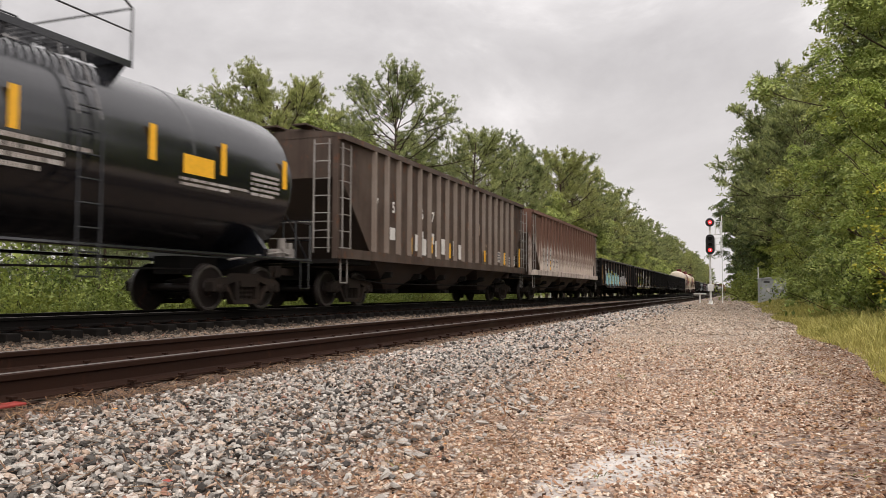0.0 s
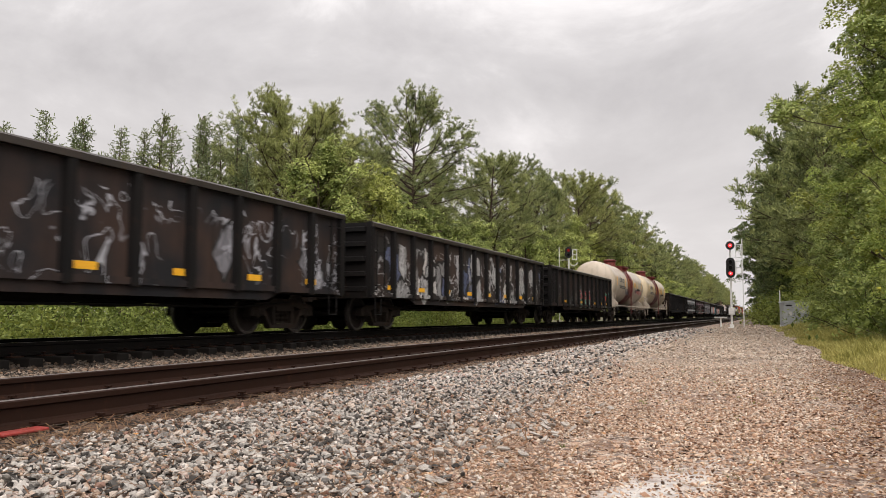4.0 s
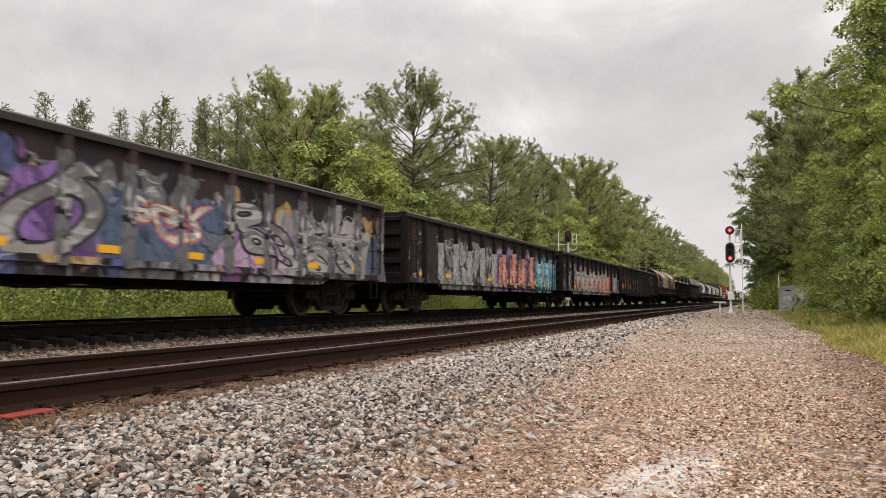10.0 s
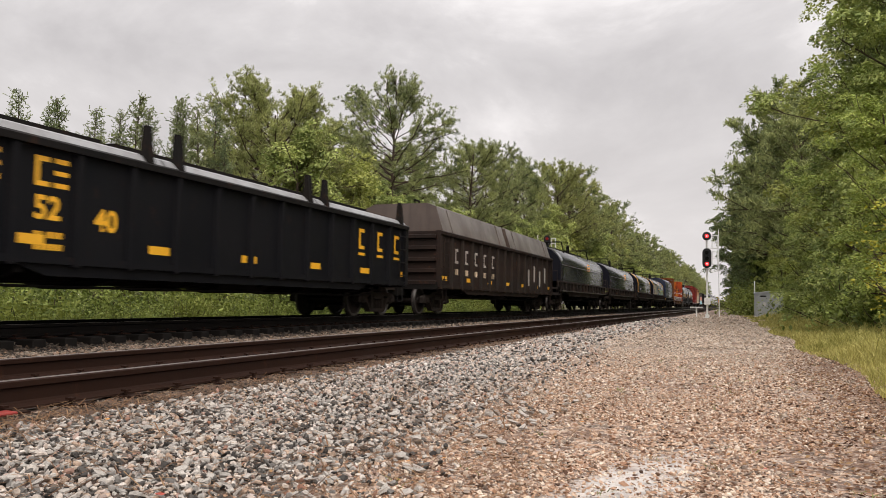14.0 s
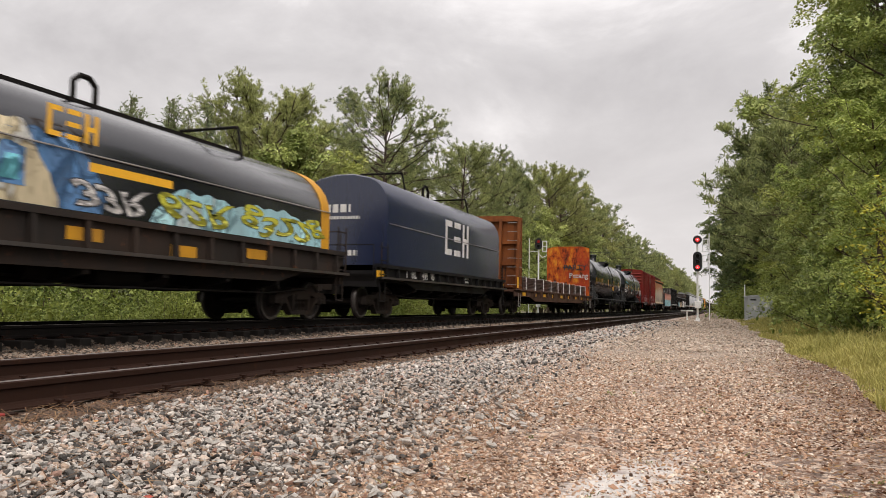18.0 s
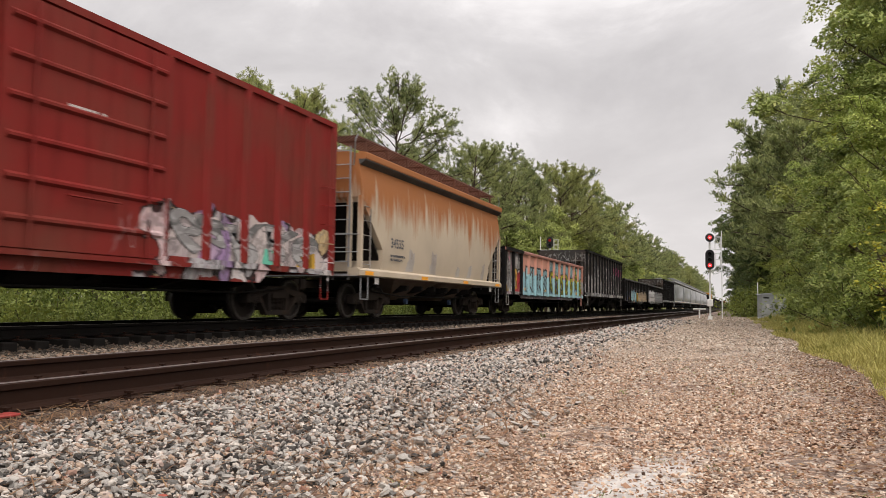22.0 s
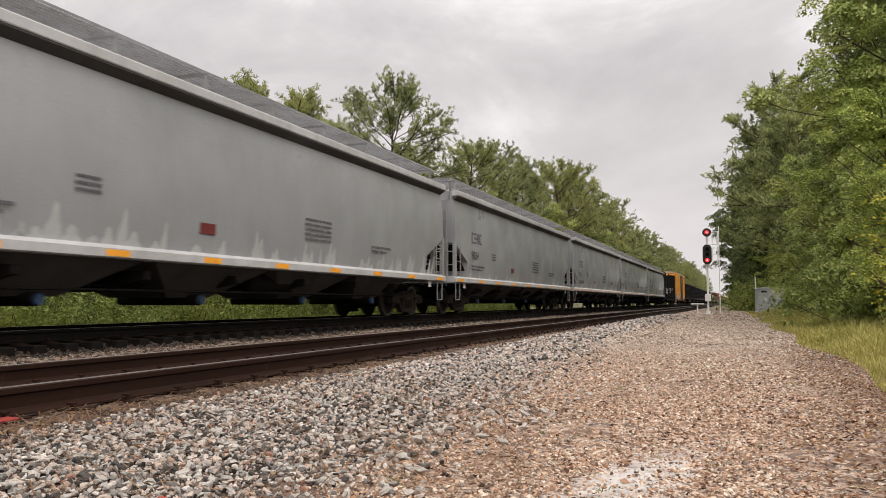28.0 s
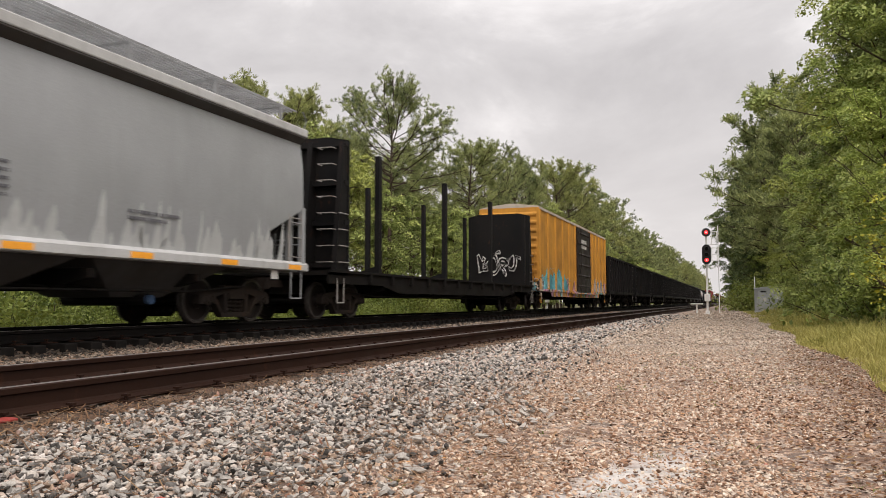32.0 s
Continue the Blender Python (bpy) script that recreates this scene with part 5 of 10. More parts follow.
def gondola(L, top, side_mat, frame_mat, label, ribs=13, sill_mat=None, inset=0.72, bottom=0.70, w=1.5, end_mat=None, covers=None, cover_mat=None, cover_h=0.42, group="gondola wagons", rib_w=0.11, rib_d=0.09, rib_mat=None, chord_mat=None):
    """An open gondola: side panels between ribs, top chords, ribbed ends, floor."""
    car = thing("gondola_wagon", label, "freight wagon", group)
    half = L / 2
    b = half - inset
    end_mat = end_mat or side_mat
    for s in (1, -1):
        x0, x1 = (w - 0.02, w) if s > 0 else (-w, -w + 0.02)
        # the side dips lower between the trucks
        outline = [(-b, bottom + 0.22), (-b + 2.2, bottom + 0.22), (-b + 2.9, bottom), (b - 2.9, bottom), (b - 2.2, bottom + 0.22), (b, bottom + 0.22), (b, top - 0.1), (-b, top - 0.1)]
        part("side_panel", Shape().prism(outline, "x", x0, x1), side_mat, car)
        c = [(w - 0.09, top - 0.13), (w + 0.12, top - 0.13), (w + 0.13, top - 0.035), (w + 0.085, top), (w - 0.09, top)]
        part("top_chord", Shape().prism([(s * a, z) for a, z in c], "y", -b - 0.02, b + 0.02), chord_mat or frame_mat, car)
        sill = [(w - 0.06, bottom + 0.05), (w + 0.07, bottom + 0.05), (w + 0.07, bottom + 0.16), (w - 0.06, bottom + 0.16)]
        part("side_sill", Shape().prism([(s * a, z + 0.12) for a, z in sill], "y", -b, b), sill_mat or side_mat, car)
    rib = Shape().prism([(0, -rib_w / 2 - 0.03), (rib_d, -rib_w / 2), (rib_d, rib_w / 2), (0, rib_w / 2 + 0.03)], "z", bottom + 0.14, top - 0.13).mesh("rib", 0)
    rib.materials.append(rib_mat or side_mat)
    for i in range(ribs):
        y = -b + 0.06 + (2 * b - 0.12) * i / (ribs - 1)
        part("rib", rib, None, car, at=(w, y, 0))
        part("rib", rib, None, car, at=pose(-w, y, 0, 0, 0, 180))
    for s in (1, -1):
        sh = Shape().box(-w + 0.02, w - 0.02, s * b - 0.02, s * b + 0.02, bottom + 0.2, top - 0.02)
        part("end_panel", sh, end_mat, car)
        for k in range(5):
            z = bottom + 0.35 + (top - bottom - 0.55) * k / 4
            part("end_rib", Shape().prism([(s * b + s * 0.02, z - 0.08), (s * b + s * 0.14, z - 0.05), (s * b + s * 0.14, z + 0.05), (s * b + s * 0.02, z + 0.08)], "x", -w + 0.05, w - 0.05), end_mat, car)
        for q in (1, -1):
            part("corner_post", Shape().box(min(q * (w - 0.06), q * (w + 0.09)), max(q * (w - 0.06), q * (w + 0.09)), s * b - 0.06, s * b + 0.07, bottom + 0.2, top - 0.01), frame_mat, car)
        sh = ladder(Shape(), w + 0.13, s * (b - 0.42), bottom + 0.45, top - 0.35, 0.42, "y", 0.42)
        part("ladder", sh, frame_mat, car)
        sh = Shape()
        stirrup(sh, w + 0.06, s * (b - 0.42), bottom - 0.28, bottom + 0.3)
        part("stirrup", sh, frame_mat, car)
        part("end_sill", Shape().box(-w, w, s * b - 0.1, s * (b + 0.12) if s > 0 else s * b + 0.1, bottom + 0.12, bottom + 0.36) if s > 0 else Shape().box(-w, w, -b - 0.12, -b + 0.1, bottom + 0.12, bottom + 0.36), under_black, car)
    part("floor", Shape().box(-w + 0.02, w - 0.02, -b + 0.02, b - 0.02, bottom + 0.15, bottom + 0.25), under_black, car)
    wheel = Shape().lathe([(0.25, -0.02), (0.28, 0), (0.25, 0.02)], 16, "y", (-0.5, -b - 0.2, top - 0.5)).tube([(-0.75, -b - 0.2, top - 0.5), (-0.25, -b - 0.2, top - 0.5)], 0.015, 5).tube([(-0.5, -b - 0.2, top - 0.75), (-0.5, -b - 0.2, top - 0.25)], 0.015, 5)
    part("brake_wheel", wheel, frame_mat, car)
    brake_gear(car, half)
    trucks(car, half)
    if covers:
        n = covers
        seg = 2 * b / n
        for i in range(n):
            y0, y1 = -b + i * seg + 0.03, -b + (i + 1) * seg - 0.03
            cv = part("roof_cover", Shape().prism([(-w - 0.06, top), (-w + 0.05, top + 0.12), (-0.35, top + 0.42), (0.35, top + 0.42), (w - 0.05, top + 0.12), (w + 0.06, top)] if cover_h < 0.5 else [(-w - 0.04, top), (-w + 0.22, top + cover_h * 0.86), (-w + 0.55, top + cover_h), (w - 0.55, top + cover_h), (w - 0.22, top + cover_h * 0.86), (w + 0.04, top)], "y", y0 + (0.25 if cover_h > 0.5 else 0.0), y1 - (0.25 if cover_h > 0.5 else 0.0)), cover_mat, car, "lift-off steel roof section")
            if cover_h > 0.5:
                for yy in (y0 + 1.2, y1 - 1.2):
                    part("lifting_loop", Shape().tube([(0.2, yy - 0.2, top + cover_h), (0.2, yy - 0.2, top + cover_h + 0.22), (0.2, yy + 0.2, top + cover_h + 0.22), (0.2, yy + 0.2, top + cover_h)], 0.035, 6), under_black, cv)
                    part("hood_seam", Shape().prism([(w + 0.05, top), (w + 0.02, top), (w - 0.24, top + cover_h * 0.86), (w - 0.20, top + cover_h * 0.86)], "y", yy - 0.03, yy + 0.03), cover_mat, cv)
                continue
            for yy in (y0 + 0.35, y1 - 0.35):
                br = Shape().prism([(w - 0.12, top - 0.1), (w + 0.12, top - 0.1), (w + 0.03, top + 0.62), (w - 0.05, top + 0.62)], "y", yy - 0.07, yy + 0.07)
                part("lifting_bracket", br, under_black, cv)
            part("ridge_board", Shape().box(-0.3, 0.3, y0 + 0.1, y1 - 0.1, top + 0.43, top + 0.50), under_black, cv)
    return car


def ribbed_hopper(L, top, side_mat, roof_mat, label, post_mat=None, ribs=18, bays=3, group="covered hopper wagons", sill=1.35, w=1.5, low_mat=None):
    """A covered hopper with outside posts, sloped end sheets, discharge bays and a roof walk."""
    car = thing("covered_hopper_wagon", label, "freight wagon", group)
    half = L / 2
    b = half - 0.75
    e = b - 1.75            # the upper body's end at the sill
    low_mat = low_mat or under_black
    sides = [(-e, sill), (e, sill), (b - 0.05, top - 1.0), (b - 0.05, top), (-b + 0.05, top), (-b + 0.05, top - 1.0)]
    for s in (1, -1):
        part("side_sheet", Shape().prism(sides, "x", *sorted((s * (w - 0.03), s * w))), side_mat, car)
        part("side_sill", Shape().prism([(s * (w - 0.1), sill - 0.16), (s * (w + 0.1), sill - 0.16), (s * (w + 0.1), sill + 0.08), (s * (w - 0.1), sill + 0.04)], "y", -b, b), side_mat, car)
        part("top_chord", Shape().prism([(s * (w - 0.1), top - 0.1), (s * (w + 0.1), top - 0.1), (s * (w + 0.08), top + 0.05), (s * (w - 0.1), top + 0.05)], "y", -b, b), roof_mat, car)
    rib = Shape().prism([(0, -0.08), (0.10, -0.05), (0.10, 0.05), (0, 0.08)], "z", sill + 0.06, top - 0.1).mesh("post", 0)
    rib.materials.append(post_mat or side_mat)
    for i in range(ribs):
        y = -e + 0.1 + (2 * e - 0.2) * i / (ribs - 1)
        part("post", rib, None, car, at=(w, y, 0))
        part("post", rib, None, car, at=pose(-w, y, 0, 0, 0, 180))
    roof = [(-w, top), (-w + 0.1, top + 0.09), (-0.5, top + 0.2), (0.5, top + 0.2), (w - 0.1, top + 0.09), (w, top)]
    part("roof", Shape().prism(roof, "y", -b + 0.02, b - 0.02), roof_mat, car)
    sh = Shape()
    for x in (-0.42, 0.42):
        sh.box(x - 0.2, x + 0.2, -b - 0.15, b + 0.15, top + 0.30, top + 0.34)
    for i in range(12):
        y = -b + 0.3 + (2 * b - 0.6) * i / 11
        sh.box(-0.6, 0.6, y - 0.03, y + 0.03, top + 0.18, top + 0.30)
    part("roof_walk", sh, roof_mat, car)
    hatch = Shape().box(-0.18, 0.18, -b + 0.8, b - 0.8, top + 0.2, top + 0.36)
    part("trough_hatch", hatch, roof_mat, car)
    for s in (1, -1):
        # the slope sheet and its upright end above
        part("end_sheet", Shape().box(-w + 0.02, w - 0.02, s * (b - 0.05) - 0.02, s * (b - 0.05) + 0.02, top - 1.01, top), side_mat, car)
        part("slope_sheet", Shape().prism([(s * (b - 0.06), top - 1.01), (s * (b - 0.02), top - 1.01), (s * (e - 0.5), 0.95), (s * (e - 0.54), 0.95)], "x", -w + 0.02, w - 0.02), low_mat, car)
        for q in (1, -1):
            part("end_post", Shape().box(min(q * (w - 0.16), q * (w - 0.02)), max(q * (w - 0.16), q * (w - 0.02)), s * b - 0.07, s * b + 0.07, sill - 0.16, top - 0.1), side_mat, car)
        part("end_platform", Shape().box(-w, w, min(s * e, s * (b + 0.1)), max(s * e, s * (b + 0.1)), sill - 0.28, sill - 0.17), under_black, car)
        sh = ladder(Shape(), w + 0.06, s * (b - 0.25), sill + 0.1, top - 0.3, 0.42, "y", 0.42, 0.014, True, 0.1)
        part("ladder", sh, grab_steel, car)
        sh = ladder(Shape(), w - 0.45, s * (b + 0.1), sill + 0.1, top - 0.2, 0.42, "x", 0.42, 0.014, True, -s * 0.08)
        part("end_ladder", sh, grab_steel, car)
        sh = Shape()
        stirrup(sh, w, s * (b - 0.25), sill - 0.75, sill - 0.1)
        part("stirrup", sh, grab_steel, car)
        sh = Shape().tube([(w - 0.1, s * b, sill + 0.75), (-w + 0.1, s * b, sill + 0.75)], 0.014, 5).tube([(w - 0.1, s * b, sill + 0.35), (-w + 0.1, s * b, sill + 0.35)], 0.014, 5)
        part("handrail", sh, grab_steel, car)
    span = 2 * (e - 0.3) / bays
    for i in range(bays):
        y = -(e - 0.3) + span * (i + 0.5)
        bay = part("discharge_bay", Shape().loft([[(-w + 0.05, y - span / 2 + 0.02, sill - 0.1), (w - 0.05, y - span / 2 + 0.02, sill - 0.1), (w - 0.05, y + span / 2 - 0.02, sill - 0.1), (-w + 0.05, y + span / 2 - 0.02, sill - 0.1)], [(-0.9, y - 0.4, 0.45), (0.9, y - 0.4, 0.45), (0.9, y + 0.4, 0.45), (-0.9, y + 0.4, 0.45)]]), low_mat, car)
        part("outlet_gate", Shape().box(-1.0, 1.0, y - 0.45, y + 0.45, 0.33, 0.45).cyl((0.95, y - 0.3, 0.4), (1.15, y - 0.3, 0.4), 0.06, 8), under_black, bay)
    brake_gear(car, half, 0.95)
    trucks(car, half)
    return car


def smooth_hopper(L, top, body_mat, label, sill=1.2, w=1.56, bays=4, group="grey covered hopper wagons", spots=9, low=1.95, walk_mat=None, bay_mat=None, rail_mat_=None):
    """A long covered hopper with curved smooth sides for plastic pellets: full-height ends over open platforms."""
    car = thing("covered_hopper_wagon", label, "freight wagon", group)
    half = L / 2
    b = half - 0.62
    # the side bulges out a little; the section is cut off level at the sill and rounds over at the eave
    near = [(w - 0.10, sill + 0.06), (w - 0.03, sill + 0.5), (w, sill + 1.3), (w - 0.02, top - 0.7), (w - 0.10, top - 0.16), (w - 0.12, top)]
    ring = near + [(-x, z) for x, z in near[::-1]]

    def section(y, cut=None):
        return [(x, y, max(z, cut) if cut else z) for x, z in ring]
    body = Shape().loft([section(-b, low + 0.55), section(-b + 0.02, low + 0.5), section(-b + 1.35, sill + 0.65), section(-b + 1.36, sill + 0.06), section(0), section(b - 1.36, sill + 0.06), section(b - 1.35, sill + 0.65), section(b - 0.02, low + 0.5), section(b, low + 0.55)])
    part("body", body, body_mat, car, smooth=30)
    eave = [(w - 0.14, top - 0.02), (w + 0.08, top - 0.02), (w + 0.09, top + 0.0), (w + 0.09, top + 0.14), (w + 0.07, top + 0.16), (w - 0.14, top + 0.18)]
    for s in (1, -1):
        part("eave_rail", Shape().prism([(s * x, z) for x, z in eave], "y", -b, b), rail_mat_ or body_mat, car, "pale roof-edge rail")
        # a dark strip stands in for the shade below the overhanging eave
        part("eave_seam", Shape().prism([(s * (w - 0.13), top - 0.16), (s * (w - 0.09), top - 0.16), (s * (w + 0.07), top - 0.05), (s * (w + 0.07), top - 0.021), (s * (w - 0.13), top - 0.021)], "y", -b, b), hopper_shade, car, "dark strip standing for shade under the roof edge")
    roof = [(-w + 0.14, top + 0.13)] + [(-0.8, top + 0.26), (0.8, top + 0.26)] + [(w - 0.14, top + 0.13)]
    part("roof", Shape().prism(roof + [(w - 0.14, top), (-w + 0.14, top)], "y", -b, b), body_mat, car)
    # running boards of grating on brackets
    deck_z = top + 0.62
    sh = Shape()
    for x in (0.93, -0.93):
        n = int(2 * b / 0.08)
        for i in range(n):
            y = -b + 0.1 + (2 * b - 0.2) * i / (n - 1)
            sh.box(x - 0.42, x + 0.42, y - 0.004, y + 0.004, deck_z - 0.025, deck_z)
        for q in (-0.42, -0.3, -0.2, -0.1, 0.0, 0.1, 0.2, 0.3, 0.42):
            sh.box(x + q - 0.004, x + q + 0.004, -b, b, deck_z - 0.035, deck_z + 0.005)
    part("running_board", sh, walk_mat or bare_steel, car, "galvanised grating walkway")
    for i in range(9):
        y = -b + 0.6 + (2 * b - 1.2) * i / 8
        for s in (1, -1):
            part("walk_bracket", Shape().prism([(s * 1.38, top + 0.13), (s * 1.34, deck_z - 0.03), (s * 0.52, deck_z - 0.03), (s * 0.52, deck_z - 0.06), (s * 1.28, deck_z - 0.08), (s * 1.30, top + 0.13)], "y", y - 0.012, y + 0.012), walk_mat or bare_steel, car)
    for s in (1, -1):
        part("side_sill", Shape().prism([(s * (w - 0.3), sill - 0.11), (s * (w + 0.02), sill - 0.11), (s * (w + 0.05), sill - 0.09), (s * (w + 0.05), sill + 0.04), (s * (w - 0.02), sill + 0.10), (s * (w - 0.3), sill + 0.10)], "y", -b - 0.15, b + 0.15), rail_mat_ or body_mat, car, "pale side sill with orange reflectors")
    for i in range(spots):
        y = -b + 0.4 + (2 * b - 0.8) * i / (spots - 1)
        plate(car, orange_paint, y, sill - 0.03, 0.5, 0.10, w + 0.052)
    for s in (1, -1):
        y = s * b
        part("slope_sheet", Shape().prism([(s * (b - 0.04), low + 0.55), (s * b, low + 0.55), (s * (b - 1.4), sill + 0.3), (s * (b - 1.5), sill + 0.3)], "x", -w + 0.15, w - 0.15), under_black, car)
        part("end_post", Shape().box(w - 0.42, w - 0.30, y - s * 0.02 - 0.05, y - s * 0.02 + 0.05, sill, low + 0.6), body_mat, car)
        part("end_post", Shape().box(-w + 0.30, -w + 0.42, y - s * 0.02 - 0.05, y - s * 0.02 + 0.05, sill, low + 0.6), body_mat, car)
        part("corner_post", Shape().box(w - 0.09, w + 0.02, y - 0.06, y + 0.06, sill, low + 0.55), body_mat, car)
        sh = ladder(Shape(), w - 0.02, y - s * 0.3, sill + 0.2, low + 0.3, 0.5, "y", 0.36, 0.013, True, 0.05)
        part("ladder", sh, grab_steel, car)
        sh = ladder(Shape(), w - 0.55, y + s * 0.06, sill - 0.1, top + 0.2, 0.45, "x", 0.36, 0.014, True, -s * 0.06)
        part("end_ladder", sh, bare_steel, car)
        sh = Shape()
        stirrup(sh, w - 0.02, y - s * 0.25, sill - 0.7, sill - 0.05, 0.42)
        part("stirrup", sh, bare_steel, car)
        sh = Shape().tube([(-w + 0.1, y + s * 0.08, sill + 0.95), (w - 0.05, y + s * 0.08, sill + 0.95), (w - 0.02, y - s * 0.5, sill + 0.95)], 0.014, 5).tube([(-w + 0.1, y + s * 0.08, sill + 0.5), (w - 0.05, y + s * 0.08, sill + 0.5)], 0.014, 5)
        part("handrail", sh, bare_steel, car)
        part("end_platform", Shape().box(-w + 0.05, w - 0.02, min(y - s * 1.5, y + s * 0.15), max(y - s * 1.5, y + s * 0.15), sill - 0.12, sill - 0.06), bare_steel, car)
        sh = Shape()
        for q in (1, -1):
            sh.tube([(w - 0.1, y + s * 0.1, top + 0.6), (w - 0.1, y + s * 0.25, top + 0.45), (w - 0.2, y + s * 0.12, top - 0.2)], 0.02, 6)
        part("walk_end_rail", sh, bare_steel, car)
        plate(car, white_paint, y - s * 1.05, sill - 0.2, 0.25, 0.2, w - 0.05, "placard_holder")
    span = 2 * (b - 2.3) / bays
    for i in range(bays):
        y = -(b - 2.3) + span * (i + 0.5)
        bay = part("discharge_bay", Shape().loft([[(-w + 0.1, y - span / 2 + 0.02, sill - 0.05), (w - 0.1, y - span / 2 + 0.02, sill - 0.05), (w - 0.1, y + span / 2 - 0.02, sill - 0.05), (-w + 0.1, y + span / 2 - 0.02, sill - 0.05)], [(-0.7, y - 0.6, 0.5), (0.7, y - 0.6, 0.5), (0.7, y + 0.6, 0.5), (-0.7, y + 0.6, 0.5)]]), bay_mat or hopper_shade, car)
        part("outlet_tube", Shape().cyl((-0.95, y, 0.46), (0.95, y, 0.46), 0.11, 12), under_black, bay)
        part("outlet_cap", Shape().cyl((0.95, y, 0.46), (1.03, y, 0.46), 0.085, 12), blue_cap, bay, "blue outlet cap")
    brake_gear(car, half, 0.95)
    trucks(car, half)
    return car


def tank_car(L, dia, zc, body_mat, label, band_mat=None, band=0.0, frame_mat=None, group="tank wagons", fittings=None, man_y=0.0, ladder_mat=None, rail_mat=None, man_r=0.44, head=0.62, man_h=None):
    """A tank wagon: domed cylinder, manway with platform and railings, ladder, stub sills, end railings."""
    car = thing("tank_wagon", label, "freight wagon", group)
    half = L / 2
    b = half - 0.95
    r = dia / 2
    frame_mat = frame_mat or body_mat
    fittings = fittings or frame_mat
    dome = [(r * math.sin(radians(a)), b - head * (1 - math.cos(radians(a)))) for a in (4, 12, 24, 36, 48, 60, 72, 82)]
    prof = [(x, -y) for x, y in dome] + [(r, -b + head + 0.03)] + [(r, -b + head + 0.03 + (2 * b - 2 * head - 0.06) * i / 10) for i in range(1, 10)] + [(r, b - head - 0.03)] + dome[::-1]
    part("tank", Shape().lathe(prof, 48, "y", (0, 0, zc)), body_mat, car, smooth=40)
    for y in (-b * 0.52, b * 0.52):
        part("weld_ring", Shape().lathe([(r + 0.001, y - 0.03), (r + 0.008, y - 0.02), (r + 0.008, y + 0.02), (r + 0.001, y + 0.03)], 48, "y", (0, 0, zc)), body_mat, car, smooth=40)
    if band_mat:
        part("centre_band", Shape().lathe([(r + 0.002, -band / 2), (r + 0.006, -band / 2), (r + 0.006, band / 2), (r + 0.002, band / 2)], 48, "y", (0, 0, zc)), band_mat, car, "dark red painted band", smooth=40)
    top = zc + r
    mh = man_h or man_r
    man = part("manway", Shape().lathe([(man_r + 0.06, top - 0.2), (man_r + 0.04, top - 0.02), (man_r, top + 0.05), (man_r, top + mh * 0.8), (man_r + 0.06, top + mh * 0.82), (man_r + 0.06, top + mh), (man_r * 0.85, top + mh + 0.12 * man_r), (0.05, top + mh + 0.18 * man_r)], 24, "z"), fittings, car, smooth=35, at=(0, man_y, 0))
    part("valve", Shape().cyl((0, 0.75, top - 0.1), (0, 0.75, top + 0.3), 0.12, 10).cyl((0, -0.75, top - 0.1), (0, -0.75, top + 0.22), 0.09, 10), fittings, car, smooth=35, at=(0, man_y, 0))
    slat = Shape().box(0.62, 1.2, -0.03, 0.03, top - 0.12, top - 0.08).mesh("slat")
    slat.materials.append(fittings)
    for s in (1, -1):
        edge = Shape().prism([(s * 1.2, top - 0.16), (s * 1.2, top - 0.10), (s * 0.6, top - 0.10), (s * 0.9, top - 0.45)], "y", -1.13, -1.07)
        plat = part("top_platform", edge, fittings, car, "grated walkway beside the manway", at=(0, man_y, 0))
        part("platform_bracket", Shape().prism([(s * 1.2, top - 0.16), (s * 1.2, top - 0.10), (s * 0.6, top - 0.10), (s * 0.9, top - 0.45)], "y", 1.07, 1.13), fittings, plat)
        part("kick_strip", Shape().box(min(s * 1.205, s * 1.225), max(s * 1.205, s * 1.225), -1.25, 1.25, top - 0.16, top - 0.05), fittings, plat)
        for i in range(16):
            part("slat", slat, None, plat, at=pose(0, -1.2 + 2.4 * i / 15, 0, 0, 0, 0 if s > 0 else 180))
    rail = Shape()
    for s in (1, -1):
        x = s * 1.2
        rail.tube([(x, -1.25, top - 0.1), (x, -1.25, top + 0.85), (x, -0.95, top + 0.95), (x, 1.05, top + 0.95), (x, 1.25, top + 0.85), (x, 1.25, top - 0.1)], 0.02, 6)
        rail.tube([(x, -1.25, top + 0.45), (x, 1.25, top + 0.45)], 0.016, 6)
    rail.tube([(-1.2, 1.25, top + 0.85), (1.2, 1.25, top + 0.85)], 0.018, 6)
    part("platform_railing", rail, rail_mat or fittings, car, at=(0, man_y, 0))
    for s in (1, -1):
        stiles = []
        for q in (-0.22, 0.22):
            pts = [(s * 1.18, q, top - 0.1)] + [(s * (r + 0.10) * math.cos(radians(a)), q, zc + (r + 0.10) * math.sin(radians(a))) for a in (38, 25, 10, 0)] + [(s * (r + 0.10), q, 1.05), (s * (r + 0.10), q, 0.55)]
            stiles.append(Shape().tube(pts, 0.02, 5))
        lad = part("ladder", stiles[0], ladder_mat or fittings, car, at=(0, man_y, 0))
        part("ladder_stile", stiles[1], ladder_mat or fittings, lad)
        for k in range(9):
            z = 0.6 + k * 0.36
            if z > zc + r * 0.62:
                break
            x = s * (r + 0.10) if z < zc else s * math.sqrt(max(0.01, (r + 0.10) ** 2 - (z - zc) ** 2))
            part("rung", Shape().tube([(x, -0.22, z), (x, 0.22, z)], 0.016, 5), ladder_mat or fittings, lad)
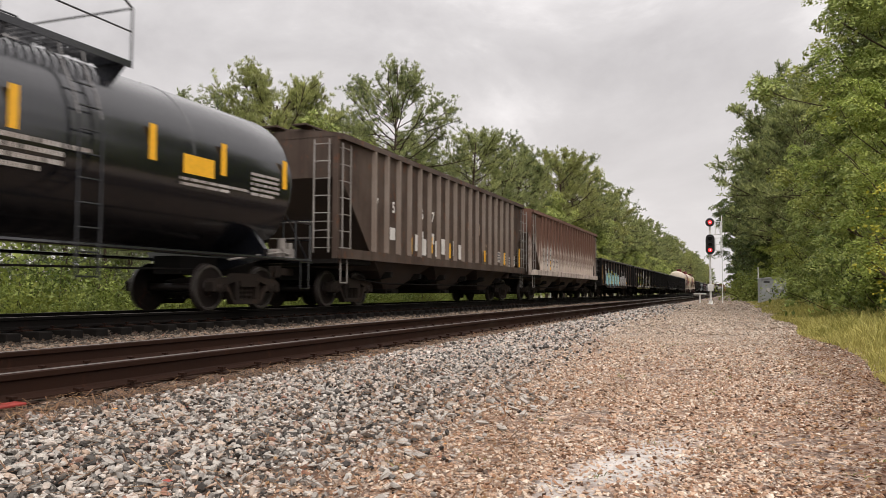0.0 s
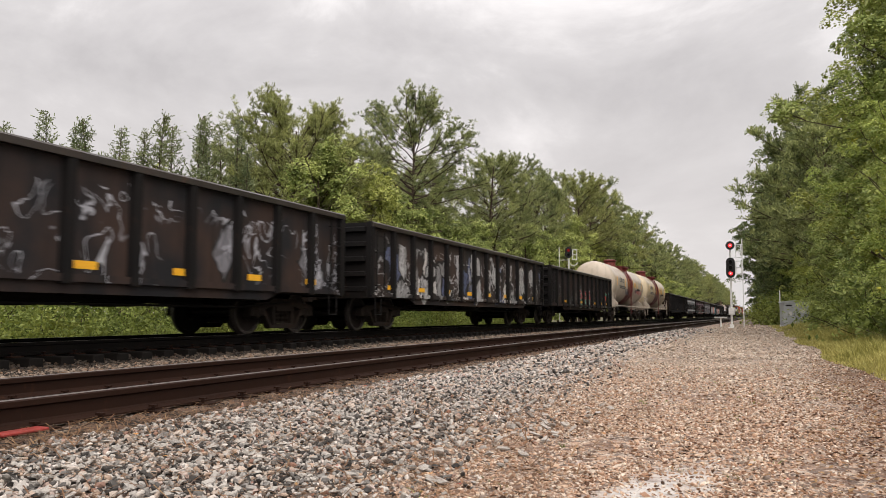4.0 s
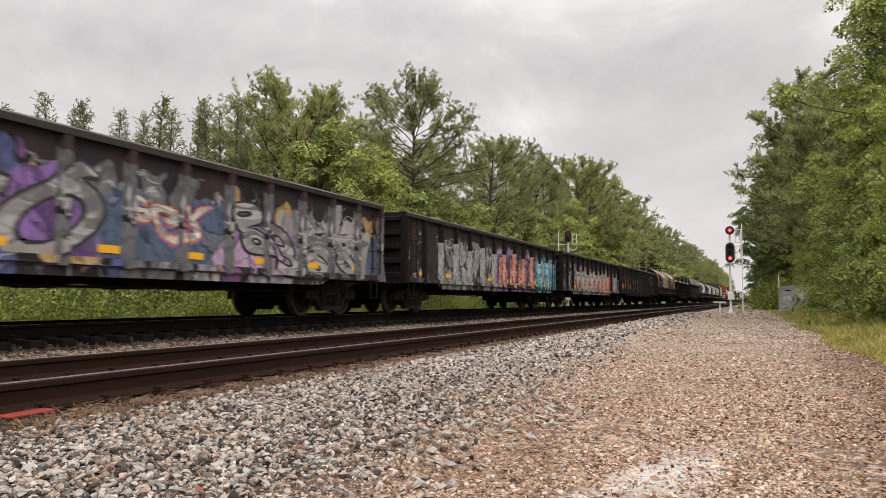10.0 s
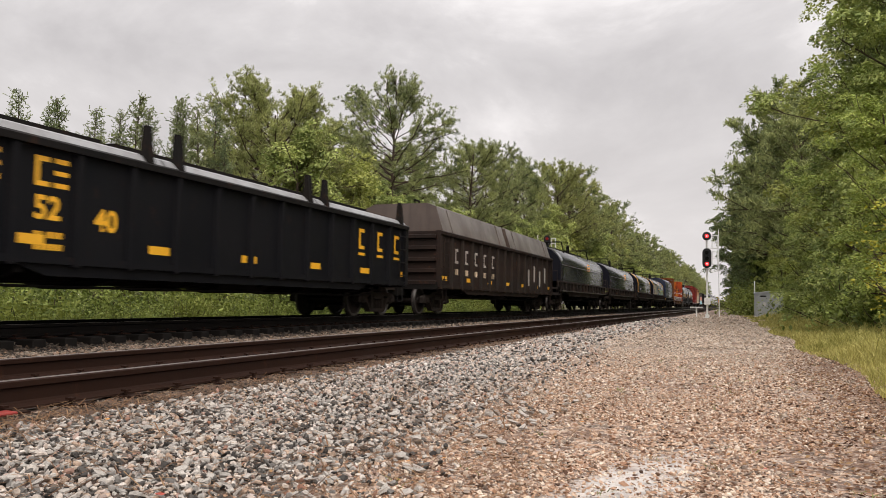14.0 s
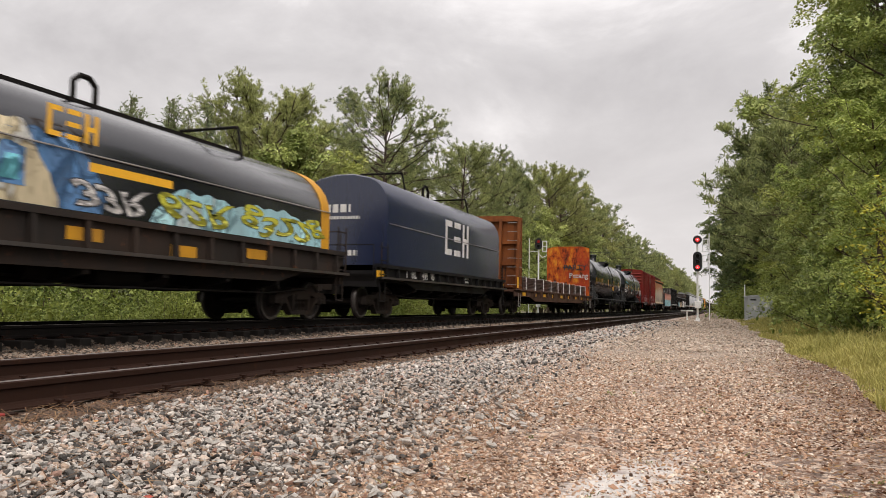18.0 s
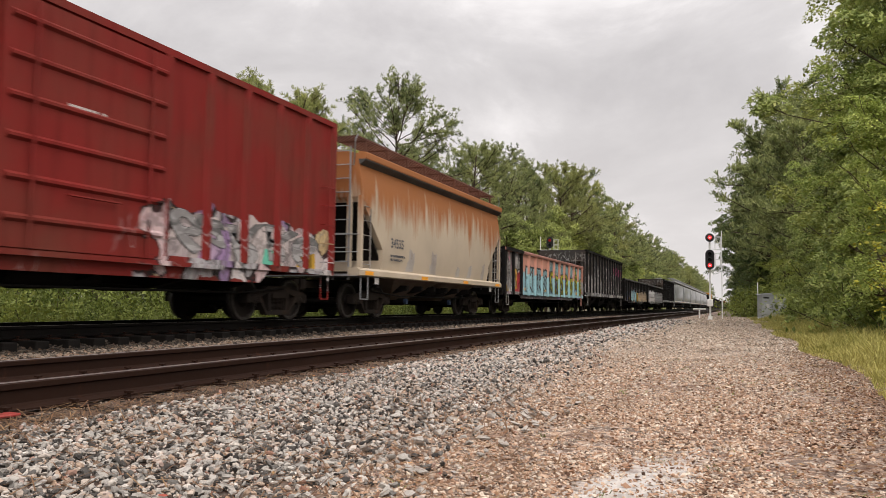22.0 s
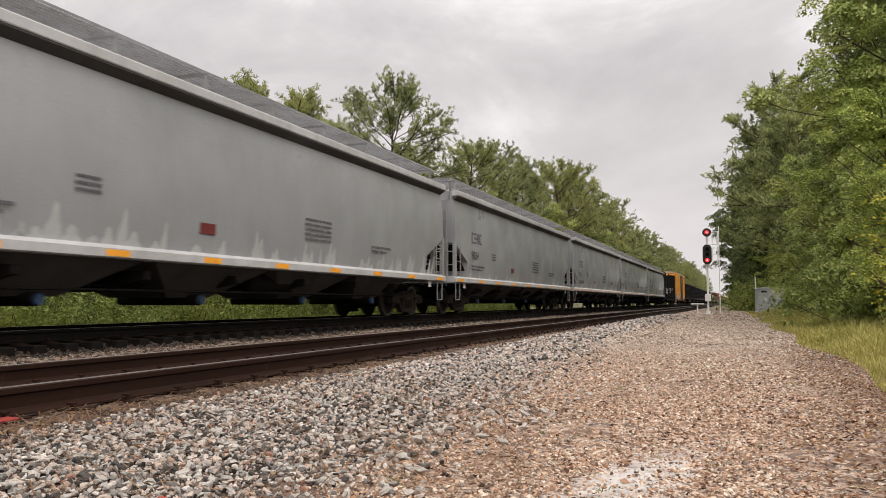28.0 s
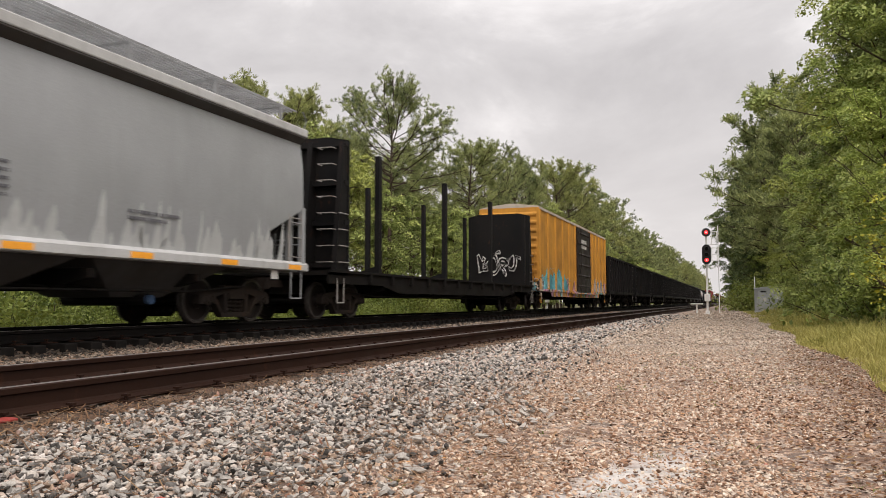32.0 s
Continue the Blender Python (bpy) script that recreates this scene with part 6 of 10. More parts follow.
    for s in (1, -1):
        y0, y1 = s * (b - 2.6), s * (half - 0.45)
        part("stub_sill", Shape().box(-0.33, 0.33, min(y0, y1), max(y0, y1), 0.72, 1.08), under_black, car)
        part("bolster", Shape().prism([(-1.45, 1.05), (-0.4, 0.8), (0.4, 0.8), (1.45, 1.05), (1.5, 1.25), (r * 0.72, zc - r * 0.62), (0.5, zc - r + 0.1), (-0.5, zc - r + 0.1), (-r * 0.72, zc - r * 0.62), (-1.5, 1.25)], "y", s * (half - 2.35) - 0.07, s * (half - 2.35) + 0.07), frame_mat, car)
        part("end_platform", Shape().box(-1.5, 1.5, min(s * (b - 0.1), s * (half - 0.5)), max(s * (b - 0.1), s * (half - 0.5)), 1.02, 1.10), frame_mat, car)
        yb_ = s * (half - 1.15)
        sh = Shape().box(0.95, 1.3, yb_ - 0.22, yb_ + 0.22, 1.10, 1.32).cyl((1.15, yb_ - 0.1, 1.32), (1.15, yb_ - 0.1, 1.55), 0.09, 10).cyl((0.85, yb_ - s * 0.5, 1.2), (1.35, yb_ - s * 0.5, 1.2), 0.10, 10).box(1.05, 1.25, yb_ + 0.05, yb_ + 0.2, 1.32, 1.46)
        sh.tube([(1.3, yb_, 1.2), (1.4, yb_ - s * 0.5, 1.22), (1.4, yb_ - s * 1.1, 1.15), (1.3, yb_ - s * 2.2, 1.0)], 0.02, 5)
        part("brake_valve", sh, frame_mat if frame_mat is not body_mat else grab_steel, car, "brake valve and pipes on the end platform")
        part("diagonal_stay", Shape().tube([(1.42, s * (half - 0.62), 1.12), (1.15, s * (b - 0.55), zc - 0.15)], 0.022, 6), frame_mat, car)
        ye = s * (half - 0.55)
        g = part("end_railing", Shape().tube([(1.45, ye, 1.1), (1.45, ye, 2.0), (0.75, ye, 2.0), (0.75, ye, 1.1)], 0.02, 5), frame_mat, car)
        part("middle_rail", Shape().tube([(1.45, ye, 1.55), (0.75, ye, 1.55)], 0.016, 5), frame_mat, g)
        part("side_loop", Shape().tube([(1.5, s * (half - 0.6), 1.1), (1.5, s * (half - 0.6), 1.9), (1.5, s * (b - 0.3), 1.9), (1.5, s * (b - 0.3), 1.1)], 0.02, 5), frame_mat, g)
        g = Shape()
        stirrup(g, 1.5, s * (half - 0.85), 0.45, 1.05, 0.36)
        part("stirrup", g, frame_mat, car)
    sill = Shape()
    for x in (1.5, -1.5):
        sill.tube([(x, -half + 0.6, 1.08), (x, half - 0.6, 1.08)], 0.035, 6)
    part("side_rail", sill, frame_mat, car)
    part("bottom_outlet", Shape().lathe([(0.05, 0.72), (0.28, 0.75), (0.32, 0.95), (0.30, zc - r + 0.05)], 14, "z"), under_black, car, smooth=35)
    sh = Shape().lathe([(0.02, -0.6), (0.2, -0.55), (0.2, 0.55), (0.02, 0.6)], 12, "y", (0.7, -2.2, 0.85))
    sh.tube([(0.5, -b + 1.8, 0.82), (0.6, 0, 0.75), (0.5, b - 1.8, 0.82)], 0.02, 5)
    part("brake_rigging", sh, under_black, car)
    trucks(car, half)
    return car


def coil_car(L, top, hood_mats, deck_mat, label, hoods=1, end_mat=None, sill_z=0.98, hood_z=1.72, w=1.45, edge_mat=None, round_=True):
    """A coil wagon: trough deck on a fish-belly frame under one or two rounded lift-off hoods."""
    car = thing("coil_wagon", label, "freight wagon", "coil wagons")
    half = L / 2
    b = half - 1.0
    hb = b - 0.7
    for s in (1, -1):
        part("side_frame", Shape().prism([(-b, sill_z + 0.1), (-b + 2.0, sill_z + 0.1), (-b + 3.0, sill_z - 0.12), (b - 3.0, sill_z - 0.12), (b - 2.0, sill_z + 0.1), (b, sill_z + 0.1), (b, hood_z - 0.12), (-b, hood_z - 0.12)], "x", *sorted((s * (w - 0.06), s * w))), deck_mat, car)
        part("top_flange", Shape().box(min(s * (w - 0.12), s * (w + 0.1)), max(s * (w - 0.12), s * (w + 0.1)), -b, b, hood_z - 0.13, hood_z - 0.03), deck_mat, car)
        part("walkway", Shape().box(min(s * w, s * (w + 0.16)), max(s * w, s * (w + 0.16)), -b, b, sill_z + 0.12, sill_z + 0.17), deck_mat, car)
        part("walkway_edge", Shape().box(min(s * (w + 0.16), s * (w + 0.175)), max(s * (w + 0.16), s * (w + 0.175)), -b, b, sill_z + 0.12, sill_z + 0.18), worn_rim, car, "worn bright walkway edge")
        n = 15
        for i in range(n):
            y = -b + 0.5 + (2 * b - 1.0) * i / (n - 1)
            part("gusset", Shape().prism([(s * w, sill_z + 0.17), (s * (w + 0.13), sill_z + 0.17), (s * (w + 0.09), hood_z - 0.13), (s * w, hood_z - 0.13)], "y", y - 0.04, y + 0.04), deck_mat, car)
    part("deck", Shape().box(-w + 0.06, w - 0.06, -b, b, sill_z + 0.05, sill_z + 0.25), under_black, car)
    seg = 2 * hb / hoods
    r_h = top - hood_z
    for i in range(hoods):
        y0, y1 = -hb + i * seg + 0.02, -hb + (i + 1) * seg - 0.02
        m = hood_mats[i % len(hood_mats)]
        straight = r_h * 0.42
        if round_:
            half_ring = [(w - 0.02, hood_z - 0.03), (w - 0.02, hood_z + straight)] + [((w - 0.02) * math.cos(radians(a)), hood_z + straight + (r_h - straight) * math.sin(radians(a))) for a in (12, 24, 36, 48, 60, 72, 84)]
        else:
            half_ring = [(w, hood_z - 0.03), (w, top - 1.0)] + [(w - 0.85 + 0.85 * math.cos(radians(a)), top - 1.0 + 0.92 * math.sin(radians(a))) for a in (12, 24, 36, 48, 60, 72, 84)] + [(0.3, top)]
        ring = half_ring + [(-x, z) for x, z in half_ring[::-1]]
        hood = part("hood", Shape().loft([[(x * 0.985, y0, hood_z + (z - hood_z) * 0.985) for x, z in ring], [(x, y0 + 0.06, z) for x, z in ring], [(x, (y0 + y1) / 2, z) for x, z in ring], [(x, y1 - 0.06, z) for x, z in ring], [(x * 0.985, y1, hood_z + (z - hood_z) * 0.985) for x, z in ring]]), m, car, smooth=35)
        for yy, width in ((y0, 0.75), (y1, 0.45)):
            a0, a1 = (yy + 0.061, yy + width) if yy == y0 else (yy - width, yy - 0.061)
            if edge_mat:
                out = [(x * 1.004, z if k in (0, len(ring) - 1) else hood_z + (z - hood_z) * 1.004) for k, (x, z) in enumerate(ring)]
                part("end_band", Shape().loft([[(x, a0, z) for x, z in out], [(x, a1, z) for x, z in out]]), edge_mat, hood, "yellow painted end band", smooth=35)
        if end_mat:
            for yy, s in ((y0, -1), (y1, 1)):
                rr = [(x * 0.975, hood_z + (z - hood_z) * 0.975) for x, z in ring]
                part("hood_end", Shape().prism(rr, "y", yy - 0.012 if s < 0 else yy - 0.005, yy + 0.005 if s < 0 else yy + 0.012), end_mat, hood)
        strap = Shape()
        zc_ = hood_z + straight + 0.05
        for s in (1, -1):
            strap.tube([(s * (w + 0.01), y0 + 0.1, zc_), (s * (w + 0.01), y1 - 0.1, zc_)], 0.016, 5)
        part("side_strap", strap, grab_steel, hood)
        lift = Shape()
        for yy in (y0 + 0.22 * seg, y1 - 0.22 * seg):
            for s in (1, -1):
                lift.tube([(s * 0.9, yy, top - 0.32), (s * 0.75, yy, top + 0.42), (s * 0.2, yy, top + 0.42)], 0.035, 6)
            lift.tube([(-0.75, yy, top + 0.42), (0.75, yy, top + 0.42)], 0.03, 6)
        lift.box(-0.22, 0.22, y0 + 0.15 * seg, y1 - 0.15 * seg, top + 0.02, top + 0.09)
        ym = (y0 + y1) / 2
        lift.tube([(0.3, ym - 0.25, top), (0.3, ym - 0.25, top + 0.35), (0.3, ym - 0.1, top + 0.48), (0.3, ym + 0.1, top + 0.48), (0.3, ym + 0.25, top + 0.35), (0.3, ym + 0.25, top)], 0.05, 7)
        part("lifting_frame", lift, under_black, hood, "black lifting frame on the hood")
    for s in (1, -1):
        part("end_sill", Shape().box(-w, w, min(s * b, s * (b - 0.2)), max(s * b, s * (b - 0.2)), sill_z - 0.1, sill_z + 0.35), deck_mat, car)
        sh = ladder(Shape(), w + 0.1, s * (b - 0.3), sill_z + 0.25, hood_z + 0.45, 0.42, "y", 0.36, 0.014)
        stirrup(sh, w + 0.05, s * (b - 0.3), sill_z - 0.5, sill_z + 0.15)
        sh.tube([(w - 0.1, s * b, sill_z + 0.2), (w - 0.1, s * b, hood_z + 0.5), (-w + 0.1, s * b, hood_z + 0.5), (-w + 0.1, s * b, sill_z + 0.2)], 0.016, 5)
        part("end_railing", sh, deck_mat, car)
    brake_gear(car, half, 0.95)
    trucks(car, half)
    return car


def bulkhead_flat(L, top, deck_mat, head_mat, label, w=1.5, front=1.3, rear=2.0, stakes=False):
    """A bulkhead flat wagon: deep deck frame and tall ribbed bulkheads at both ends."""
    car = thing("bulkhead_flat_wagon", label, "freight wagon", "flat wagons")
    half = L / 2
    b = half - 0.72
    zt = 1.19
    for s in (1, -1):
        part("side_sill", Shape().prism([(-b, 0.86), (-b + 3.0, 0.86), (-b + 4.2, 0.66), (b - 4.2, 0.66), (b - 3.0, 0.86), (b, 0.86), (b, zt), (-b, zt)], "x", *sorted((s * (w - 0.04), s * w))), deck_mat, car)
        part("sill_flange", Shape().box(min(s * w, s * (w + 0.07)), max(s * w, s * (w + 0.07)), -b, b, zt - 0.06, zt), deck_mat, car)
        n = 12
        for i in range(n):
            y = -b + 2.2 + (2 * b - 4.4) * i / (n - 1)
            part("stake_pocket", Shape().box(min(s * w, s * (w + 0.09)), max(s * w, s * (w + 0.09)), y - 0.07, y + 0.07, zt - 0.3, zt - 0.02), deck_mat, car)
        # bulkhead: a sheet with uprights on its outer face
        ys = s * (b - (front if s < 0 else rear))
        head = part("bulkhead", Shape().prism([(-w, zt), (w, zt), (w, top - 0.12), (w - 0.55, top), (-w + 0.55, top), (-w, top - 0.12)], "y", ys - 0.04, ys + 0.04), head_mat, car, "tall steel end bulkhead")
        for x in (-w + 0.09, -0.5, 0.5, w - 0.09):
            part("upright", Shape().prism([(ys + s * 0.04, zt - 0.2), (ys + s * 0.62, zt - 0.2), (ys + s * 0.22, top - 0.14), (ys + s * 0.04, top - 0.14)], "x", x - 0.07, x + 0.07), head_mat, head)
        for z in (zt + 0.15, zt + 1.2, zt + 2.2, top - 0.22):
            part("crosspiece", Shape().box(-w, w, min(ys + s * 0.04, ys + s * 0.22), max(ys + s * 0.04, ys + s * 0.22), z - 0.06, z + 0.06), head_mat, head)
        for k in range(8):
            z = zt + 0.2 + (top - zt - 0.6) * k / 7
            part("rung", Shape().tube([(w - 0.52, ys + s * 0.46, z), (w - 0.52, ys + s * 0.66, z), (w - 0.12, ys + s * 0.66, z), (w - 0.12, ys + s * 0.46, z)], 0.014, 5), grab_steel, head)
            if z < zt + 1.7:
                part("grab_iron", Shape().tube([(w, ys + s * 0.1, z), (w + 0.04, ys + s * 0.1, z), (w + 0.04, ys + s * 0.5, z), (w, ys + s * 0.5, z)], 0.014, 5), grab_steel, head)
        sh = Shape()
        stirrup(sh, w, ys + s * 0.4, 0.4, 1.0)
        part("stirrup", sh, grab_steel, car)
        part("end_deck", Shape().box(-w, w, min(ys + s * 0.04, s * b), max(ys + s * 0.04, s * b), zt - 0.12, zt - 0.02), deck_mat, car)
    part("deck", Shape().box(-w + 0.04, w - 0.04, -b + front, b - rear, zt - 0.1, zt - 0.01), deck_mat, car)
    if stakes:
        for i in range(4):
            y = -6.95 + 5.2 * i
            for s in (1, -1):
                part("stake", Shape().box(min(s * (w - 0.14), s * w), max(s * (w - 0.14), s * w), y - 0.09, y + 0.09, zt - 0.02, top - 0.2), head_mat, car, "tall upright steel stake")
                part("brace", Shape().prism([(s * (w - 0.14), zt), (s * (w - 0.14), zt + 0.2), (s * (w - 0.7), zt + 0.02), (s * (w - 0.7), zt)], "y", y - 0.04, y + 0.04), head_mat, car)
    brake_gear(car, half, 0.9)
    trucks(car, half)
    return car


def boxcar(L, top, body_mat, label, roof_mat=None, door_mat=None, sill=0.78, w=1.5, ribs=9, door=3.2, door_y=0.0):
    """A boxcar: outside posts, corrugated ends, sliding door with its rods, ribbed roof."""
    car = thing("box_wagon", label, "freight wagon", "box wagons")
    half = L / 2
    b = half - 0.78
    roof_mat, door_mat = roof_mat or body_mat, door_mat or body_mat
    for s in (1, -1):
        part("side_panel", Shape().prism([(-b, sill + 0.28), (-b + 2.6, sill + 0.28), (-b + 3.0, sill), (b - 3.0, sill), (b - 2.6, sill + 0.28), (b, sill + 0.28), (b, top - 0.1), (-b, top - 0.1)], "x", *sorted((s * (w - 0.04), s * w))), body_mat, car)
        part("roof_rail", Shape().box(min(s * (w - 0.05), s * (w + 0.06)), max(s * (w - 0.05), s * (w + 0.06)), -b, b, top - 0.14, top - 0.02), body_mat, car)
        part("side_sill", Shape().box(min(s * (w - 0.05), s * (w + 0.05)), max(s * (w - 0.05), s * (w + 0.05)), -b, b, sill + 0.26, sill + 0.38), body_mat, car)
    rib = Shape().prism([(0, -0.11), (0.08, -0.06), (0.08, 0.06), (0, 0.11)], "z", sill + 0.36, top - 0.14).mesh("post", 0)
    rib.materials.append(body_mat)
    for i in range(ribs):
        y0 = door / 2 + 0.15 + (b - door / 2 - 0.25) * i / (ribs - 1)
        for s in (1, -1):
            part("post", rib, None, car, at=(w, s * y0 + door_y * (1 - y0 / b), 0))
            part("post", rib, None, car, at=pose(-w, s * y0, 0, 0, 0, 180))
    for s in (1, -1):
        dr = part("sliding_door", Shape().box(min(s * (w + 0.02), s * (w + 0.10)), max(s * (w + 0.02), s * (w + 0.10)), door_y - door / 2, door_y + door / 2, sill + 0.30, top - 0.2), door_mat, car, "closed sliding door")
        for k in range(6):
            z = sill + 0.7 + (top - sill - 1.2) * k / 5
            part("door_rib", Shape().prism([(s * (w + 0.10), z - 0.06), (s * (w + 0.15), z - 0.02), (s * (w + 0.15), z + 0.02), (s * (w + 0.10), z + 0.06)], "y", door_y - door / 2 + 0.1, door_y + door / 2 - 0.1), door_mat, dr)
        rods = Shape()
        for q in (-0.35, 0.35):
            rods.cyl((s * (w + 0.18), door_y + q * door, sill + 0.3), (s * (w + 0.18), door_y + q * door, top - 0.25), 0.022, 6)
        rods.tube([(s * (w + 0.18), door_y - 0.5, sill + 1.1), (s * (w + 0.18), door_y + 0.5, sill + 1.1)], 0.02, 5)
        part("lock_gear", rods, door_mat, dr)
        part("door_track", Shape().box(min(s * w, s * (w + 0.14)), max(s * w, s * (w + 0.14)), door_y - door * 1.0, door_y + door * 1.0, sill + 0.20, sill + 0.28), body_mat, car)
        yy = s * b
        part("end_panel", Shape().box(-w, w, yy - 0.03, yy + 0.03, sill + 0.28, top - 0.05), body_mat, car)
        for k in range(10):
            z = sill + 0.45 + (top - sill - 0.85) * k / 9
            part("end_corrugation", Shape().prism([(yy + s * 0.03, z - 0.13), (yy + s * 0.10, z - 0.03), (yy + s * 0.10, z + 0.03), (yy + s * 0.03, z + 0.13)], "x", -w + 0.1, w - 0.1), body_mat, car)
        for q in (1, -1):
            part("corner_post", Shape().box(min(q * (w - 0.1), q * (w + 0.03)), max(q * (w - 0.1), q * (w + 0.03)), yy - 0.05, yy + 0.05, sill + 0.28, top - 0.06), body_mat, car)
        sh = ladder(Shape(), w + 0.12, s * (b - 0.35), sill + 0.55, sill + 2.3, 0.45, "y", 0.42, 0.014, False, 0.12)
        sh = ladder(sh, w - 0.4, yy + s * 0.16, sill + 0.55, sill + 2.2, 0.45, "x", 0.42, 0.014, True, -s * 0.1)
        stirrup(sh, w, s * (b - 0.35), sill - 0.3, sill + 0.3)
        part("ladder", sh, body_mat, car)
    roof = [(-w - 0.02, top - 0.06), (-w + 0.12, top), (-0.2, top + 0.14), (0.2, top + 0.14), (w - 0.12, top), (w + 0.02, top - 0.06)]
    part("roof", Shape().prism(roof, "y", -b - 0.02, b + 0.02), roof_mat, car)
    for i in range(13):
        y = -b + 0.3 + (2 * b - 0.6) * i / 12
        part("roof_seam", Shape().prism([(-w, top + 0.0), (-0.2, top + 0.15), (0.2, top + 0.15), (w, top + 0.0), (w - 0.1, top + 0.06), (0.2, top + 0.2), (-0.2, top + 0.2), (-w + 0.1, top + 0.06)], "y", y - 0.04, y + 0.04), roof_mat, car)
    brake_gear(car, half, 0.92)
    trucks(car, half)
    return car


def open_hopper(L, top, side_mat, label, ribs=16, rib_mat=None, sill=1.15, w=1.5, heap=None, sill_mat=None, group="open hopper wagons"):
    """An open-top hopper: ribbed sides, ends that slope in under the rim, discharge chutes."""
    car = thing("open_hopper_wagon", label, "freight wagon", group)
    half = L / 2
    b = half - 0.72
    e = b - 1.9
    for s in (1, -1):
        part("side_sheet", Shape().prism([(-b + 0.2, sill), (b - 0.2, sill), (b - 0.2, sill + 0.6), (b, top - 0.75), (b, top - 0.05), (-b, top - 0.05), (-b, top - 0.75), (-b + 0.2, sill + 0.6)], "x", *sorted((s * (w - 0.03), s * w))), side_mat, car)
        part("top_chord", Shape().prism([(s * (w - 0.06), top - 0.14), (s * (w + 0.12), top - 0.14), (s * (w + 0.12), top), (s * (w - 0.06), top)], "y", -b - 0.03, b + 0.03), rib_mat or side_mat, car)
        part("side_sill", Shape().prism([(s * (w - 0.1), sill - 0.12), (s * (w + 0.12), sill - 0.12), (s * (w + 0.12), sill + 0.1), (s * (w - 0.1), sill + 0.1)], "y", -b, b), sill_mat or side_mat, car)
        part("slope_sheet", Shape().prism([(s * b, top - 0.75), (s * (b - 0.04), top - 0.75), (s * (e - 0.3), 0.9), (s * (e - 0.26), 0.9)], "x", -w + 0.03, w - 0.03), side_mat, car)
        part("end_sheet", Shape().box(-w, w, s * b - 0.02, s * b + 0.02, top - 0.76, top - 0.02), side_mat, car)
        for x in (-w + 0.05, w - 0.05):
            part("end_post", Shape().prism([(s * (b - 0.02), sill), (s * (b + 0.05), sill), (s * (b + 0.05), top - 0.1), (s * (b - 0.02), top - 0.1)], "x", x - 0.05, x + 0.05), side_mat, car)
        sh = ladder(Shape(), w + 0.1, s * (b - 0.5), sill + 0.2, top - 0.3, 0.4, "y", 0.4, 0.014, False, 0.1)
        sh = ladder(sh, w - 0.4, s * (b + 0.1), sill + 0.2, top - 0.3, 0.4, "x", 0.4, 0.014, True, -s * 0.06)
        stirrup(sh, w + 0.05, s * (b - 0.5), sill - 0.7, sill)
        part("ladder", sh, grab_steel, car)
        part("end_platform", Shape().box(-w, w, min(s * (b - 0.5), s * (b + 0.08)), max(s * (b - 0.5), s * (b + 0.08)), sill - 0.22, sill - 0.12), under_black, car)
    rib = Shape().prism([(0, -0.09), (0.10, -0.05), (0.10, 0.05), (0, 0.09)], "z", sill + 0.1, top - 0.14).mesh("post", 0)
    rib.materials.append(rib_mat or side_mat)
    for i in range(ribs):
        y = -b + 0.3 + (2 * b - 0.6) * i / (ribs - 1)
        part("post", rib, None, car, at=(w, y, 0))
        part("post", rib, None, car, at=pose(-w, y, 0, 0, 0, 180))
    for i in range(3):
        span = 2 * e / 3
        y = -e + span * (i + 0.5)
        part("discharge_chute", Shape().loft([[(-w + 0.05, y - span / 2, sill - 0.05), (w - 0.05, y - span / 2, sill - 0.05), (w - 0.05, y + span / 2, sill - 0.05), (-w + 0.05, y + span / 2, sill - 0.05)], [(-1.0, y - 0.35, 0.38), (1.0, y - 0.35, 0.38), (1.0, y + 0.35, 0.38), (-1.0, y + 0.35, 0.38)]]), under_black, car)
    if heap:
        part("load", Shape().loft([[(x, y, top - 0.35) for x, y in ((-w + 0.05, -b + 0.1), (w - 0.05, -b + 0.1), (w - 0.05, b - 0.1), (-w + 0.05, b - 0.1))], [(x, y, top + 0.05) for x, y in ((-0.6, -b + 1.4), (0.6, -b + 1.4), (0.6, b - 1.4), (-0.6, b - 1.4))]]), heap, car, "heaped dark load")
    brake_gear(car, half, 0.95)
    trucks(car, half)
    return car


# ---- the train, from its front to its tail ----
SPEED = 22.9
# dark grey for the hoppers' bays and the painted shade under their eaves
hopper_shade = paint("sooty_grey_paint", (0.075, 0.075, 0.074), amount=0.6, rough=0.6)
blue_cap = paint("blue_cap_paint", (0.045, 0.10, 0.21), amount=0.5)
black_car = paint("black_wagon_paint", (0.008, 0.008, 0.0085), (0.018, 0.0145, 0.0125), 0.5, 0.5, 0.15, gloss=0.1)
worn_rim = paint("worn_dark_rim", (0.032, 0.028, 0.025), (0.06, 0.04, 0.03), 0.5, 0.4, 0.3, gloss=0.45)
charcoal = paint("charcoal_wagon_paint", (0.013, 0.013, 0.0145), (0.028, 0.0245, 0.0225), 0.5, 0.5, 0.1, streak=0.4, gloss=0.12)
black_tank = paint("glossy_black_tank", (0.0035, 0.0045, 0.0075), (0.008, 0.0085, 0.010), 0.5, 0.34, 0.03, streak=0.2, gloss=1.0, ior=1.75)
pale_post = paint("pale_weathered_post", (0.24, 0.205, 0.175), (0.14, 0.09, 0.065), 0.6, 0.6, 0.3)
brown_hopper = paint("weathered_grey_brown", (0.088, 0.065, 0.052), (0.045, 0.028, 0.021), 0.8, 0.6, 0.5, streak=0.7, spot=0.57)
faint_letter = paint("faded_lettering", (0.27, 0.21, 0.165), (0.12, 0.08, 0.06), 0.8, 0.6, 0.6, streak=0.7, spot=0.52)
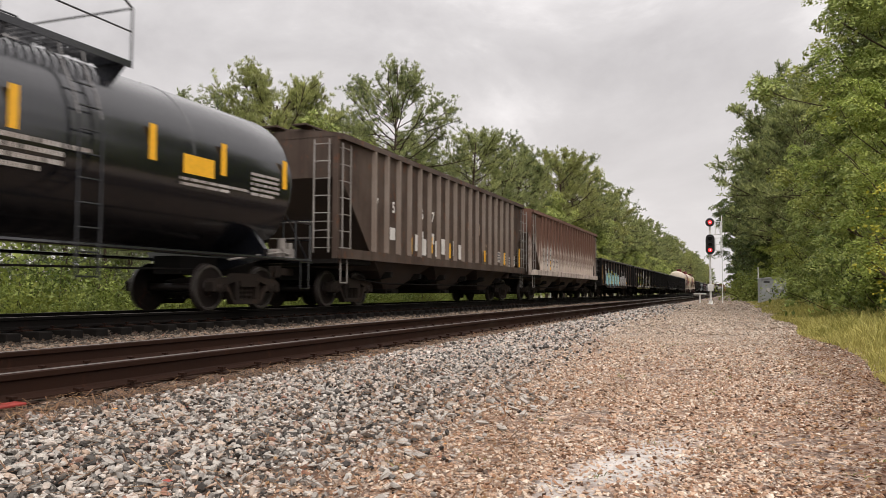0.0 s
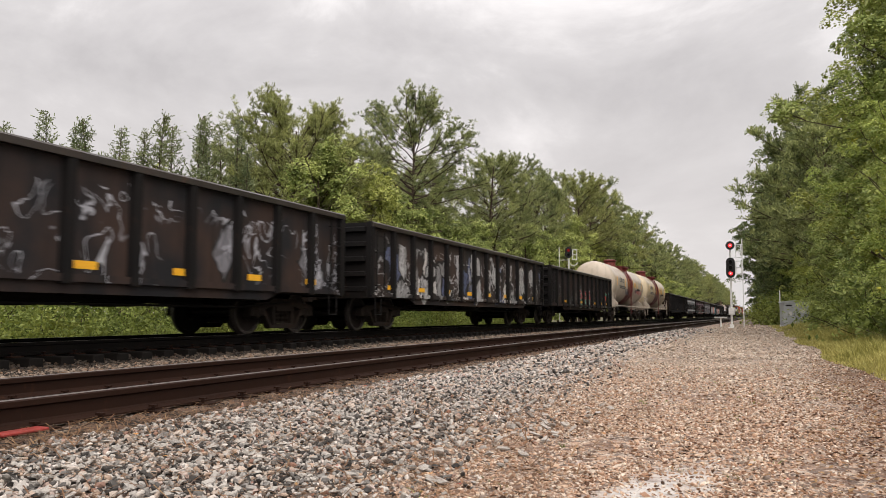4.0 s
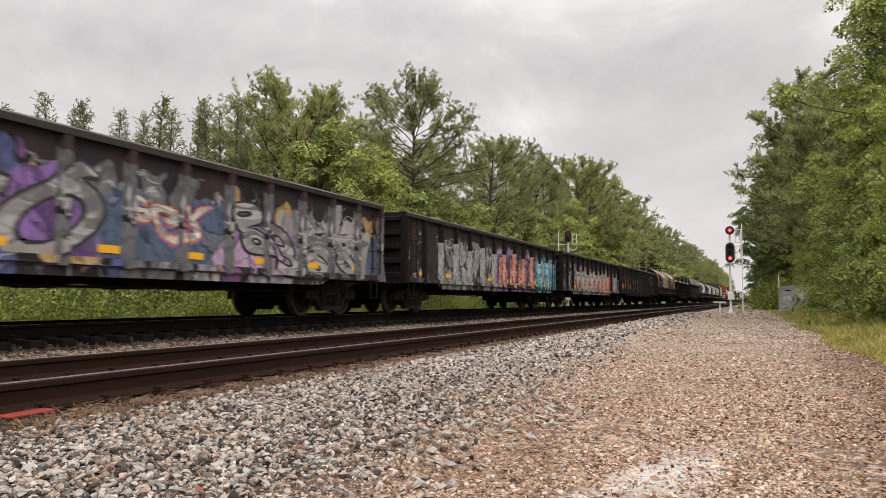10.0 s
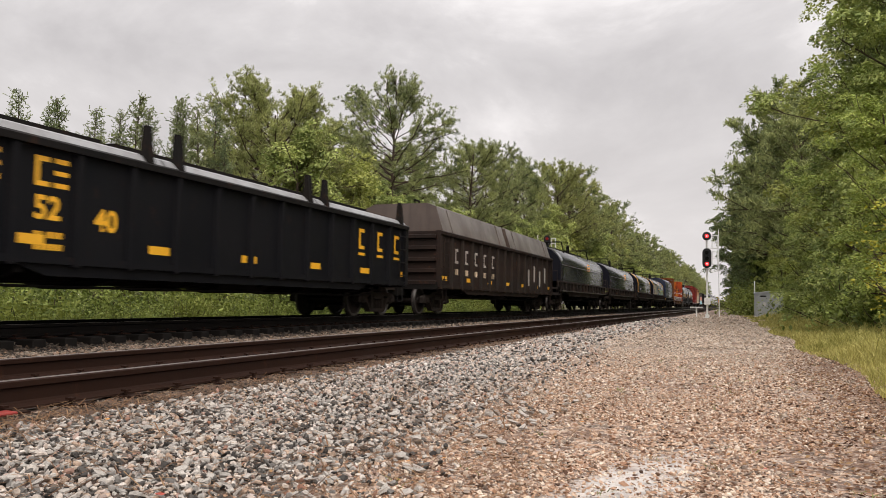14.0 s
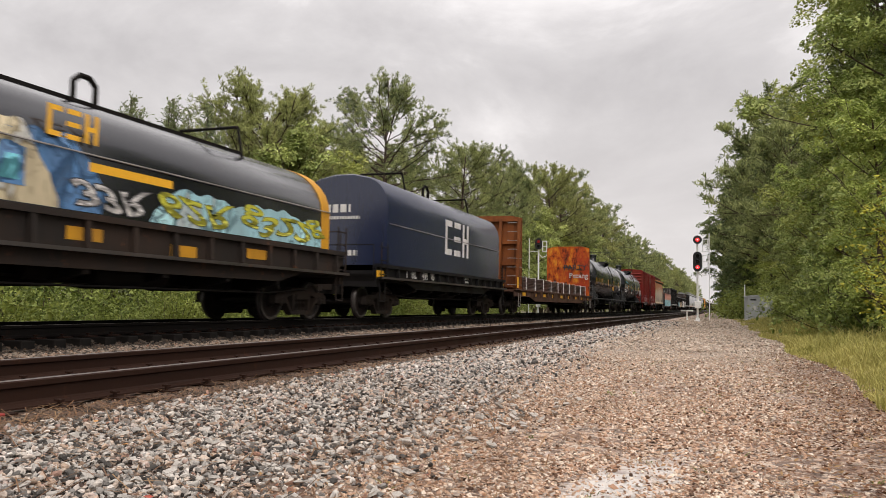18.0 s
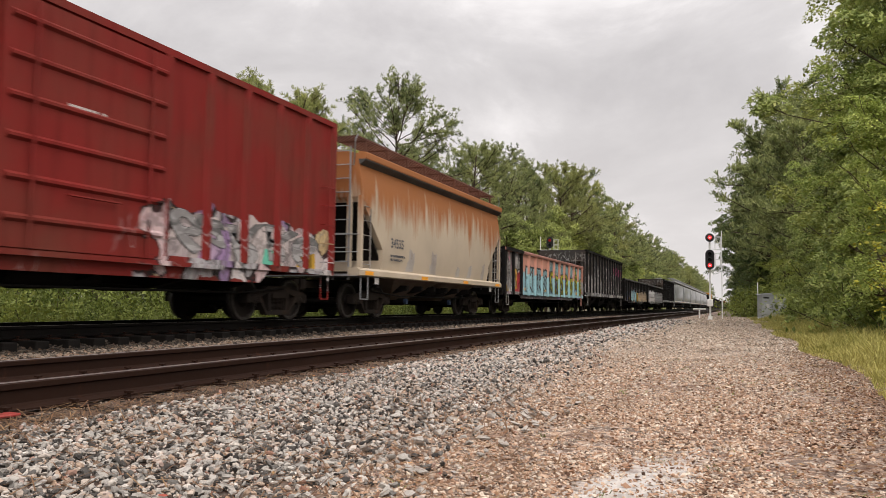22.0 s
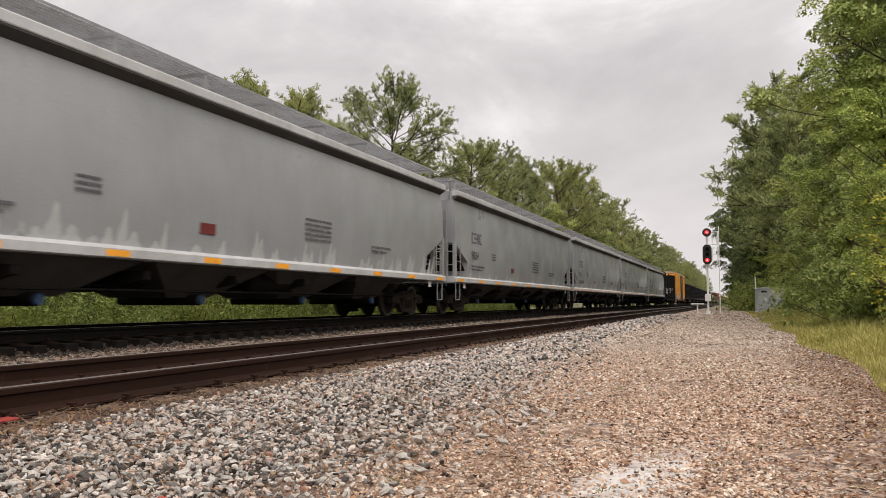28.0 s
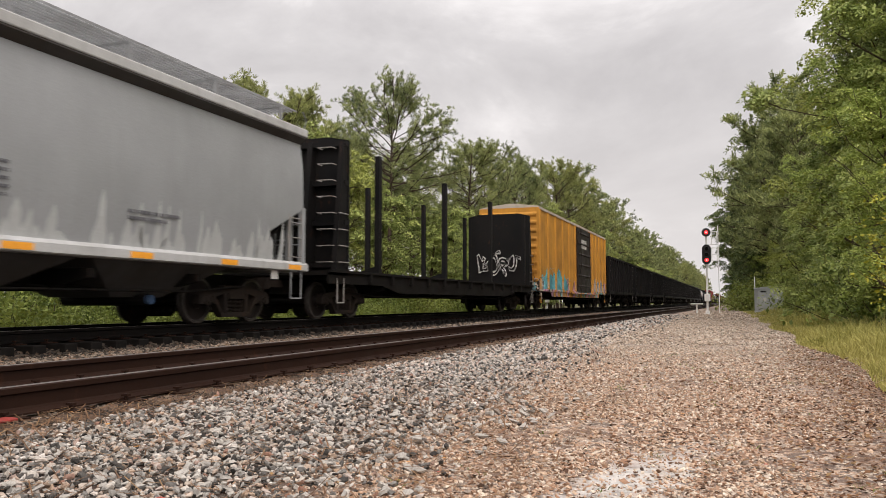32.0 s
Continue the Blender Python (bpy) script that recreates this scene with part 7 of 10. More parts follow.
rusty_hopper = rust_runs("rust_over_white_paint", (0.60, 0.52, 0.46), (0.125, 0.056, 0.036), 4.5, 5.0, 5.6, 0.55)
rust_post = paint("rusted_post", (0.15, 0.07, 0.048), (0.08, 0.04, 0.03), 0.7, 0.65, 0.6, streak=0.6)
tan_bay = paint("dusty_tan_bay", (0.15, 0.115, 0.09), (0.10, 0.07, 0.05), 0.6, 0.7, 0.3)
dark_bay = paint("dusty_dark_bay", (0.045, 0.034, 0.028), (0.09, 0.06, 0.045), 0.6, 0.7, 0.3)
cream_tank = paint("cream_tank_paint", (0.630, 0.522, 0.357), (0.44, 0.37, 0.28), 0.5, 0.42, 0.05, streak=0.4, gloss=0.6)
pale_tank = paint("pale_grey_tank_paint", (0.576, 0.496, 0.392), (0.40, 0.35, 0.28), 0.5, 0.42, 0.05, streak=0.4, seed=3, gloss=0.6)
red_band = paint("dark_red_paint", (0.17, 0.035, 0.032), (0.085, 0.028, 0.026), 0.5, 0.42, 0.05)
cream_frame = paint("cream_frame_paint", (0.56, 0.50, 0.42), (0.20, 0.13, 0.09), 0.7, 0.6, 0.3)
rust_brown = paint("rusty_brown_paint", (0.018, 0.0135, 0.012), (0.044, 0.026, 0.019), 0.6, 0.6, 0.4, gloss=0.08)
dark_green = paint("worn_black_paint", (0.006, 0.0065, 0.0085), (0.013, 0.012, 0.012), 0.4, 0.45, 0.06, streak=0.3, gloss=0.08)
navy_hood = paint("navy_black_hood", (0.005, 0.006, 0.011), (0.011, 0.011, 0.014), 0.5, 0.36, 0.12, gloss=1.0)
red_hood = paint("oxide_red_hood", (0.15, 0.055, 0.042), (0.05, 0.024, 0.02), 0.9, 0.35, 0.9, streak=0.7, gloss=0.9, spot=0.50)
yellow_edge = paint("yellow_end_paint", (0.62, 0.31, 0.02), (0.25, 0.12, 0.03), 0.6, 0.5, 0.4)
coil_deck = paint("grimy_coil_frame", (0.022, 0.019, 0.017), (0.058, 0.036, 0.025), 0.6, 0.7, 0.6, gloss=0.12)
dark_end = paint("dark_blue_end", (0.006, 0.007, 0.014), (0.014, 0.012, 0.013), 0.4, 0.45, 0.1, gloss=0.1)
navy = paint("clean_navy_paint", (0.010, 0.016, 0.045), (0.014, 0.018, 0.034), 0.3, 0.5, 0.03, streak=0.15, gloss=1.0, ior=1.7)
def mottled_rust(name):
    """Scaling rust: dark brown, deep red, orange and amber in ragged flakes."""
    m, n, l, b = mat(name)
    co = n.new("ShaderNodeTexCoord").outputs["Object"]
    flake = tex(n, l, "ShaderNodeTexNoise", co, 2.6, (1, 1, 0.55), 3.0, 9, 0.68)
    wide = tex(n, l, "ShaderNodeTexNoise", co, 0.8, (1, 1, 0.7), 8.0, 4)
    fine = tex(n, l, "ShaderNodeTexNoise", co, 16.0, (1, 1, 0.4), 5.0, 6, 0.7)
    warm = ramp(n, l, flake.outputs[0], [(0.36, (0.05, 0.018, 0.010)), (0.42, (0.22, 0.035, 0.012)), (0.50, (0.42, 0.09, 0.014)), (0.58, (0.54, 0.17, 0.018)), (0.68, (0.60, 0.27, 0.03))])
    red = ramp(n, l, flake.outputs[0], [(0.38, (0.06, 0.03, 0.016)), (0.46, (0.36, 0.05, 0.018)), (0.56, (0.30, 0.04, 0.016)), (0.66, (0.50, 0.15, 0.02))])
    c = mix(n, l, ramp(n, l, wide.outputs[0], [(0.46, 0.0), (0.60, 1.0)]), warm, red)
    c = mix(n, l, ramp(n, l, fine.outputs[0], [(0.55, 0.0), (0.66, 0.75)]), c, (0.05, 0.02, 0.012))
    l.new(c, b.inputs["Base Color"])
    b.inputs["Roughness"].default_value = 0.85
    b.inputs["Specular IOR Level"].default_value = 0.15
    bump(n, l, b, flake.outputs[0], 0.5, 0.01)
    return m


rust_orange = mottled_rust("flaking_orange_rust")
rust_head = paint("brown_rust_bulkhead", (0.24, 0.075, 0.018), (0.08, 0.028, 0.013), 0.8, 0.7, 0.6, streak=0.8, spot=0.55)
flat_brown = paint("brown_flat_frame", (0.10, 0.05, 0.03), (0.05, 0.03, 0.025), 0.6, 0.7, 0.5)
box_red = graffiti("red_box_paint", (0.20, 0.022, 0.019), [(0.62, 0.58, 0.57), (0.28, 0.20, 0.34), (0.60, 0.46, 0.46), (0.42, 0.41, 0.42), (0.52, 0.40, 0.22)], 2.0, 0.75, 2.0, 0.92, 0.5, spans=((-7.5, -2.0), (1.6, 8.0)), line_amount=0.3)
tan_hopper = rust_runs("rust_streaked_tan", (0.54, 0.455, 0.345), (0.33, 0.115, 0.03), 4.3, 0.0, 4.0)
grey_hopper = paint("light_grey_paint", (0.33, 0.343, 0.35), (0.235, 0.244, 0.249), 0.5, 0.36, 0.0, streak=0.12, gloss=0.7)
pale_sill = paint("pale_grey_sill", (0.52, 0.53, 0.53), (0.30, 0.29, 0.27), 0.5, 0.45, 0.05, gloss=0.3)
yellow_box = graffiti("yellow_box_paint", (0.58, 0.28, 0.05), [(0.20, 0.5, 0.55), (0.55, 0.30, 0.45), (0.7, 0.6, 0.5)], 4.0, 0.6, 1.7, 0.60, 0.6)
box_black_door = paint("black_door_paint", (0.025, 0.022, 0.02), amount=0.4)
grimy_hood = paint("grimy_brown_hood", (0.105, 0.078, 0.064), (0.055, 0.038, 0.03), 0.6, 0.4, 0.3, streak=0.5, gloss=0.7)
pale_roof = paint("pale_roof", (0.52, 0.48, 0.42), (0.4, 0.3, 0.2), 0.5, 0.6, 0.2)
spray_grime = paint("dirty_white_paint", (0.52, 0.49, 0.46), (0.22, 0.16, 0.12), 0.6, 0.6, 0.4)
W, LG, BK = (0.62, 0.60, 0.58), (0.40, 0.40, 0.40), (0.02, 0.02, 0.02)
G = {
    "rusty": graffiti("rusty_black_paint", (0.058, 0.042, 0.034), [(0.3, 0.28, 0.2)], 1.0, 0.9, 2.3, 0.05, 0.8, lines=(0.45, 0.42, 0.38), line_amount=0.35),
    "dark": graffiti("black_with_scribbles", (0.020, 0.020, 0.022), [(0.2, 0.2, 0.22)], 5.0, 0.9, 2.3, 0.04, 0.6, lines=(0.45, 0.46, 0.5), line_amount=0.75, line_scale=2.0),
    "pale": graffiti("pale_spray", (0.03, 0.028, 0.028), [LG, W, (0.10, 0.12, 0.2), (0.25, 0.25, 0.25)], 3.0, 0.9, 2.3, 0.5, 0.6),
    "word": graffiti("black_with_tags", (0.017, 0.016, 0.019), [(0.10, 0.45, 0.40), (0.5, 0.08, 0.06)], 6.0, 0.9, 2.0, 0.06, 0.4, lines=(0.3, 0.32, 0.3), line_amount=0.3),
    "blue": graffiti("cream_grey_blue_spray", (0.035, 0.032, 0.034), [(0.62, 0.54, 0.36), (0.36, 0.37, 0.38), (0.30, 0.46, 0.56), (0.64, 0.58, 0.46), (0.60, 0.53, 0.38), (0.30, 0.31, 0.32)], 7.0, 0.7, 2.5, 0.95, 0.7, spans=((-4.3, 6.2),), lines=(0.6, 0.6, 0.6)),
    "red": graffiti("violet_and_red_spray", (0.022, 0.019, 0.022), [(0.38, 0.26, 0.32), (0.46, 0.40, 0.40), (0.30, 0.20, 0.26), (0.45, 0.06, 0.08)], 8.0, 0.6, 2.3, 0.8, 0.6, spans=((-9.0, -6.9), (-3.8, 9.0)), lines=(0.10, 0.35, 0.38)),
    "violet": graffiti("violet_spray", (0.035, 0.03, 0.035), [(0.22, 0.10, 0.26), (0.16, 0.16, 0.17), (0.10, 0.12, 0.26), (0.45, 0.30, 0.12), (0.32, 0.30, 0.33)], 9.0, 0.6, 2.4, 0.7, 0.6, spans=((-9, 9),)),
    "mono": graffiti("silver_spray", (0.032, 0.030, 0.032), [(0.30, 0.30, 0.31), (0.20, 0.19, 0.20), (0.38, 0.30, 0.28), (0.34, 0.34, 0.34)], 10.0, 0.7, 2.3, 0.9, 0.55, spans=((-5.8, 0.3),), lines=(0.5, 0.5, 0.52), line_amount=0.9),
    "pink": graffiti("pink_and_white_spray", (0.028, 0.026, 0.028), [(0.52, 0.30, 0.32), (0.40, 0.50, 0.46), (0.42, 0.07, 0.08), (0.30, 0.34, 0.42), (0.55, 0.48, 0.48)], 11.0, 0.6, 2.2, 0.9, 0.55, spans=((-5.4, 5.2),), lines=(0.65, 0.65, 0.66), line_amount=0.9),
    "tags": graffiti("black_with_white_tags", (0.048, 0.045, 0.043), [(0.11, 0.11, 0.115), (0.075, 0.075, 0.08), (0.16, 0.16, 0.16)], 12.0, 1.0, 3.7, 0.35, 0.55, lines=(0.5, 0.5, 0.5), line_amount=0.4, line_scale=2.4),
    "mixed": graffiti("mixed_spray", (0.030, 0.030, 0.032), [(0.55, 0.45, 0.30), (0.48, 0.36, 0.22), (0.60, 0.54, 0.42), (0.35, 0.30, 0.24)], 13.0, 0.6, 2.1, 0.9, 0.6, spans=((1.6, 9.0),), lines=(0.5, 0.5, 0.52), line_amount=0.95, line_scale=2.0),
    "teal": graffiti("grey_and_white_spray", (0.045, 0.043, 0.043), [(0.48, 0.46, 0.44), (0.30, 0.30, 0.30), (0.60, 0.57, 0.52), (0.22, 0.22, 0.22), (0.40, 0.39, 0.38)], 14.0, 0.6, 2.4, 0.72, 0.5, lines=(0.6, 0.6, 0.6), line_amount=0.9, line_scale=2.0),
    "loud": graffiti("grey_and_pink_spray", (0.16, 0.14, 0.145), [(0.46, 0.44, 0.43), (0.20, 0.19, 0.20), (0.60, 0.56, 0.54), (0.48, 0.24, 0.28), (0.36, 0.34, 0.34)], 15.0, 0.4, 2.9, 0.95, 0.5, spans=((-9, -5.65),), lines=(0.6, 0.6, 0.6), line_amount=0.9),
}
loud_rib = two_tone("salmon_over_blue_spray", (0.66, 0.34, 0.26), (0.36, 0.60, 0.66), 1.85)
loud_rim = paint("salmon_rim", (0.50, 0.24, 0.19), (0.20, 0.10, 0.08), 0.6)
WAGONS = []


def couple(car, front):
    """Put a wagon into the train: front is the place of its leading coupler along the train."""
    WAGONS.append((car, front))
    return car


def reflectors(car, L, z, n, x=1.51, w=0.45, h=0.12, m=None):
    for i in range(n):
        plate(car, m or yellow_paint, -L / 2 + 2.0 + (L - 4.0) * i / (n - 1), z, w, h, x)


# the black tank wagon that leaves first
lead = tank_car(17.6, 3.1, 2.68, black_tank, "glossy black tank wagon with white stencils and yellow reflectors", group="black tank wagons", fittings=black_tank, man_r=0.30, man_y=1.6)
for y_ in (-6.2, -3.2, 0.35, 3.0, 4.9, 7.0):
    plate(lead, yellow_paint, y_, 2.85, 0.16, 0.60, 1.556)
plate(lead, yellow_paint, 4.2, 2.62, 0.85, 0.34, 1.556, "placard")
bars(lead, spray_grime, 3.7, 2.38, [2.0, 1.4], 0.05, 0.04, 1.552)
bars(lead, spray_grime, 0.0, 2.5, [1.7, 1.2, 1.2, 0.8], 0.07, 0.06, 1.552)
bars(lead, spray_grime, 5.8, 2.75, [1.0, 1.0, 1.0, 1.0, 0.8], 0.055, 0.045, 1.552)
couple(lead, -1.6)

hop = ribbed_hopper(18.6, 4.2, brown_hopper, brown_hopper, "weathered dark brown covered hopper wagon with faded lettering", post_mat=pale_post, low_mat=dark_bay)
for k, (ch, y_, z_) in enumerate([("7", -6.6, 2.6), ("5", -5.5, 2.6), ("7", -4.4, 2.6), ("6", -3.4, 2.6), ("7", -2.5, 2.6)]):
    lettering(ch, 0.42, white_paint, hop, y_, z_, 1.508, 0.012)
for y_, z_ in ((-5.6, 2.5), (-3.5, 2.55), (-2.6, 2.55)):
    plate(hop, white_paint, y_ + 0.15, z_ - 0.5, 0.34, 0.34, 1.504, "paint_patch")
for i in range(9):
    plate(hop, white_paint if i % 3 else yellow_paint, -4.2 + i * 0.55, 1.75 + 0.1 * (i % 2), 0.32, 0.5, 1.504, "paint_patch")
for ch, y_, z_ in (("O", 1.0, 2.55), ("N", 2.0, 2.5), ("E", 1.05, 1.85), ("F", 2.05, 1.85), ("C", 2.9, 1.8)):
    lettering(ch, 0.55, faint_letter, hop, y_, z_, 1.504, 0.02)
for y_, z_, h_ in ((2.66, 1.72, 0.42), (5.27, 1.72, 0.5), (7.55, 1.85, 0.8)):
    plate(hop, yellow_paint, y_, z_, 0.16, h_, 1.62)
for y_, z_, w_ in ((4.75, 1.78, 0.6), (5.75, 1.75, 0.45), (6.35, 1.62, 0.3), (7.05, 1.70, 0.42)):
    plate(hop, spray_grime, y_, z_, w_, 0.42, 1.504, "paint_patch")
    bars(hop, dark_text, y_ - w_ / 2 + 0.05, z_ + 0.15, [w_ - 0.1] * 3, 0.05, 0.05, 1.51)
couple(hop, 16.0)
hop2 = ribbed_hopper(18.9, 4.2, rusty_hopper, rusty_hopper, "covered hopper wagon, rusty brown above and dirty white below", ribs=20, post_mat=rusty_hopper, low_mat=tan_bay)
for y_, w_, h_ in ((-6.55, 0.6, 1.05), (-5.75, 0.62, 1.15), (-4.98, 0.62, 1.15), (-4.2, 0.5, 0.6), (-3.45, 0.5, 0.6), (6.4, 0.5, 0.5)):
    plate(hop2, white_paint, y_, 1.50 + h_ / 2, w_, h_, 1.5045, "paint_patch")
    bars(hop2, dark_text, y_ - w_ / 2 + 0.2, 1.40 + h_, [w_ - 0.3] * int(h_ / 0.28), 0.08, 0.18, 1.510)
for z_ in (3.35, 3.62):
    part("placard", Shape().box(-0.45, 0.45, -8.72, -8.70, z_, z_ + 0.20), spray_grime, hop2)
for y_ in (-4.9, -2.2):
    plate(hop2, yellow_paint, y_, 1.75, 0.14, 0.5, 1.506)
couple(hop2, 34.8)

GONS = [
    (53.9, 71.7, 2.75, "rusty", "rusty black gondola wagon with lime and blue graffiti letters", 13, 1),
    (71.7, 89.9, 2.75, "rusty", "rusty black gondola wagon with white letters outlined in lime", 13, 1),
    (89.9, 108.2, 2.75, "dark", "black gondola wagon with thin white scribbles", 14, 1),
    (108.2, 126.2, 2.75, "pale", "dark gondola wagon with pale graffiti", 14, 1),
    (126.2, 143.3, 2.75, "word", "black gondola wagon with red and green sprayed letters", 14, 1),
    (176.1, 194.0, 2.8, None, "rusty dark brown gondola wagon with ribbed sides", 15, None),
    (194.0, 211.9, 2.8, "blue", "gondola wagon covered in cream, grey and blue graffiti", 14, None),
    (211.9, 230.1, 2.8, "red", "gondola wagon covered in red and silver graffiti", 14, None),
    (230.1, 247.6, 2.8, "violet", "gondola wagon covered in silver and violet graffiti", 14, None),
    (247.6, 265.8, 2.8, "mono", "dark gondola wagon with silver, orange and blue graffiti", 14, 1),
    (265.8, 283.7, 2.8, "pink", "gondola wagon covered in pink, white and red graffiti", 14, 1),
    (534.5, 552.3, 2.8, "loud", "gondola wagon painted with salmon, blue and yellow graffiti", 14, 1),
    (569.7, 587.6, 2.75, "mixed", "dark gondola wagon with white tags, blue and tan letters", 14, 1),
    (587.6, 605.7, 2.75, "teal", "dark gondola wagon with grey and teal graffiti", 14, 1),
]
gon = {}
for u0, u1, top_, key, label_, ribs_, own in GONS:
    m_ = G[key] if key else charcoal
    rim_ = loud_rim if key == "loud" else black_car if key else rust_brown
    g_ = gondola(u1 - u0, top_, m_, rim_, label_, ribs_, end_mat=black_car if key else rust_brown, inset=0.42 if key == "loud" else 0.72, chord_mat=None if key == "loud" else worn_rim, rib_w=0.14, rib_d=0.11, rib_mat=loud_rib if key == "loud" else black_car if own else None, sill_mat=loud_rib if key == "loud" else None)
    reflectors(g_, u1 - u0, 1.12, 8, 1.512, 0.42, 0.12)
    couple(g_, u0 - 0.25 if key == "loud" else u0)
    gon[u0] = g_


def spray(name, colour, other=None, k=0.5):
    """Sprayed fill: patches of two shades with thin dark and light strokes."""
    other = other or tuple(c * 0.55 for c in colour)
    pale = tuple(min(0.8, c * 1.25 + 0.05) for c in colour)
    return graffiti("sprayed_" + name, colour, [other, pale, colour, colour], len(name) * 1.7, -9, 9, 0.55, 0.42, tuple(c * 0.35 for c in colour), tuple(c * 0.25 for c in colour), 0.55, line_scale=2.6)


spray_white, spray_silver = spray("white", (0.74, 0.72, 0.69), (0.55, 0.54, 0.52)), spray("silver", (0.40, 0.39, 0.385), (0.26, 0.25, 0.25))
spray_black = plain("sprayed_black", (0.02, 0.02, 0.022), 0.6)
spray_blue, spray_sky = spray("blue", (0.10, 0.22, 0.42)), spray("sky_blue", (0.34, 0.58, 0.64), (0.44, 0.50, 0.5))
spray_red, spray_pink = spray("red", (0.48, 0.05, 0.06)), spray("salmon", (0.66, 0.34, 0.25), (0.56, 0.28, 0.24))
spray_leaf = spray("leaf", (0.26, 0.42, 0.04))
spray_lime, spray_mint = spray("lime", (0.50, 0.50, 0.06)), spray("mint", (0.16, 0.55, 0.40))
spray_orange, spray_violet = spray("orange", (0.78, 0.28, 0.08)), spray("violet", (0.26, 0.15, 0.38))
spray_tan, spray_rose = spray("tan", (0.58, 0.46, 0.32)), spray("rose", (0.60, 0.10, 0.25))
G_dark_line = plain("sprayed_brown", (0.10, 0.07, 0.05), 0.6)
spray_green = spray("green", (0.08, 0.26, 0.06))
spray_cream, spray_rosy = spray("cream", (0.62, 0.54, 0.36), (0.45, 0.46, 0.44)), spray("rosy_white", (0.56, 0.49, 0.47), (0.42, 0.36, 0.36))
spray_mixed = graffiti("sprayed_mixed", (0.38, 0.28, 0.28), [(0.48, 0.08, 0.08), (0.26, 0.42, 0.34), (0.55, 0.45, 0.42), (0.22, 0.28, 0.38), (0.56, 0.28, 0.28)], 3.3, -9, 9, 0.95, 0.35)
spray_slate, spray_mauve = spray("slate_blue", (0.10, 0.135, 0.20), (0.16, 0.19, 0.22)), spray("mauve", (0.36, 0.24, 0.42), (0.46, 0.34, 0.46))
spray_gold = spray("gold", (0.56, 0.34, 0.05))
spray_cyan = spray("cyan", (0.16, 0.52, 0.60))

field(gon[53.9], spray_sky, -5.7, 0.1, 0.86, 2.15, 2, 0.35)
field(gon[53.9], spray_lime, -5.3, -0.3, 0.86, 1.95, 6, 0.5, 1.5045)
field(gon[53.9], spray_silver, 1.2, 4.6, 0.95, 1.9, 7, 0.3)
piece(gon[53.9], "I2LUYS", -5.2, -0.2, 0.95, 2.15, spray_lime, spray_blue, spray_sky)
piece(gon[53.9], "SUB", 1.4, 4.3, 1.2, 2.1, spray_silver, spray_black)
marks(gon[53.9], white_paint, -6.55, 2.05, "XXXX", 0.34, 1.508)
lettering("315140", 0.34, white_paint, gon[53.9], -6.55, 1.68, 1.508, 0.014)
bars(gon[53.9], spray_grime, -6.5, 1.15, [0.9, 0.7], 0.07, 0.05, 1.507)
plate(gon[53.9], yellow_paint, -7.35, 1.75, 0.17, 1.0, 1.508)
field(gon[53.9], spray_grime, -7.2, -6.85, 1.25, 1.75, 41, 0.6)
plate(gon[53.9], spray_white, 0.6, 2.2, 0.5, 0.55, 1.506, "paint_patch")
piece(gon[71.7], "EKO", -5.3, -0.95, 0.97, 2.12, spray_white, spray_black, spray_lime, fat=0.045, clear=True)
piece(gon[71.7], "KIEMS", 0.5, 5.6, 0.97, 2.0, spray_white, spray_black, spray_lime, fat=0.045, clear=True)
for y_ in (-4.6, -3.2, -1.9, -1.2, 1.3, 3.1):
    field(gon[71.7], spray_leaf, y_, y_ + 0.35, 1.25, 1.6, int(10 * y_) + 80, 0.6, 1.5165)
field(gon[71.7], spray_white, -5.3, -1.0, 0.86, 1.05, 81, 0.3, 1.5795)
field(gon[71.7], spray_white, 0.5, 5.6, 0.86, 1.05, 82, 0.3, 1.5795)
field(gon[71.7], rust_brown, 5.7, 6.7, 1.0, 1.9, 83, 0.5)
field(gon[71.7], spray_orange, 5.6, 6.3, 1.3, 1.8, 84, 0.6, 1.5045)
field(gon[71.7], spray_sky, -0.55, -0.15, 1.3, 1.75, 85, 0.4, 1.5045)
field(gon[71.7], spray_orange, -0.85, -0.68, 1.2, 1.7, 86, 0.3, 1.5055)
field(gon[71.7], spray_rosy, -6.9, -5.4, 1.95, 2.25, 87, 0.5)
plate(gon[71.7], spray_white, -0.35, 2.1, 0.45, 0.75, 1.506, "paint_patch")
field(gon[71.7], spray_blue, -0.45, -0.2, 1.95, 2.2, 88, 0.9, 1.511)
lettering("315184", 0.34, white_paint, gon[71.7], -7.3, 1.85, 1.508, 0.01)
lettering("2005 23", 0.34, white_paint, gon[89.9], -6.7, 1.7, 1.508, 0.01)
piece(gon[89.9], "DOKA", -4.6, 0.2, 1.0, 1.9, spray_black, spray_silver)
for ch, y_ in (("T", -1.45), ("O", -0.35), ("W", 0.80), ("N", 2.00)):
    piece(gon[126.2], ch, y_, y_ + 0.72, 1.30, 1.78, spray_red, spray_white, None, 1.507)
    piece(gon[126.2], ch, y_, y_ + 0.72, 0.98, 1.36, spray_mint, spray_white, None, 1.503)
piece(gon[126.2], "ROB", 6.0, 7.2, 1.5, 1.8, spray_mint, spray_black)
lettering("3144", 0.36, white_paint, gon[176.1], -6.4, 1.55, 1.508, 0.012)
marks(gon[176.1], white_paint, -6.4, 2.05, "XXXX", 0.32, 1.508)
bars(gon[176.1], spray_grime, -6.4, 1.35, [0.9, 0.7], 0.07, 0.06, 1.506)
plate(gon[176.1], yellow_paint, -7.75, 1.75, 0.13, 0.85, 1.508)
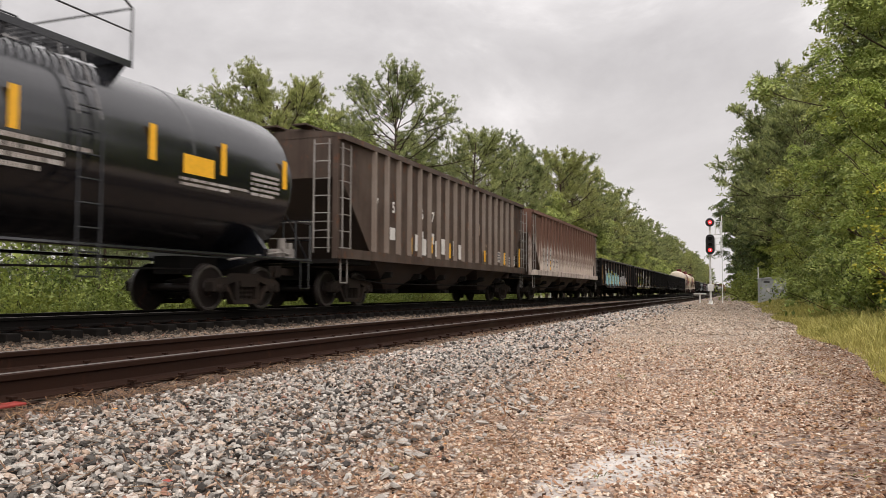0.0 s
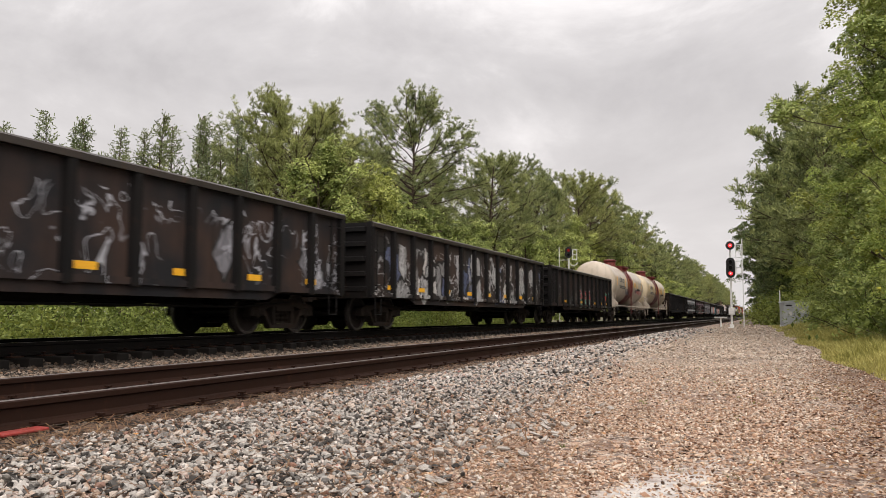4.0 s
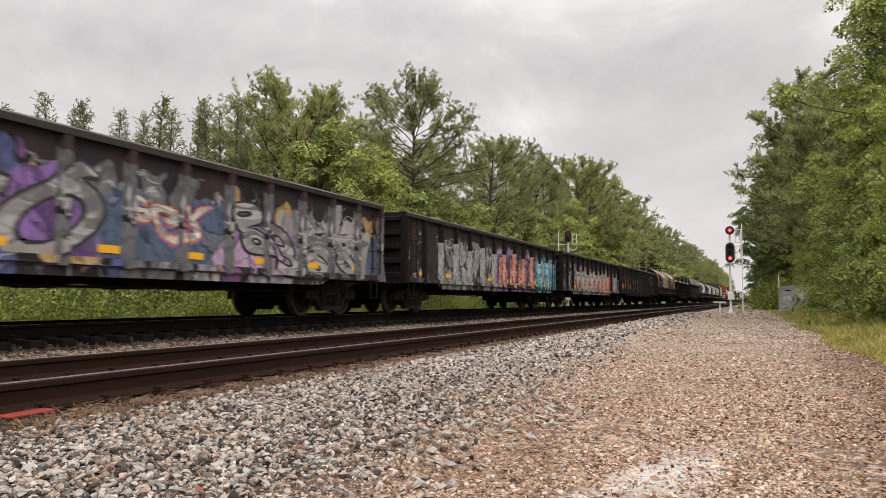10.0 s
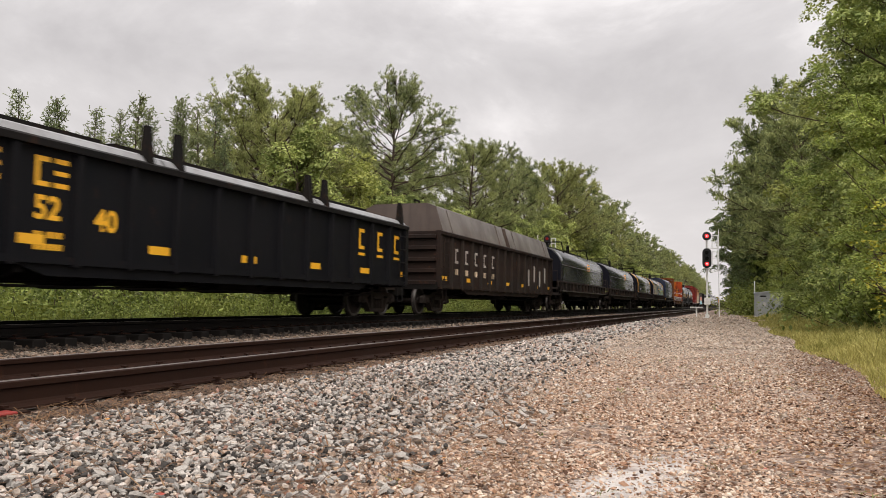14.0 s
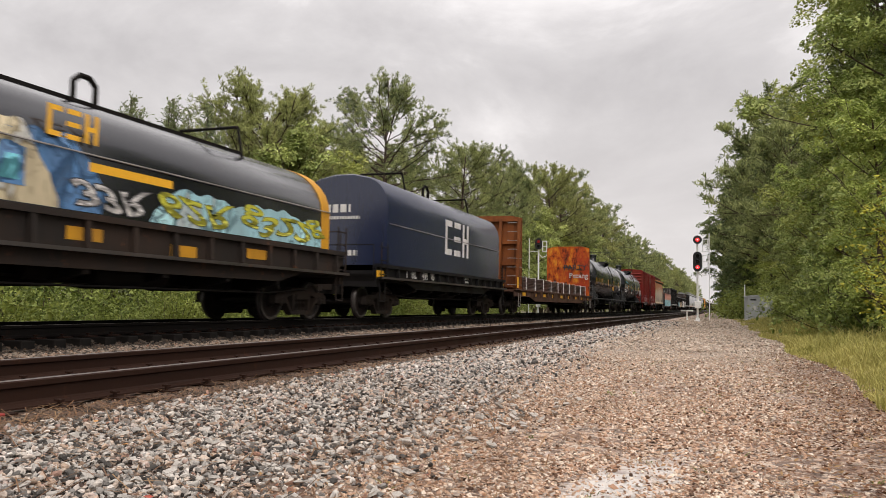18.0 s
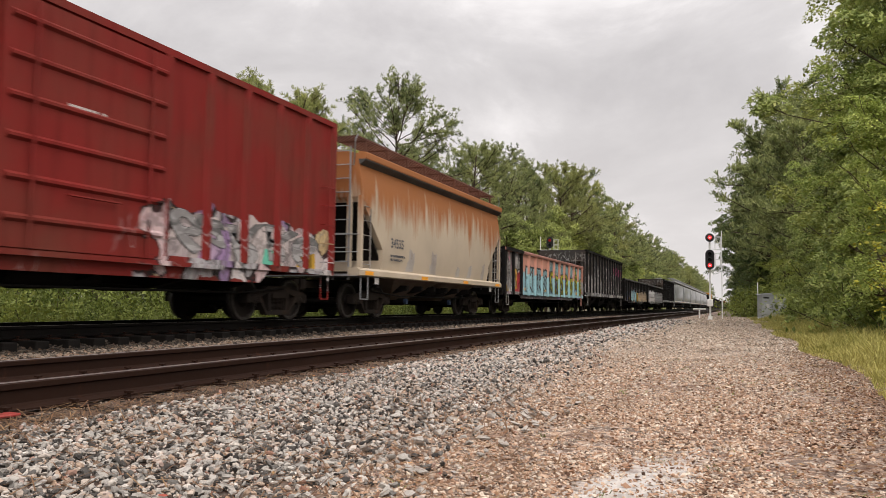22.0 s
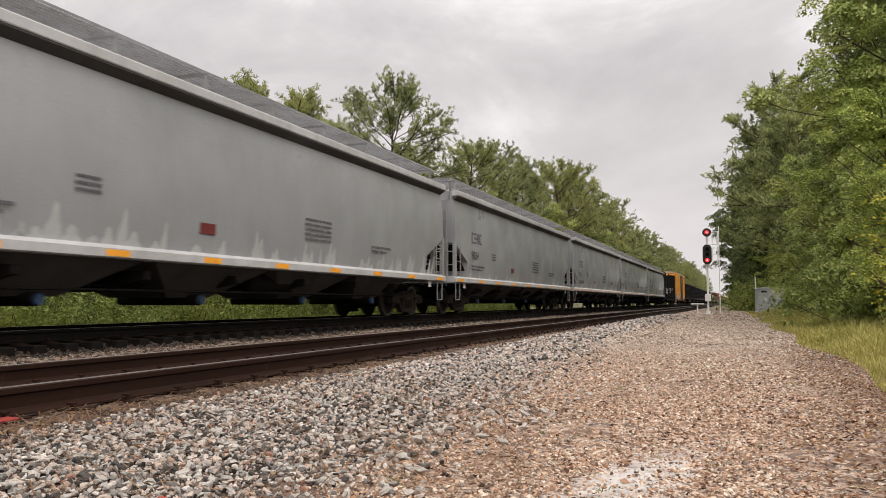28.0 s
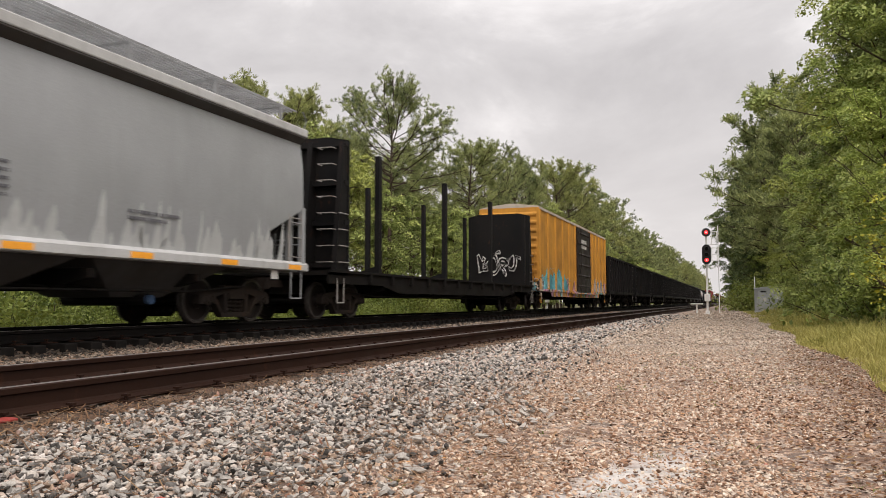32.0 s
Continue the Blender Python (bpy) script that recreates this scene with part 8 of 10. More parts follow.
plate(gon[176.1], spray_sky, 3.05, 2.05, 0.55, 0.75, 1.506, "paint_patch")
bars(gon[176.1], spray_blue, 2.82, 2.35, [0.45] * 3, 0.14, 0.07, 1.511)
field(gon[176.1], spray_grime, 6.2, 7.9, 1.25, 2.0, 4, 0.7, 1.5035)
plate(gon[176.1], yellow_paint, 6.85, 1.72, 0.15, 0.95, 1.508)
piece(gon[176.1], "AL", 6.5, 7.5, 1.25, 2.1, rust_brown, spray_grime, None, fat=0.03)
plate(gon[176.1], spray_grime, 5.5, 1.42, 0.55, 0.34, 1.506, "paint_patch")
plate(gon[176.1], rust_brown, 5.5, 1.42, 0.45, 0.24, 1.510, "paint_patch")
for o_ in gon[194.0].children:
    if o_.name.startswith("rib") and o_.location.y < -4.2:
        o_.data = o_.data.copy()
        o_.data.materials[0] = black_car
piece(gon[194.0], "OK", -8.1, -6.0, 2.0, 2.45, spray_black, spray_lime, None, fat=0.03)
piece(gon[194.0], "SPS", -8.3, -5.0, 1.0, 2.0, spray_black, spray_white)
piece(gon[194.0], "CARAGO", -3.2, 4.6, 1.0, 2.40, spray_silver, spray_sky, None)
piece(gon[194.0], "LH", 6.4, 8.1, 1.0, 2.0, spray_cyan, spray_red)
field(gon[211.9], spray_rosy, -4.2, 8.3, 0.84, 1.9, 13, 0.5)
piece(gon[211.9], "GUBS", -3.6, 3.0, 0.98, 2.5, spray_rosy, spray_red, None, clear=True)
piece(gon[211.9], "GRA", 3.5, 7.9, 0.98, 2.4, spray_rosy, spray_red, None, clear=True)
field(gon[211.9], spray_rosy, -3.8, 8.0, 0.86, 1.05, 120, 0.4, 1.5795)
lettering("200034", 0.31, white_paint, gon[211.9], -6.75, 2.02, 1.508, 0.012)
marks(gon[211.9], white_paint, -6.75, 2.32, "XXXX", 0.28, 1.508)
field(gon[211.9], spray_silver, -8.3, -4.5, 0.84, 1.35, 51, 0.5)
field(gon[211.9], spray_mauve, -8.35, -7.2, 0.84, 2.4, 52, 0.3)
field(gon[230.1], spray_violet, -7.6, -1.2, 0.84, 2.45, 3, 0.3)
field(gon[230.1], spray_slate, -1.4, 3.4, 0.84, 2.3, 4, 0.35)
field(gon[230.1], spray_mauve, 1.5, 4.6, 0.84, 1.95, 5, 0.4, 1.5045)
field(gon[230.1], spray_silver, 3.0, 8.0, 0.84, 2.35, 9, 0.3, 1.504)
field(gon[230.1], spray_slate, 7.3, 8.35, 0.84, 2.1, 10, 0.3, 1.505)
piece(gon[230.1], "STAER", -7.4, -1.1, 0.98, 2.35, spray_silver, spray_black, None)
piece(gon[230.1], "GFA", -0.6, 1.3, 1.3, 2.0, spray_white, spray_orange, spray_violet)
piece(gon[230.1], "CURS", 1.8, 7.5, 0.98, 2.2, spray_silver, spray_black, None)
lettering("200475", 0.31, white_paint, gon[230.1], -6.75, 2.35, 1.518, 0.012)
piece(gon[247.6], "SYM", -8.4, -5.6, 1.0, 2.1, spray_black, spray_silver)
field(gon[247.6], spray_mauve, -0.3, 5.2, 0.84, 2.5, 3, 0.4)
field(gon[247.6], spray_cyan, 5.1, 8.4, 0.84, 2.15, 8, 0.25, 1.5045)
piece(gon[247.6], "REKS", 0.0, 5.0, 0.98, 2.0, spray_pink, spray_black, spray_violet, clear=True)
piece(gon[247.6], "SAET", 5.3, 8.35, 0.98, 2.1, spray_white, spray_blue, spray_cyan, clear=True)
field(gon[265.8], spray_rosy, -5.4, 5.6, 0.84, 2.05, 11, 0.35)
field(gon[265.8], spray_silver, 6.0, 8.2, 0.84, 2.0, 12, 0.4)
piece(gon[265.8], "SHUBRO", -5.2, 4.9, 1.0, 2.1, spray_mixed, spray_white, None, fat=0.05)
piece(gon[265.8], "I", 5.1, 5.9, 1.0, 2.1, spray_red, spray_black)
piece(gon[265.8], "WES", 6.3, 8.0, 1.1, 1.9, spray_silver, spray_blue)
for o_ in gon[534.5].children:
    if o_.name.startswith(("rib", "corner_post")) and (o_.location.y if o_.name.startswith("rib") else o_.data.vertices[0].co.y) < -5.5:
        o_.data = o_.data.copy()
        o_.data.materials[0] = black_car
    if o_.name.startswith("top_chord"):
        part("top_chord_end", Shape().prism([(-8.5, 2.79), (-5.7, 2.79), (-5.7, 2.805), (-8.5, 2.805)], "x", 1.4, 1.64), black_car, gon[534.5]) if o_.data.vertices[0].co.x > 0 else None
        part("top_chord_side", Shape().prism([(-8.5, 2.66), (-5.7, 2.66), (-5.7, 2.80), (-8.5, 2.80)], "x", 1.625, 1.636), black_car, gon[534.5]) if o_.data.vertices[0].co.x > 0 else None
for o_ in list(gon[534.5].children):
    if o_.name.startswith(("ladder", "stirrup")) and o_.data.vertices[0].co.y < 0:
        o_.data.materials[0] = grab_steel
part("sill_front", Shape().box(1.571, 1.578, -8.45, -5.7, 0.87, 0.98), G["loud"], gon[534.5])
plate(gon[534.5], loud_rib, -3.05, 1.75, 5.3, 1.80, 1.504, "painted_field")
field(gon[534.5], spray_sky, -5.65, -0.45, 0.84, 1.72, 90, 0.12, 1.5075)
piece(gon[534.5], "KERS", -5.0, -0.7, 1.0, 2.12, spray_sky, spray_black, None, 1.509, fat=0.07, clear=True)
field(gon[534.5], spray_rosy, -8.3, -6.95, 0.86, 1.75, 91, 0.4)
field(gon[534.5], spray_silver, -8.25, -7.3, 1.1, 2.5, 92, 0.4, 1.5045)
field(gon[534.5], spray_white, -7.6, -6.9, 0.9, 1.6, 93, 0.6, 1.506)
field(gon[534.5], spray_gold, -8.1, -7.7, 0.95, 1.25, 94, 0.3, 1.5065)
field(gon[534.5], spray_red, -6.75, -5.75, 0.86, 1.9, 95, 0.15, 1.5045)
field(gon[534.5], spray_gold, -6.7, -6.35, 1.1, 2.05, 96, 0.2, 1.506)
field(gon[534.5], spray_silver, -6.75, -5.75, 2.0, 2.35, 97, 0.3, 1.5045)
piece(gon[534.5], "RA", -8.2, -7.0, 1.2, 1.9, spray_silver, spray_black, None, 1.509, fat=0.05)
plate(gon[534.5], spray_sky, 4.0, 1.75, 8.7, 1.70, 1.504, "sky_blue_field")
piece(gon[534.5], "YANITHE", -0.1, 8.3, 1.0, 2.45, spray_lime, spray_black, spray_violet, 1.507, fat=0.05)
for k_, y_ in enumerate((0.6, 2.2, 3.9, 5.3, 6.9)):
    field(gon[534.5], (spray_pink, spray_gold, spray_violet)[k_ % 3], y_, y_ + 0.55, 0.86, 1.7, 98 + k_, 0.4, 1.5055)
lettering("20135", 0.36, white_paint, gon[534.5], -7.2, 2.2, 1.508, 0.012)
field(gon[569.7], spray_slate, -8.2, -3.6, 0.84, 1.9, 14, 0.5)
field(gon[569.7], spray_sky, -2.4, 0.6, 0.84, 2.0, 15, 0.35)
field(gon[569.7], spray_rosy, -3.7, -2.2, 0.84, 1.7, 16, 0.35, 1.5045)
field(gon[569.7], spray_gold, 0.5, 1.7, 0.84, 1.8, 17, 0.35, 1.5045)
field(gon[569.7], spray_tan, 1.5, 8.35, 0.84, 2.05, 18, 0.30)
field(gon[569.7], G_dark_line, 3.0, 3.6, 0.95, 1.9, 19, 0.30, 1.5045)
piece(gon[569.7], "SOA", -7.8, -3.9, 1.0, 2.15, spray_black, spray_white, None)
piece(gon[569.7], "BGLK", -3.7, 0.4, 0.98, 2.1, spray_slate, spray_white, spray_pink)
piece(gon[569.7], "O", 0.3, 1.2, 0.98, 1.75, spray_green, spray_silver, spray_green)
piece(gon[569.7], "AONKER", 1.9, 8.3, 0.98, 1.95, spray_tan, G_dark_line, spray_tan, lean=0.2, fat=0.03)
field(gon[587.6], spray_silver, -8.0, 8.3, 0.84, 2.25, 20, 0.40)
field(gon[587.6], spray_white, -7.7, -1.0, 0.84, 2.1, 43, 0.55, 1.5045)
piece(gon[587.6], "WEZO", -6.6, -0.2, 1.0, 2.2, spray_white, spray_black, None)
piece(gon[587.6], "HAVEN", 0.9, 8.2, 0.98, 2.0, spray_sky, spray_black, None)

sprayed_ribs(gon[53.9], [(-5.6, 0.1, 1.85, spray_sky), (1.2, 4.6, 1.7, spray_silver)])
sprayed_ribs(gon[247.6], [(-5.8, 0.0, 2.2, spray_silver), (0.0, 5.1, 2.2, spray_pink), (5.1, 8.6, 2.1, spray_cyan)])
sprayed_ribs(gon[265.8], [(-5.4, 1.0, 2.0, spray_rosy), (1.0, 5.6, 2.0, spray_pink), (6.0, 8.2, 1.9, spray_silver)])
sprayed_ribs(gon[569.7], [(-3.6, 0.6, 1.9, spray_sky), (0.6, 1.6, 1.7, spray_gold), (1.6, 8.6, 1.85, spray_tan)])
sprayed_ribs(gon[587.6], [(-8.1, -1.0, 2.2, spray_white), (-1.0, 8.6, 2.1, spray_silver)])
tanks_ = []
for u0, m_, num in ((143.3, pale_tank, "33238"), (159.6, cream_tank, "33291")):
    tk = tank_car(16.4, 2.95, 2.64, m_, "cream tank wagon with a dark red centre band" if m_ is cream_tank else "pale grey-cream tank wagon with a dark red centre band", red_band, 2.6, cream_frame, "cream tank wagons", red_band, rail_mat=rust_brown, man_y=-0.5 if u0 < 150 else -0.3)
    marks(tk, dark_text, -4.9, 2.75, "XXXX", 0.30, 1.482)
    lettering(num, 0.36, dark_text, tk, -3.85, 2.75, 1.482, 0.008)
    bars(tk, dark_text, -5.0, 2.5, [2.6, 2.3], 0.07, 0.05, 1.480)
    bars(tk, dark_text, -2.6, 2.35, [1.2] * 7, 0.035, 0.03, 1.478)
    plate(tk, yellow_paint, 2.2, 2.75, 0.7, 0.33, 1.478, "placard")
    bars(tk, dark_text, 1.9, 2.4, [1.3, 1.0, 0.8], 0.05, 0.04, 1.477)
    plate(tk, coil_deck, 4.0, 2.42, 1.5, 0.15, 1.466, "name_plate")
    bars(tk, dark_text, 5.0, 3.0, [0.9] * 7, 0.045, 0.05, 1.452)
    for k in range(4):
        plate(tk, dark_text, 2.2, 2.65 + 0.07 * k, 0.6, 0.03, 1.483, "stencil_line")
    for y_ in (-6.0, -2.6, -0.9, 1.05, 3.2, 5.8):
        plate(tk, yellow_paint, y_, 2.8, 0.13, 0.62, 1.486)
    couple(tk, u0)
    tanks_.append(tk)
piece(tanks_[0], "ASSO-C-ORS", 2.2, 5.2, 2.05, 2.4, spray_red, spray_white, None, 1.452)

g66 = gondola(21.3, 2.85, charcoal, charcoal, "charcoal black gondola wagon with yellow lettering", 17, covers=None, chord_mat=worn_rim)
marks(g66, yellow_paint, -8.1, 1.78, "XX", 0.36, 1.506)
marks(g66, yellow_paint, -6.95, 1.78, "XX", 0.36, 1.506)
for tx, y_ in (("49", -8.1), ("17", -6.95), ("53", -5.7)):
    lettering(tx, 0.5, yellow_paint, g66, y_, 1.27, 1.506, 0.014)
for y_, ch in ((5.7, "C"), (6.7, "S"), (7.7, "X")):
    marks(g66, yellow_paint, y_, 1.95, ch, 0.5, 1.506)
    plate(g66, yellow_paint, y_ + 0.2, 1.83, 0.35, 0.06, 1.506)
reflectors(g66, 21.3, 1.3, 8, 1.506, 0.5, 0.14)
stake_wood = plain("weathered_stake_wood", (0.22, 0.14, 0.10), 0.85, 0, 0.3, 8)
for i, y_ in enumerate((-9.0, -4.2, 0.2, 4.4)):
    part("load_stake", Shape().cyl((1.35, y_, 2.7), (1.35 + 0.05 * (i % 2), y_ + 0.06, 3.85 + 0.2 * (i % 3)), 0.04, 7).cyl((1.35, y_, 2.82), (1.38, y_ + 0.02, 3.0), 0.085, 7), stake_wood, g66, "weathered wooden load stake")
for k_, y_ in enumerate((-4.35, -3.15, -1.9, -0.7, 0.55, 1.8, 3.05)):
    piece(g66, "KJSRVNG"[k_] + "QLTBHAE"[k_], y_, y_ + 0.62, 1.08 + 0.05 * (k_ % 3), 2.0 + 0.12 * (k_ % 2), charcoal, spray_silver if k_ % 2 else spray_white, None, fat=0.05)
plate(g66, orange_paint, -8.95, 1.42, 0.5, 0.3, 1.506, "placard")
piece(g66, "S", -8.5, -8.0, 1.02, 1.3, charcoal, spray_silver)
couple(g66, 283.7)

# coil wagons
c1 = coil_car(19.5, 3.62, [navy_hood, red_hood], coil_deck, "coil wagon with one black-and-yellow and one rusty red hood", 2, dark_end, edge_mat=yellow_edge)
marks(c1, yellow_paint, -4.4, 2.75, "XXX", 0.48, 1.455)
marks(c1, yellow_paint, -5.2, 1.25, "XXXX", 0.28, 1.456)
lettering("496247", 0.3, yellow_paint, c1, -3.4, 1.25, 1.456, 0.006)
piece(c1, "BIO-DW", -6.4, -4.0, 2.1, 2.5, navy_hood, spray_silver, None, 1.436, fat=0.045)
y_e = -(19.5 / 2 - 1.7) - 0.006
end_bars(c1, yellow_paint, y_e, -0.42, 3.0, [0.8], 0.16)
end_bars(c1, yellow_edge, y_e, -0.4, 1.95, [1.4, 0.9], 0.12)
plate(c1, yellow_edge, -6.9, 1.38, 0.35, 0.3, 1.456, "faded_panel")
plate(c1, yellow_edge, -5.9, 1.35, 0.18, 0.42, 1.456, "faded_panel")
plate(c1, spray_grime, 2.0, 1.3, 0.6, 0.25, 1.456, "faded_panel")
plate(c1, yellow_edge, 7.6, 1.3, 0.25, 0.3, 1.456, "faded_panel")
couple(c1, 305.0)
cg1 = gondola(18.5, 2.62, dark_green, black_car, "black covered gondola wagon with yellow lettering and lift-off roof sections", 15, inset=1.5, covers=3, cover_mat=bare_steel)
marks(cg1, yellow_paint, -6.25, 1.95, "XX", 0.42, 1.506)
marks(cg1, yellow_paint, -5.12, 1.95, "XX", 0.42, 1.506)
for tx, y_, z_ in (("47", -6.25, 1.5), ("52", -5.12, 1.5), ("40", -4.02, 1.42)):
    lettering(tx, 0.46, yellow_paint, cg1, y_, z_, 1.506, 0.014)
for y_, ch in ((4.8, "C"), (5.9, "S"), (7.0, "X")):
    marks(cg1, yellow_paint, y_, 1.75, ch, 0.52, 1.506)
    plate(cg1, yellow_paint, y_ + 0.16, 1.62, 0.36, 0.07, 1.506)
for y_ in (-6.2, -5.1):
    bars(cg1, yellow_paint, y_, 1.32, [0.5, 0.5], 0.09, 0.08, 1.506)
reflectors(cg1, 19.5, 1.2, 7, 1.506, 0.5, 0.14)
couple(cg1, 324.5)
cg2 = gondola(19.0, 2.75, rust_brown, rust_brown, "grimy brown covered gondola wagon with pale roof sections", 16, inset=1.3, covers=2, cover_mat=grimy_hood, cover_h=0.95, rib_mat=coil_deck)
reflectors(cg2, 19.3, 1.2, 7, 1.506, 0.5, 0.14)
for k_ in range(5):
    marks(cg2, spray_grime, -6.6 + 1.08 * k_, 1.75, "X", 0.5, 1.506)
    plate(cg2, spray_tan, -6.45 + 1.08 * k_, 1.45, 0.3, 0.2, 1.506, "paint_patch")
for k_ in range(4):
    plate(cg2, spray_grime, 3.6 + 1.08 * k_, 1.6 + 0.2 * (k_ % 2), 0.28, 0.75, 1.506, "paint_patch")
couple(cg2, 343.0)
for u0, ln in ((362.0, 18.0), (380.0, 18.2)):
    cc = coil_car(ln, 3.7, [navy_hood], coil_deck, "coil wagon with a long grimy black hood", 1, dark_end, edge_mat=navy_hood if u0 < 370 else None)
    marks(cc, orange_paint, 0.8, 2.55, "XXX", 0.45, 1.436)
    couple(cc, u0)
c4 = coil_car(15.7, 3.7, [navy_hood], coil_deck, "coil wagon with a black hood and yellow end bands", 1, dark_end, edge_mat=yellow_edge)
marks(c4, white_paint, -6.4, 1.25, "XXXX", 0.28, 1.456)
piece(c4, "WRS", 1.9, 2.9, 1.85, 2.15, navy_hood, spray_silver, None, 1.436)
piece(c4, "KRYL", -4.4, -3.0, 1.95, 2.12, spray_silver, spray_grime, None, 1.436)
y_e = -(15.7 / 2 - 1.7) - 0.006
end_tag(c4, spray_white, "XGD", y_e, -1.0, 2.75, 0.62)
end_bars(c4, yellow_paint, y_e, -0.75, 3.32, [1.4], 0.14)
end_bars(c4, yellow_paint, y_e, -1.0, 2.2, [0.9, 1.6], 0.12)
couple(c4, 398.2)
c5 = coil_car(17.0, 3.7, [navy_hood], coil_deck, "coil wagon with a graffiti-covered hood and yellow end bands", 1, dark_end, edge_mat=yellow_edge)
marks(c5, yellow_paint, -1.8, 2.75, "XXX", 0.45, 1.456)
field(c5, spray_blue, -7.3, -0.6, 1.72, 2.98, 3, 0.35, bend=hood_side)
field(c5, spray_cream, -6.6, -1.6, 1.72, 2.95, 5, 0.30, bend=lambda z: hood_side(z) + 0.004)
for y_, m_ in ((-6.3, spray_black), (-5.2, spray_blue), (-3.9, spray_black), (-2.6, spray_blue)):
    field(c5, m_, y_, y_ + 0.55, 1.95, 2.62, int(-10 * y_), 0.35, bend=lambda z: hood_side(z) + 0.008)
    field(c5, spray_cyan, y_ + 0.14, y_ + 0.42, 2.02, 2.45, int(-9 * y_), 0.35, bend=lambda z: hood_side(z) + 0.012)
plate(c5, yellow_paint, 0.0, 2.42, 1.9, 0.14, 1.434)
piece(c5, "TKU", -1.3, 0.4, 1.75, 2.2, spray_white, spray_black, None, 1.436)
field(c5, spray_sky, 0.5, 6.7, 1.72, 2.45, 8, 0.30, bend=hood_side)
piece(c5, "KWA GERSA", 0.6, 6.5, 1.76, 2.38, spray_lime, spray_black, None, 1.437, fat=0.03)
y_e = -(17.0 / 2 - 1.7) - 0.006
end_bars(c5, orange_paint, y_e, -0.9, 3.02, [1.0], 0.26)
end_tag(c5, spray_white, "ADB", y_e, 0.2, 2.65, 0.4)
end_bars(c5, orange_paint, y_e, -0.5, 1.9, [1.3], 0.16)
for k_ in range(5):
    plate(c5, yellow_edge, -5.6 + 2.3 * k_, 1.38 - 0.1 * (k_ % 2), 0.7, 0.2, 1.456, "faded_panel")
couple(c5, 413.9)
c6 = coil_car(15.1, 4.2, [navy], black_car, "clean navy blue coil wagon with a tall squared hood", 1, navy, hood_z=1.55, round_=False)
marks(c6, white_paint, -1.0, 2.15, "XXX", 1.2, 1.458)
marks(c6, white_paint, -4.4, 1.2, "XXXX", 0.28, 1.456)
lettering("499400", 0.36, white_paint, c6, -3.1, 1.2, 1.456, 0.008)
bars(c6, white_paint, 1.2, 1.4, [0.7, 0.5], 0.06, 0.05, 1.456)
plate(c6, yellow_paint, -6.3, 1.22, 0.5, 0.24, 1.456)
plate(c6, yellow_paint, 6.3, 1.22, 0.5, 0.24, 1.456)
y_e = -(15.1 / 2 - 1.7) - 0.006
end_bars(c6, white_paint, y_e, -0.6, 3.3, [0.85], 0.24)
end_bars(c6, white_paint, y_e, -0.65, 2.95, [1.2], 0.09)
end_bars(c6, white_paint, y_e, 0.2, 1.95, [0.3], 0.16)
couple(c6, 430.9)

# the flat wagon with its load of steel plate
fl = bulkhead_flat(23.0, 4.68, flat_brown, rust_head, "rusty bulkhead flat wagon loaded with bundles of steel strip", rear=1.0)
steel_load = paint("dark_steel_strip", (0.075, 0.05, 0.045), (0.16, 0.07, 0.045), 0.7, 0.45, 0.4)
strap_white = plain("white_strap", (0.75, 0.74, 0.72), 0.5)
for side in (0.75, -0.75):
    for half_ in (-4.6, 4.6):
        bundle = part("steel_pack", Shape().box(side - 0.68, side + 0.68, half_ - 4.3, half_ + 4.3, 1.2, 1.27), steel_load, fl, "bundle of rusty steel strip tied with white straps")
        for k in range(7):
            part("steel_strip", Shape().box(side - 0.66 + 0.01 * k, side + 0.66 + 0.012 * (k % 2), half_ - 4.35 - 0.02 * k, half_ + 4.3 + 0.03 * (k % 3), 1.285 + 0.075 * k, 1.335 + 0.075 * k), steel_load, bundle)
        for k in range(5):
            y_ = half_ - 3.8 + 1.9 * k
            part("strap", Shape().prism([(side + 0.70, 1.2), (side + 0.715, 1.2), (side + 0.715, 1.83), (side - 0.715, 1.83), (side - 0.715, 1.2), (side - 0.70, 1.2), (side - 0.70, 1.815), (side + 0.70, 1.815)], "y", y_ - 0.05, y_ + 0.05), strap_white, bundle)
reflectors(fl, 22.0, 0.98, 9, 1.505, 0.6, 0.16)
plate(fl, yellow_paint, -10.2, 1.5, 0.3, 0.5, 1.505, "placard")
rear_head = [o for o in fl.children if o.name.startswith("bulkhead") and o.data.vertices[0].co.y > 0][0]
rear_head.data.materials[0] = rust_orange
hy = rear_head.data.vertices[0].co.y
for tx_, m_, x_, z_, s_ in (("PARTY", spray_black, -0.3, 3.0, 0.55), ("Petang", spray_white, 0.1, 2.45, 0.5)):
    w_ = lettering(tx_, 1.0, m_, rear_head, 0, 0, 0, 0.01, "graffiti_letters")
    w_.matrix_basis = Matrix(((s_, 0, 0, x_), (0, 0, -1, hy - 0.09), (0, s_, 0, z_), (0, 0, 0, 1)))
burnt = paint("burnt_brown_rust", (0.055, 0.026, 0.016), (0.14, 0.045, 0.018), 0.8, 0.8, 0.6, spot=0.5)
for k_, (m_, x0_, x1_, z0_, z1_) in enumerate(((burnt, -0.5, 0.5, 3.1, 3.3), (burnt, 0.5, 1.2, 2.95, 3.15), (spray_green, 0.1, 0.45, 1.75, 2.0), (burnt, -0.4, 0.5, 1.3, 1.6))):
    end_patch(rear_head, m_, hy - 0.046 - 0.003 * k_, x0_, x1_, z0_, z1_, 3 + k_)
couple(fl, 446.0)

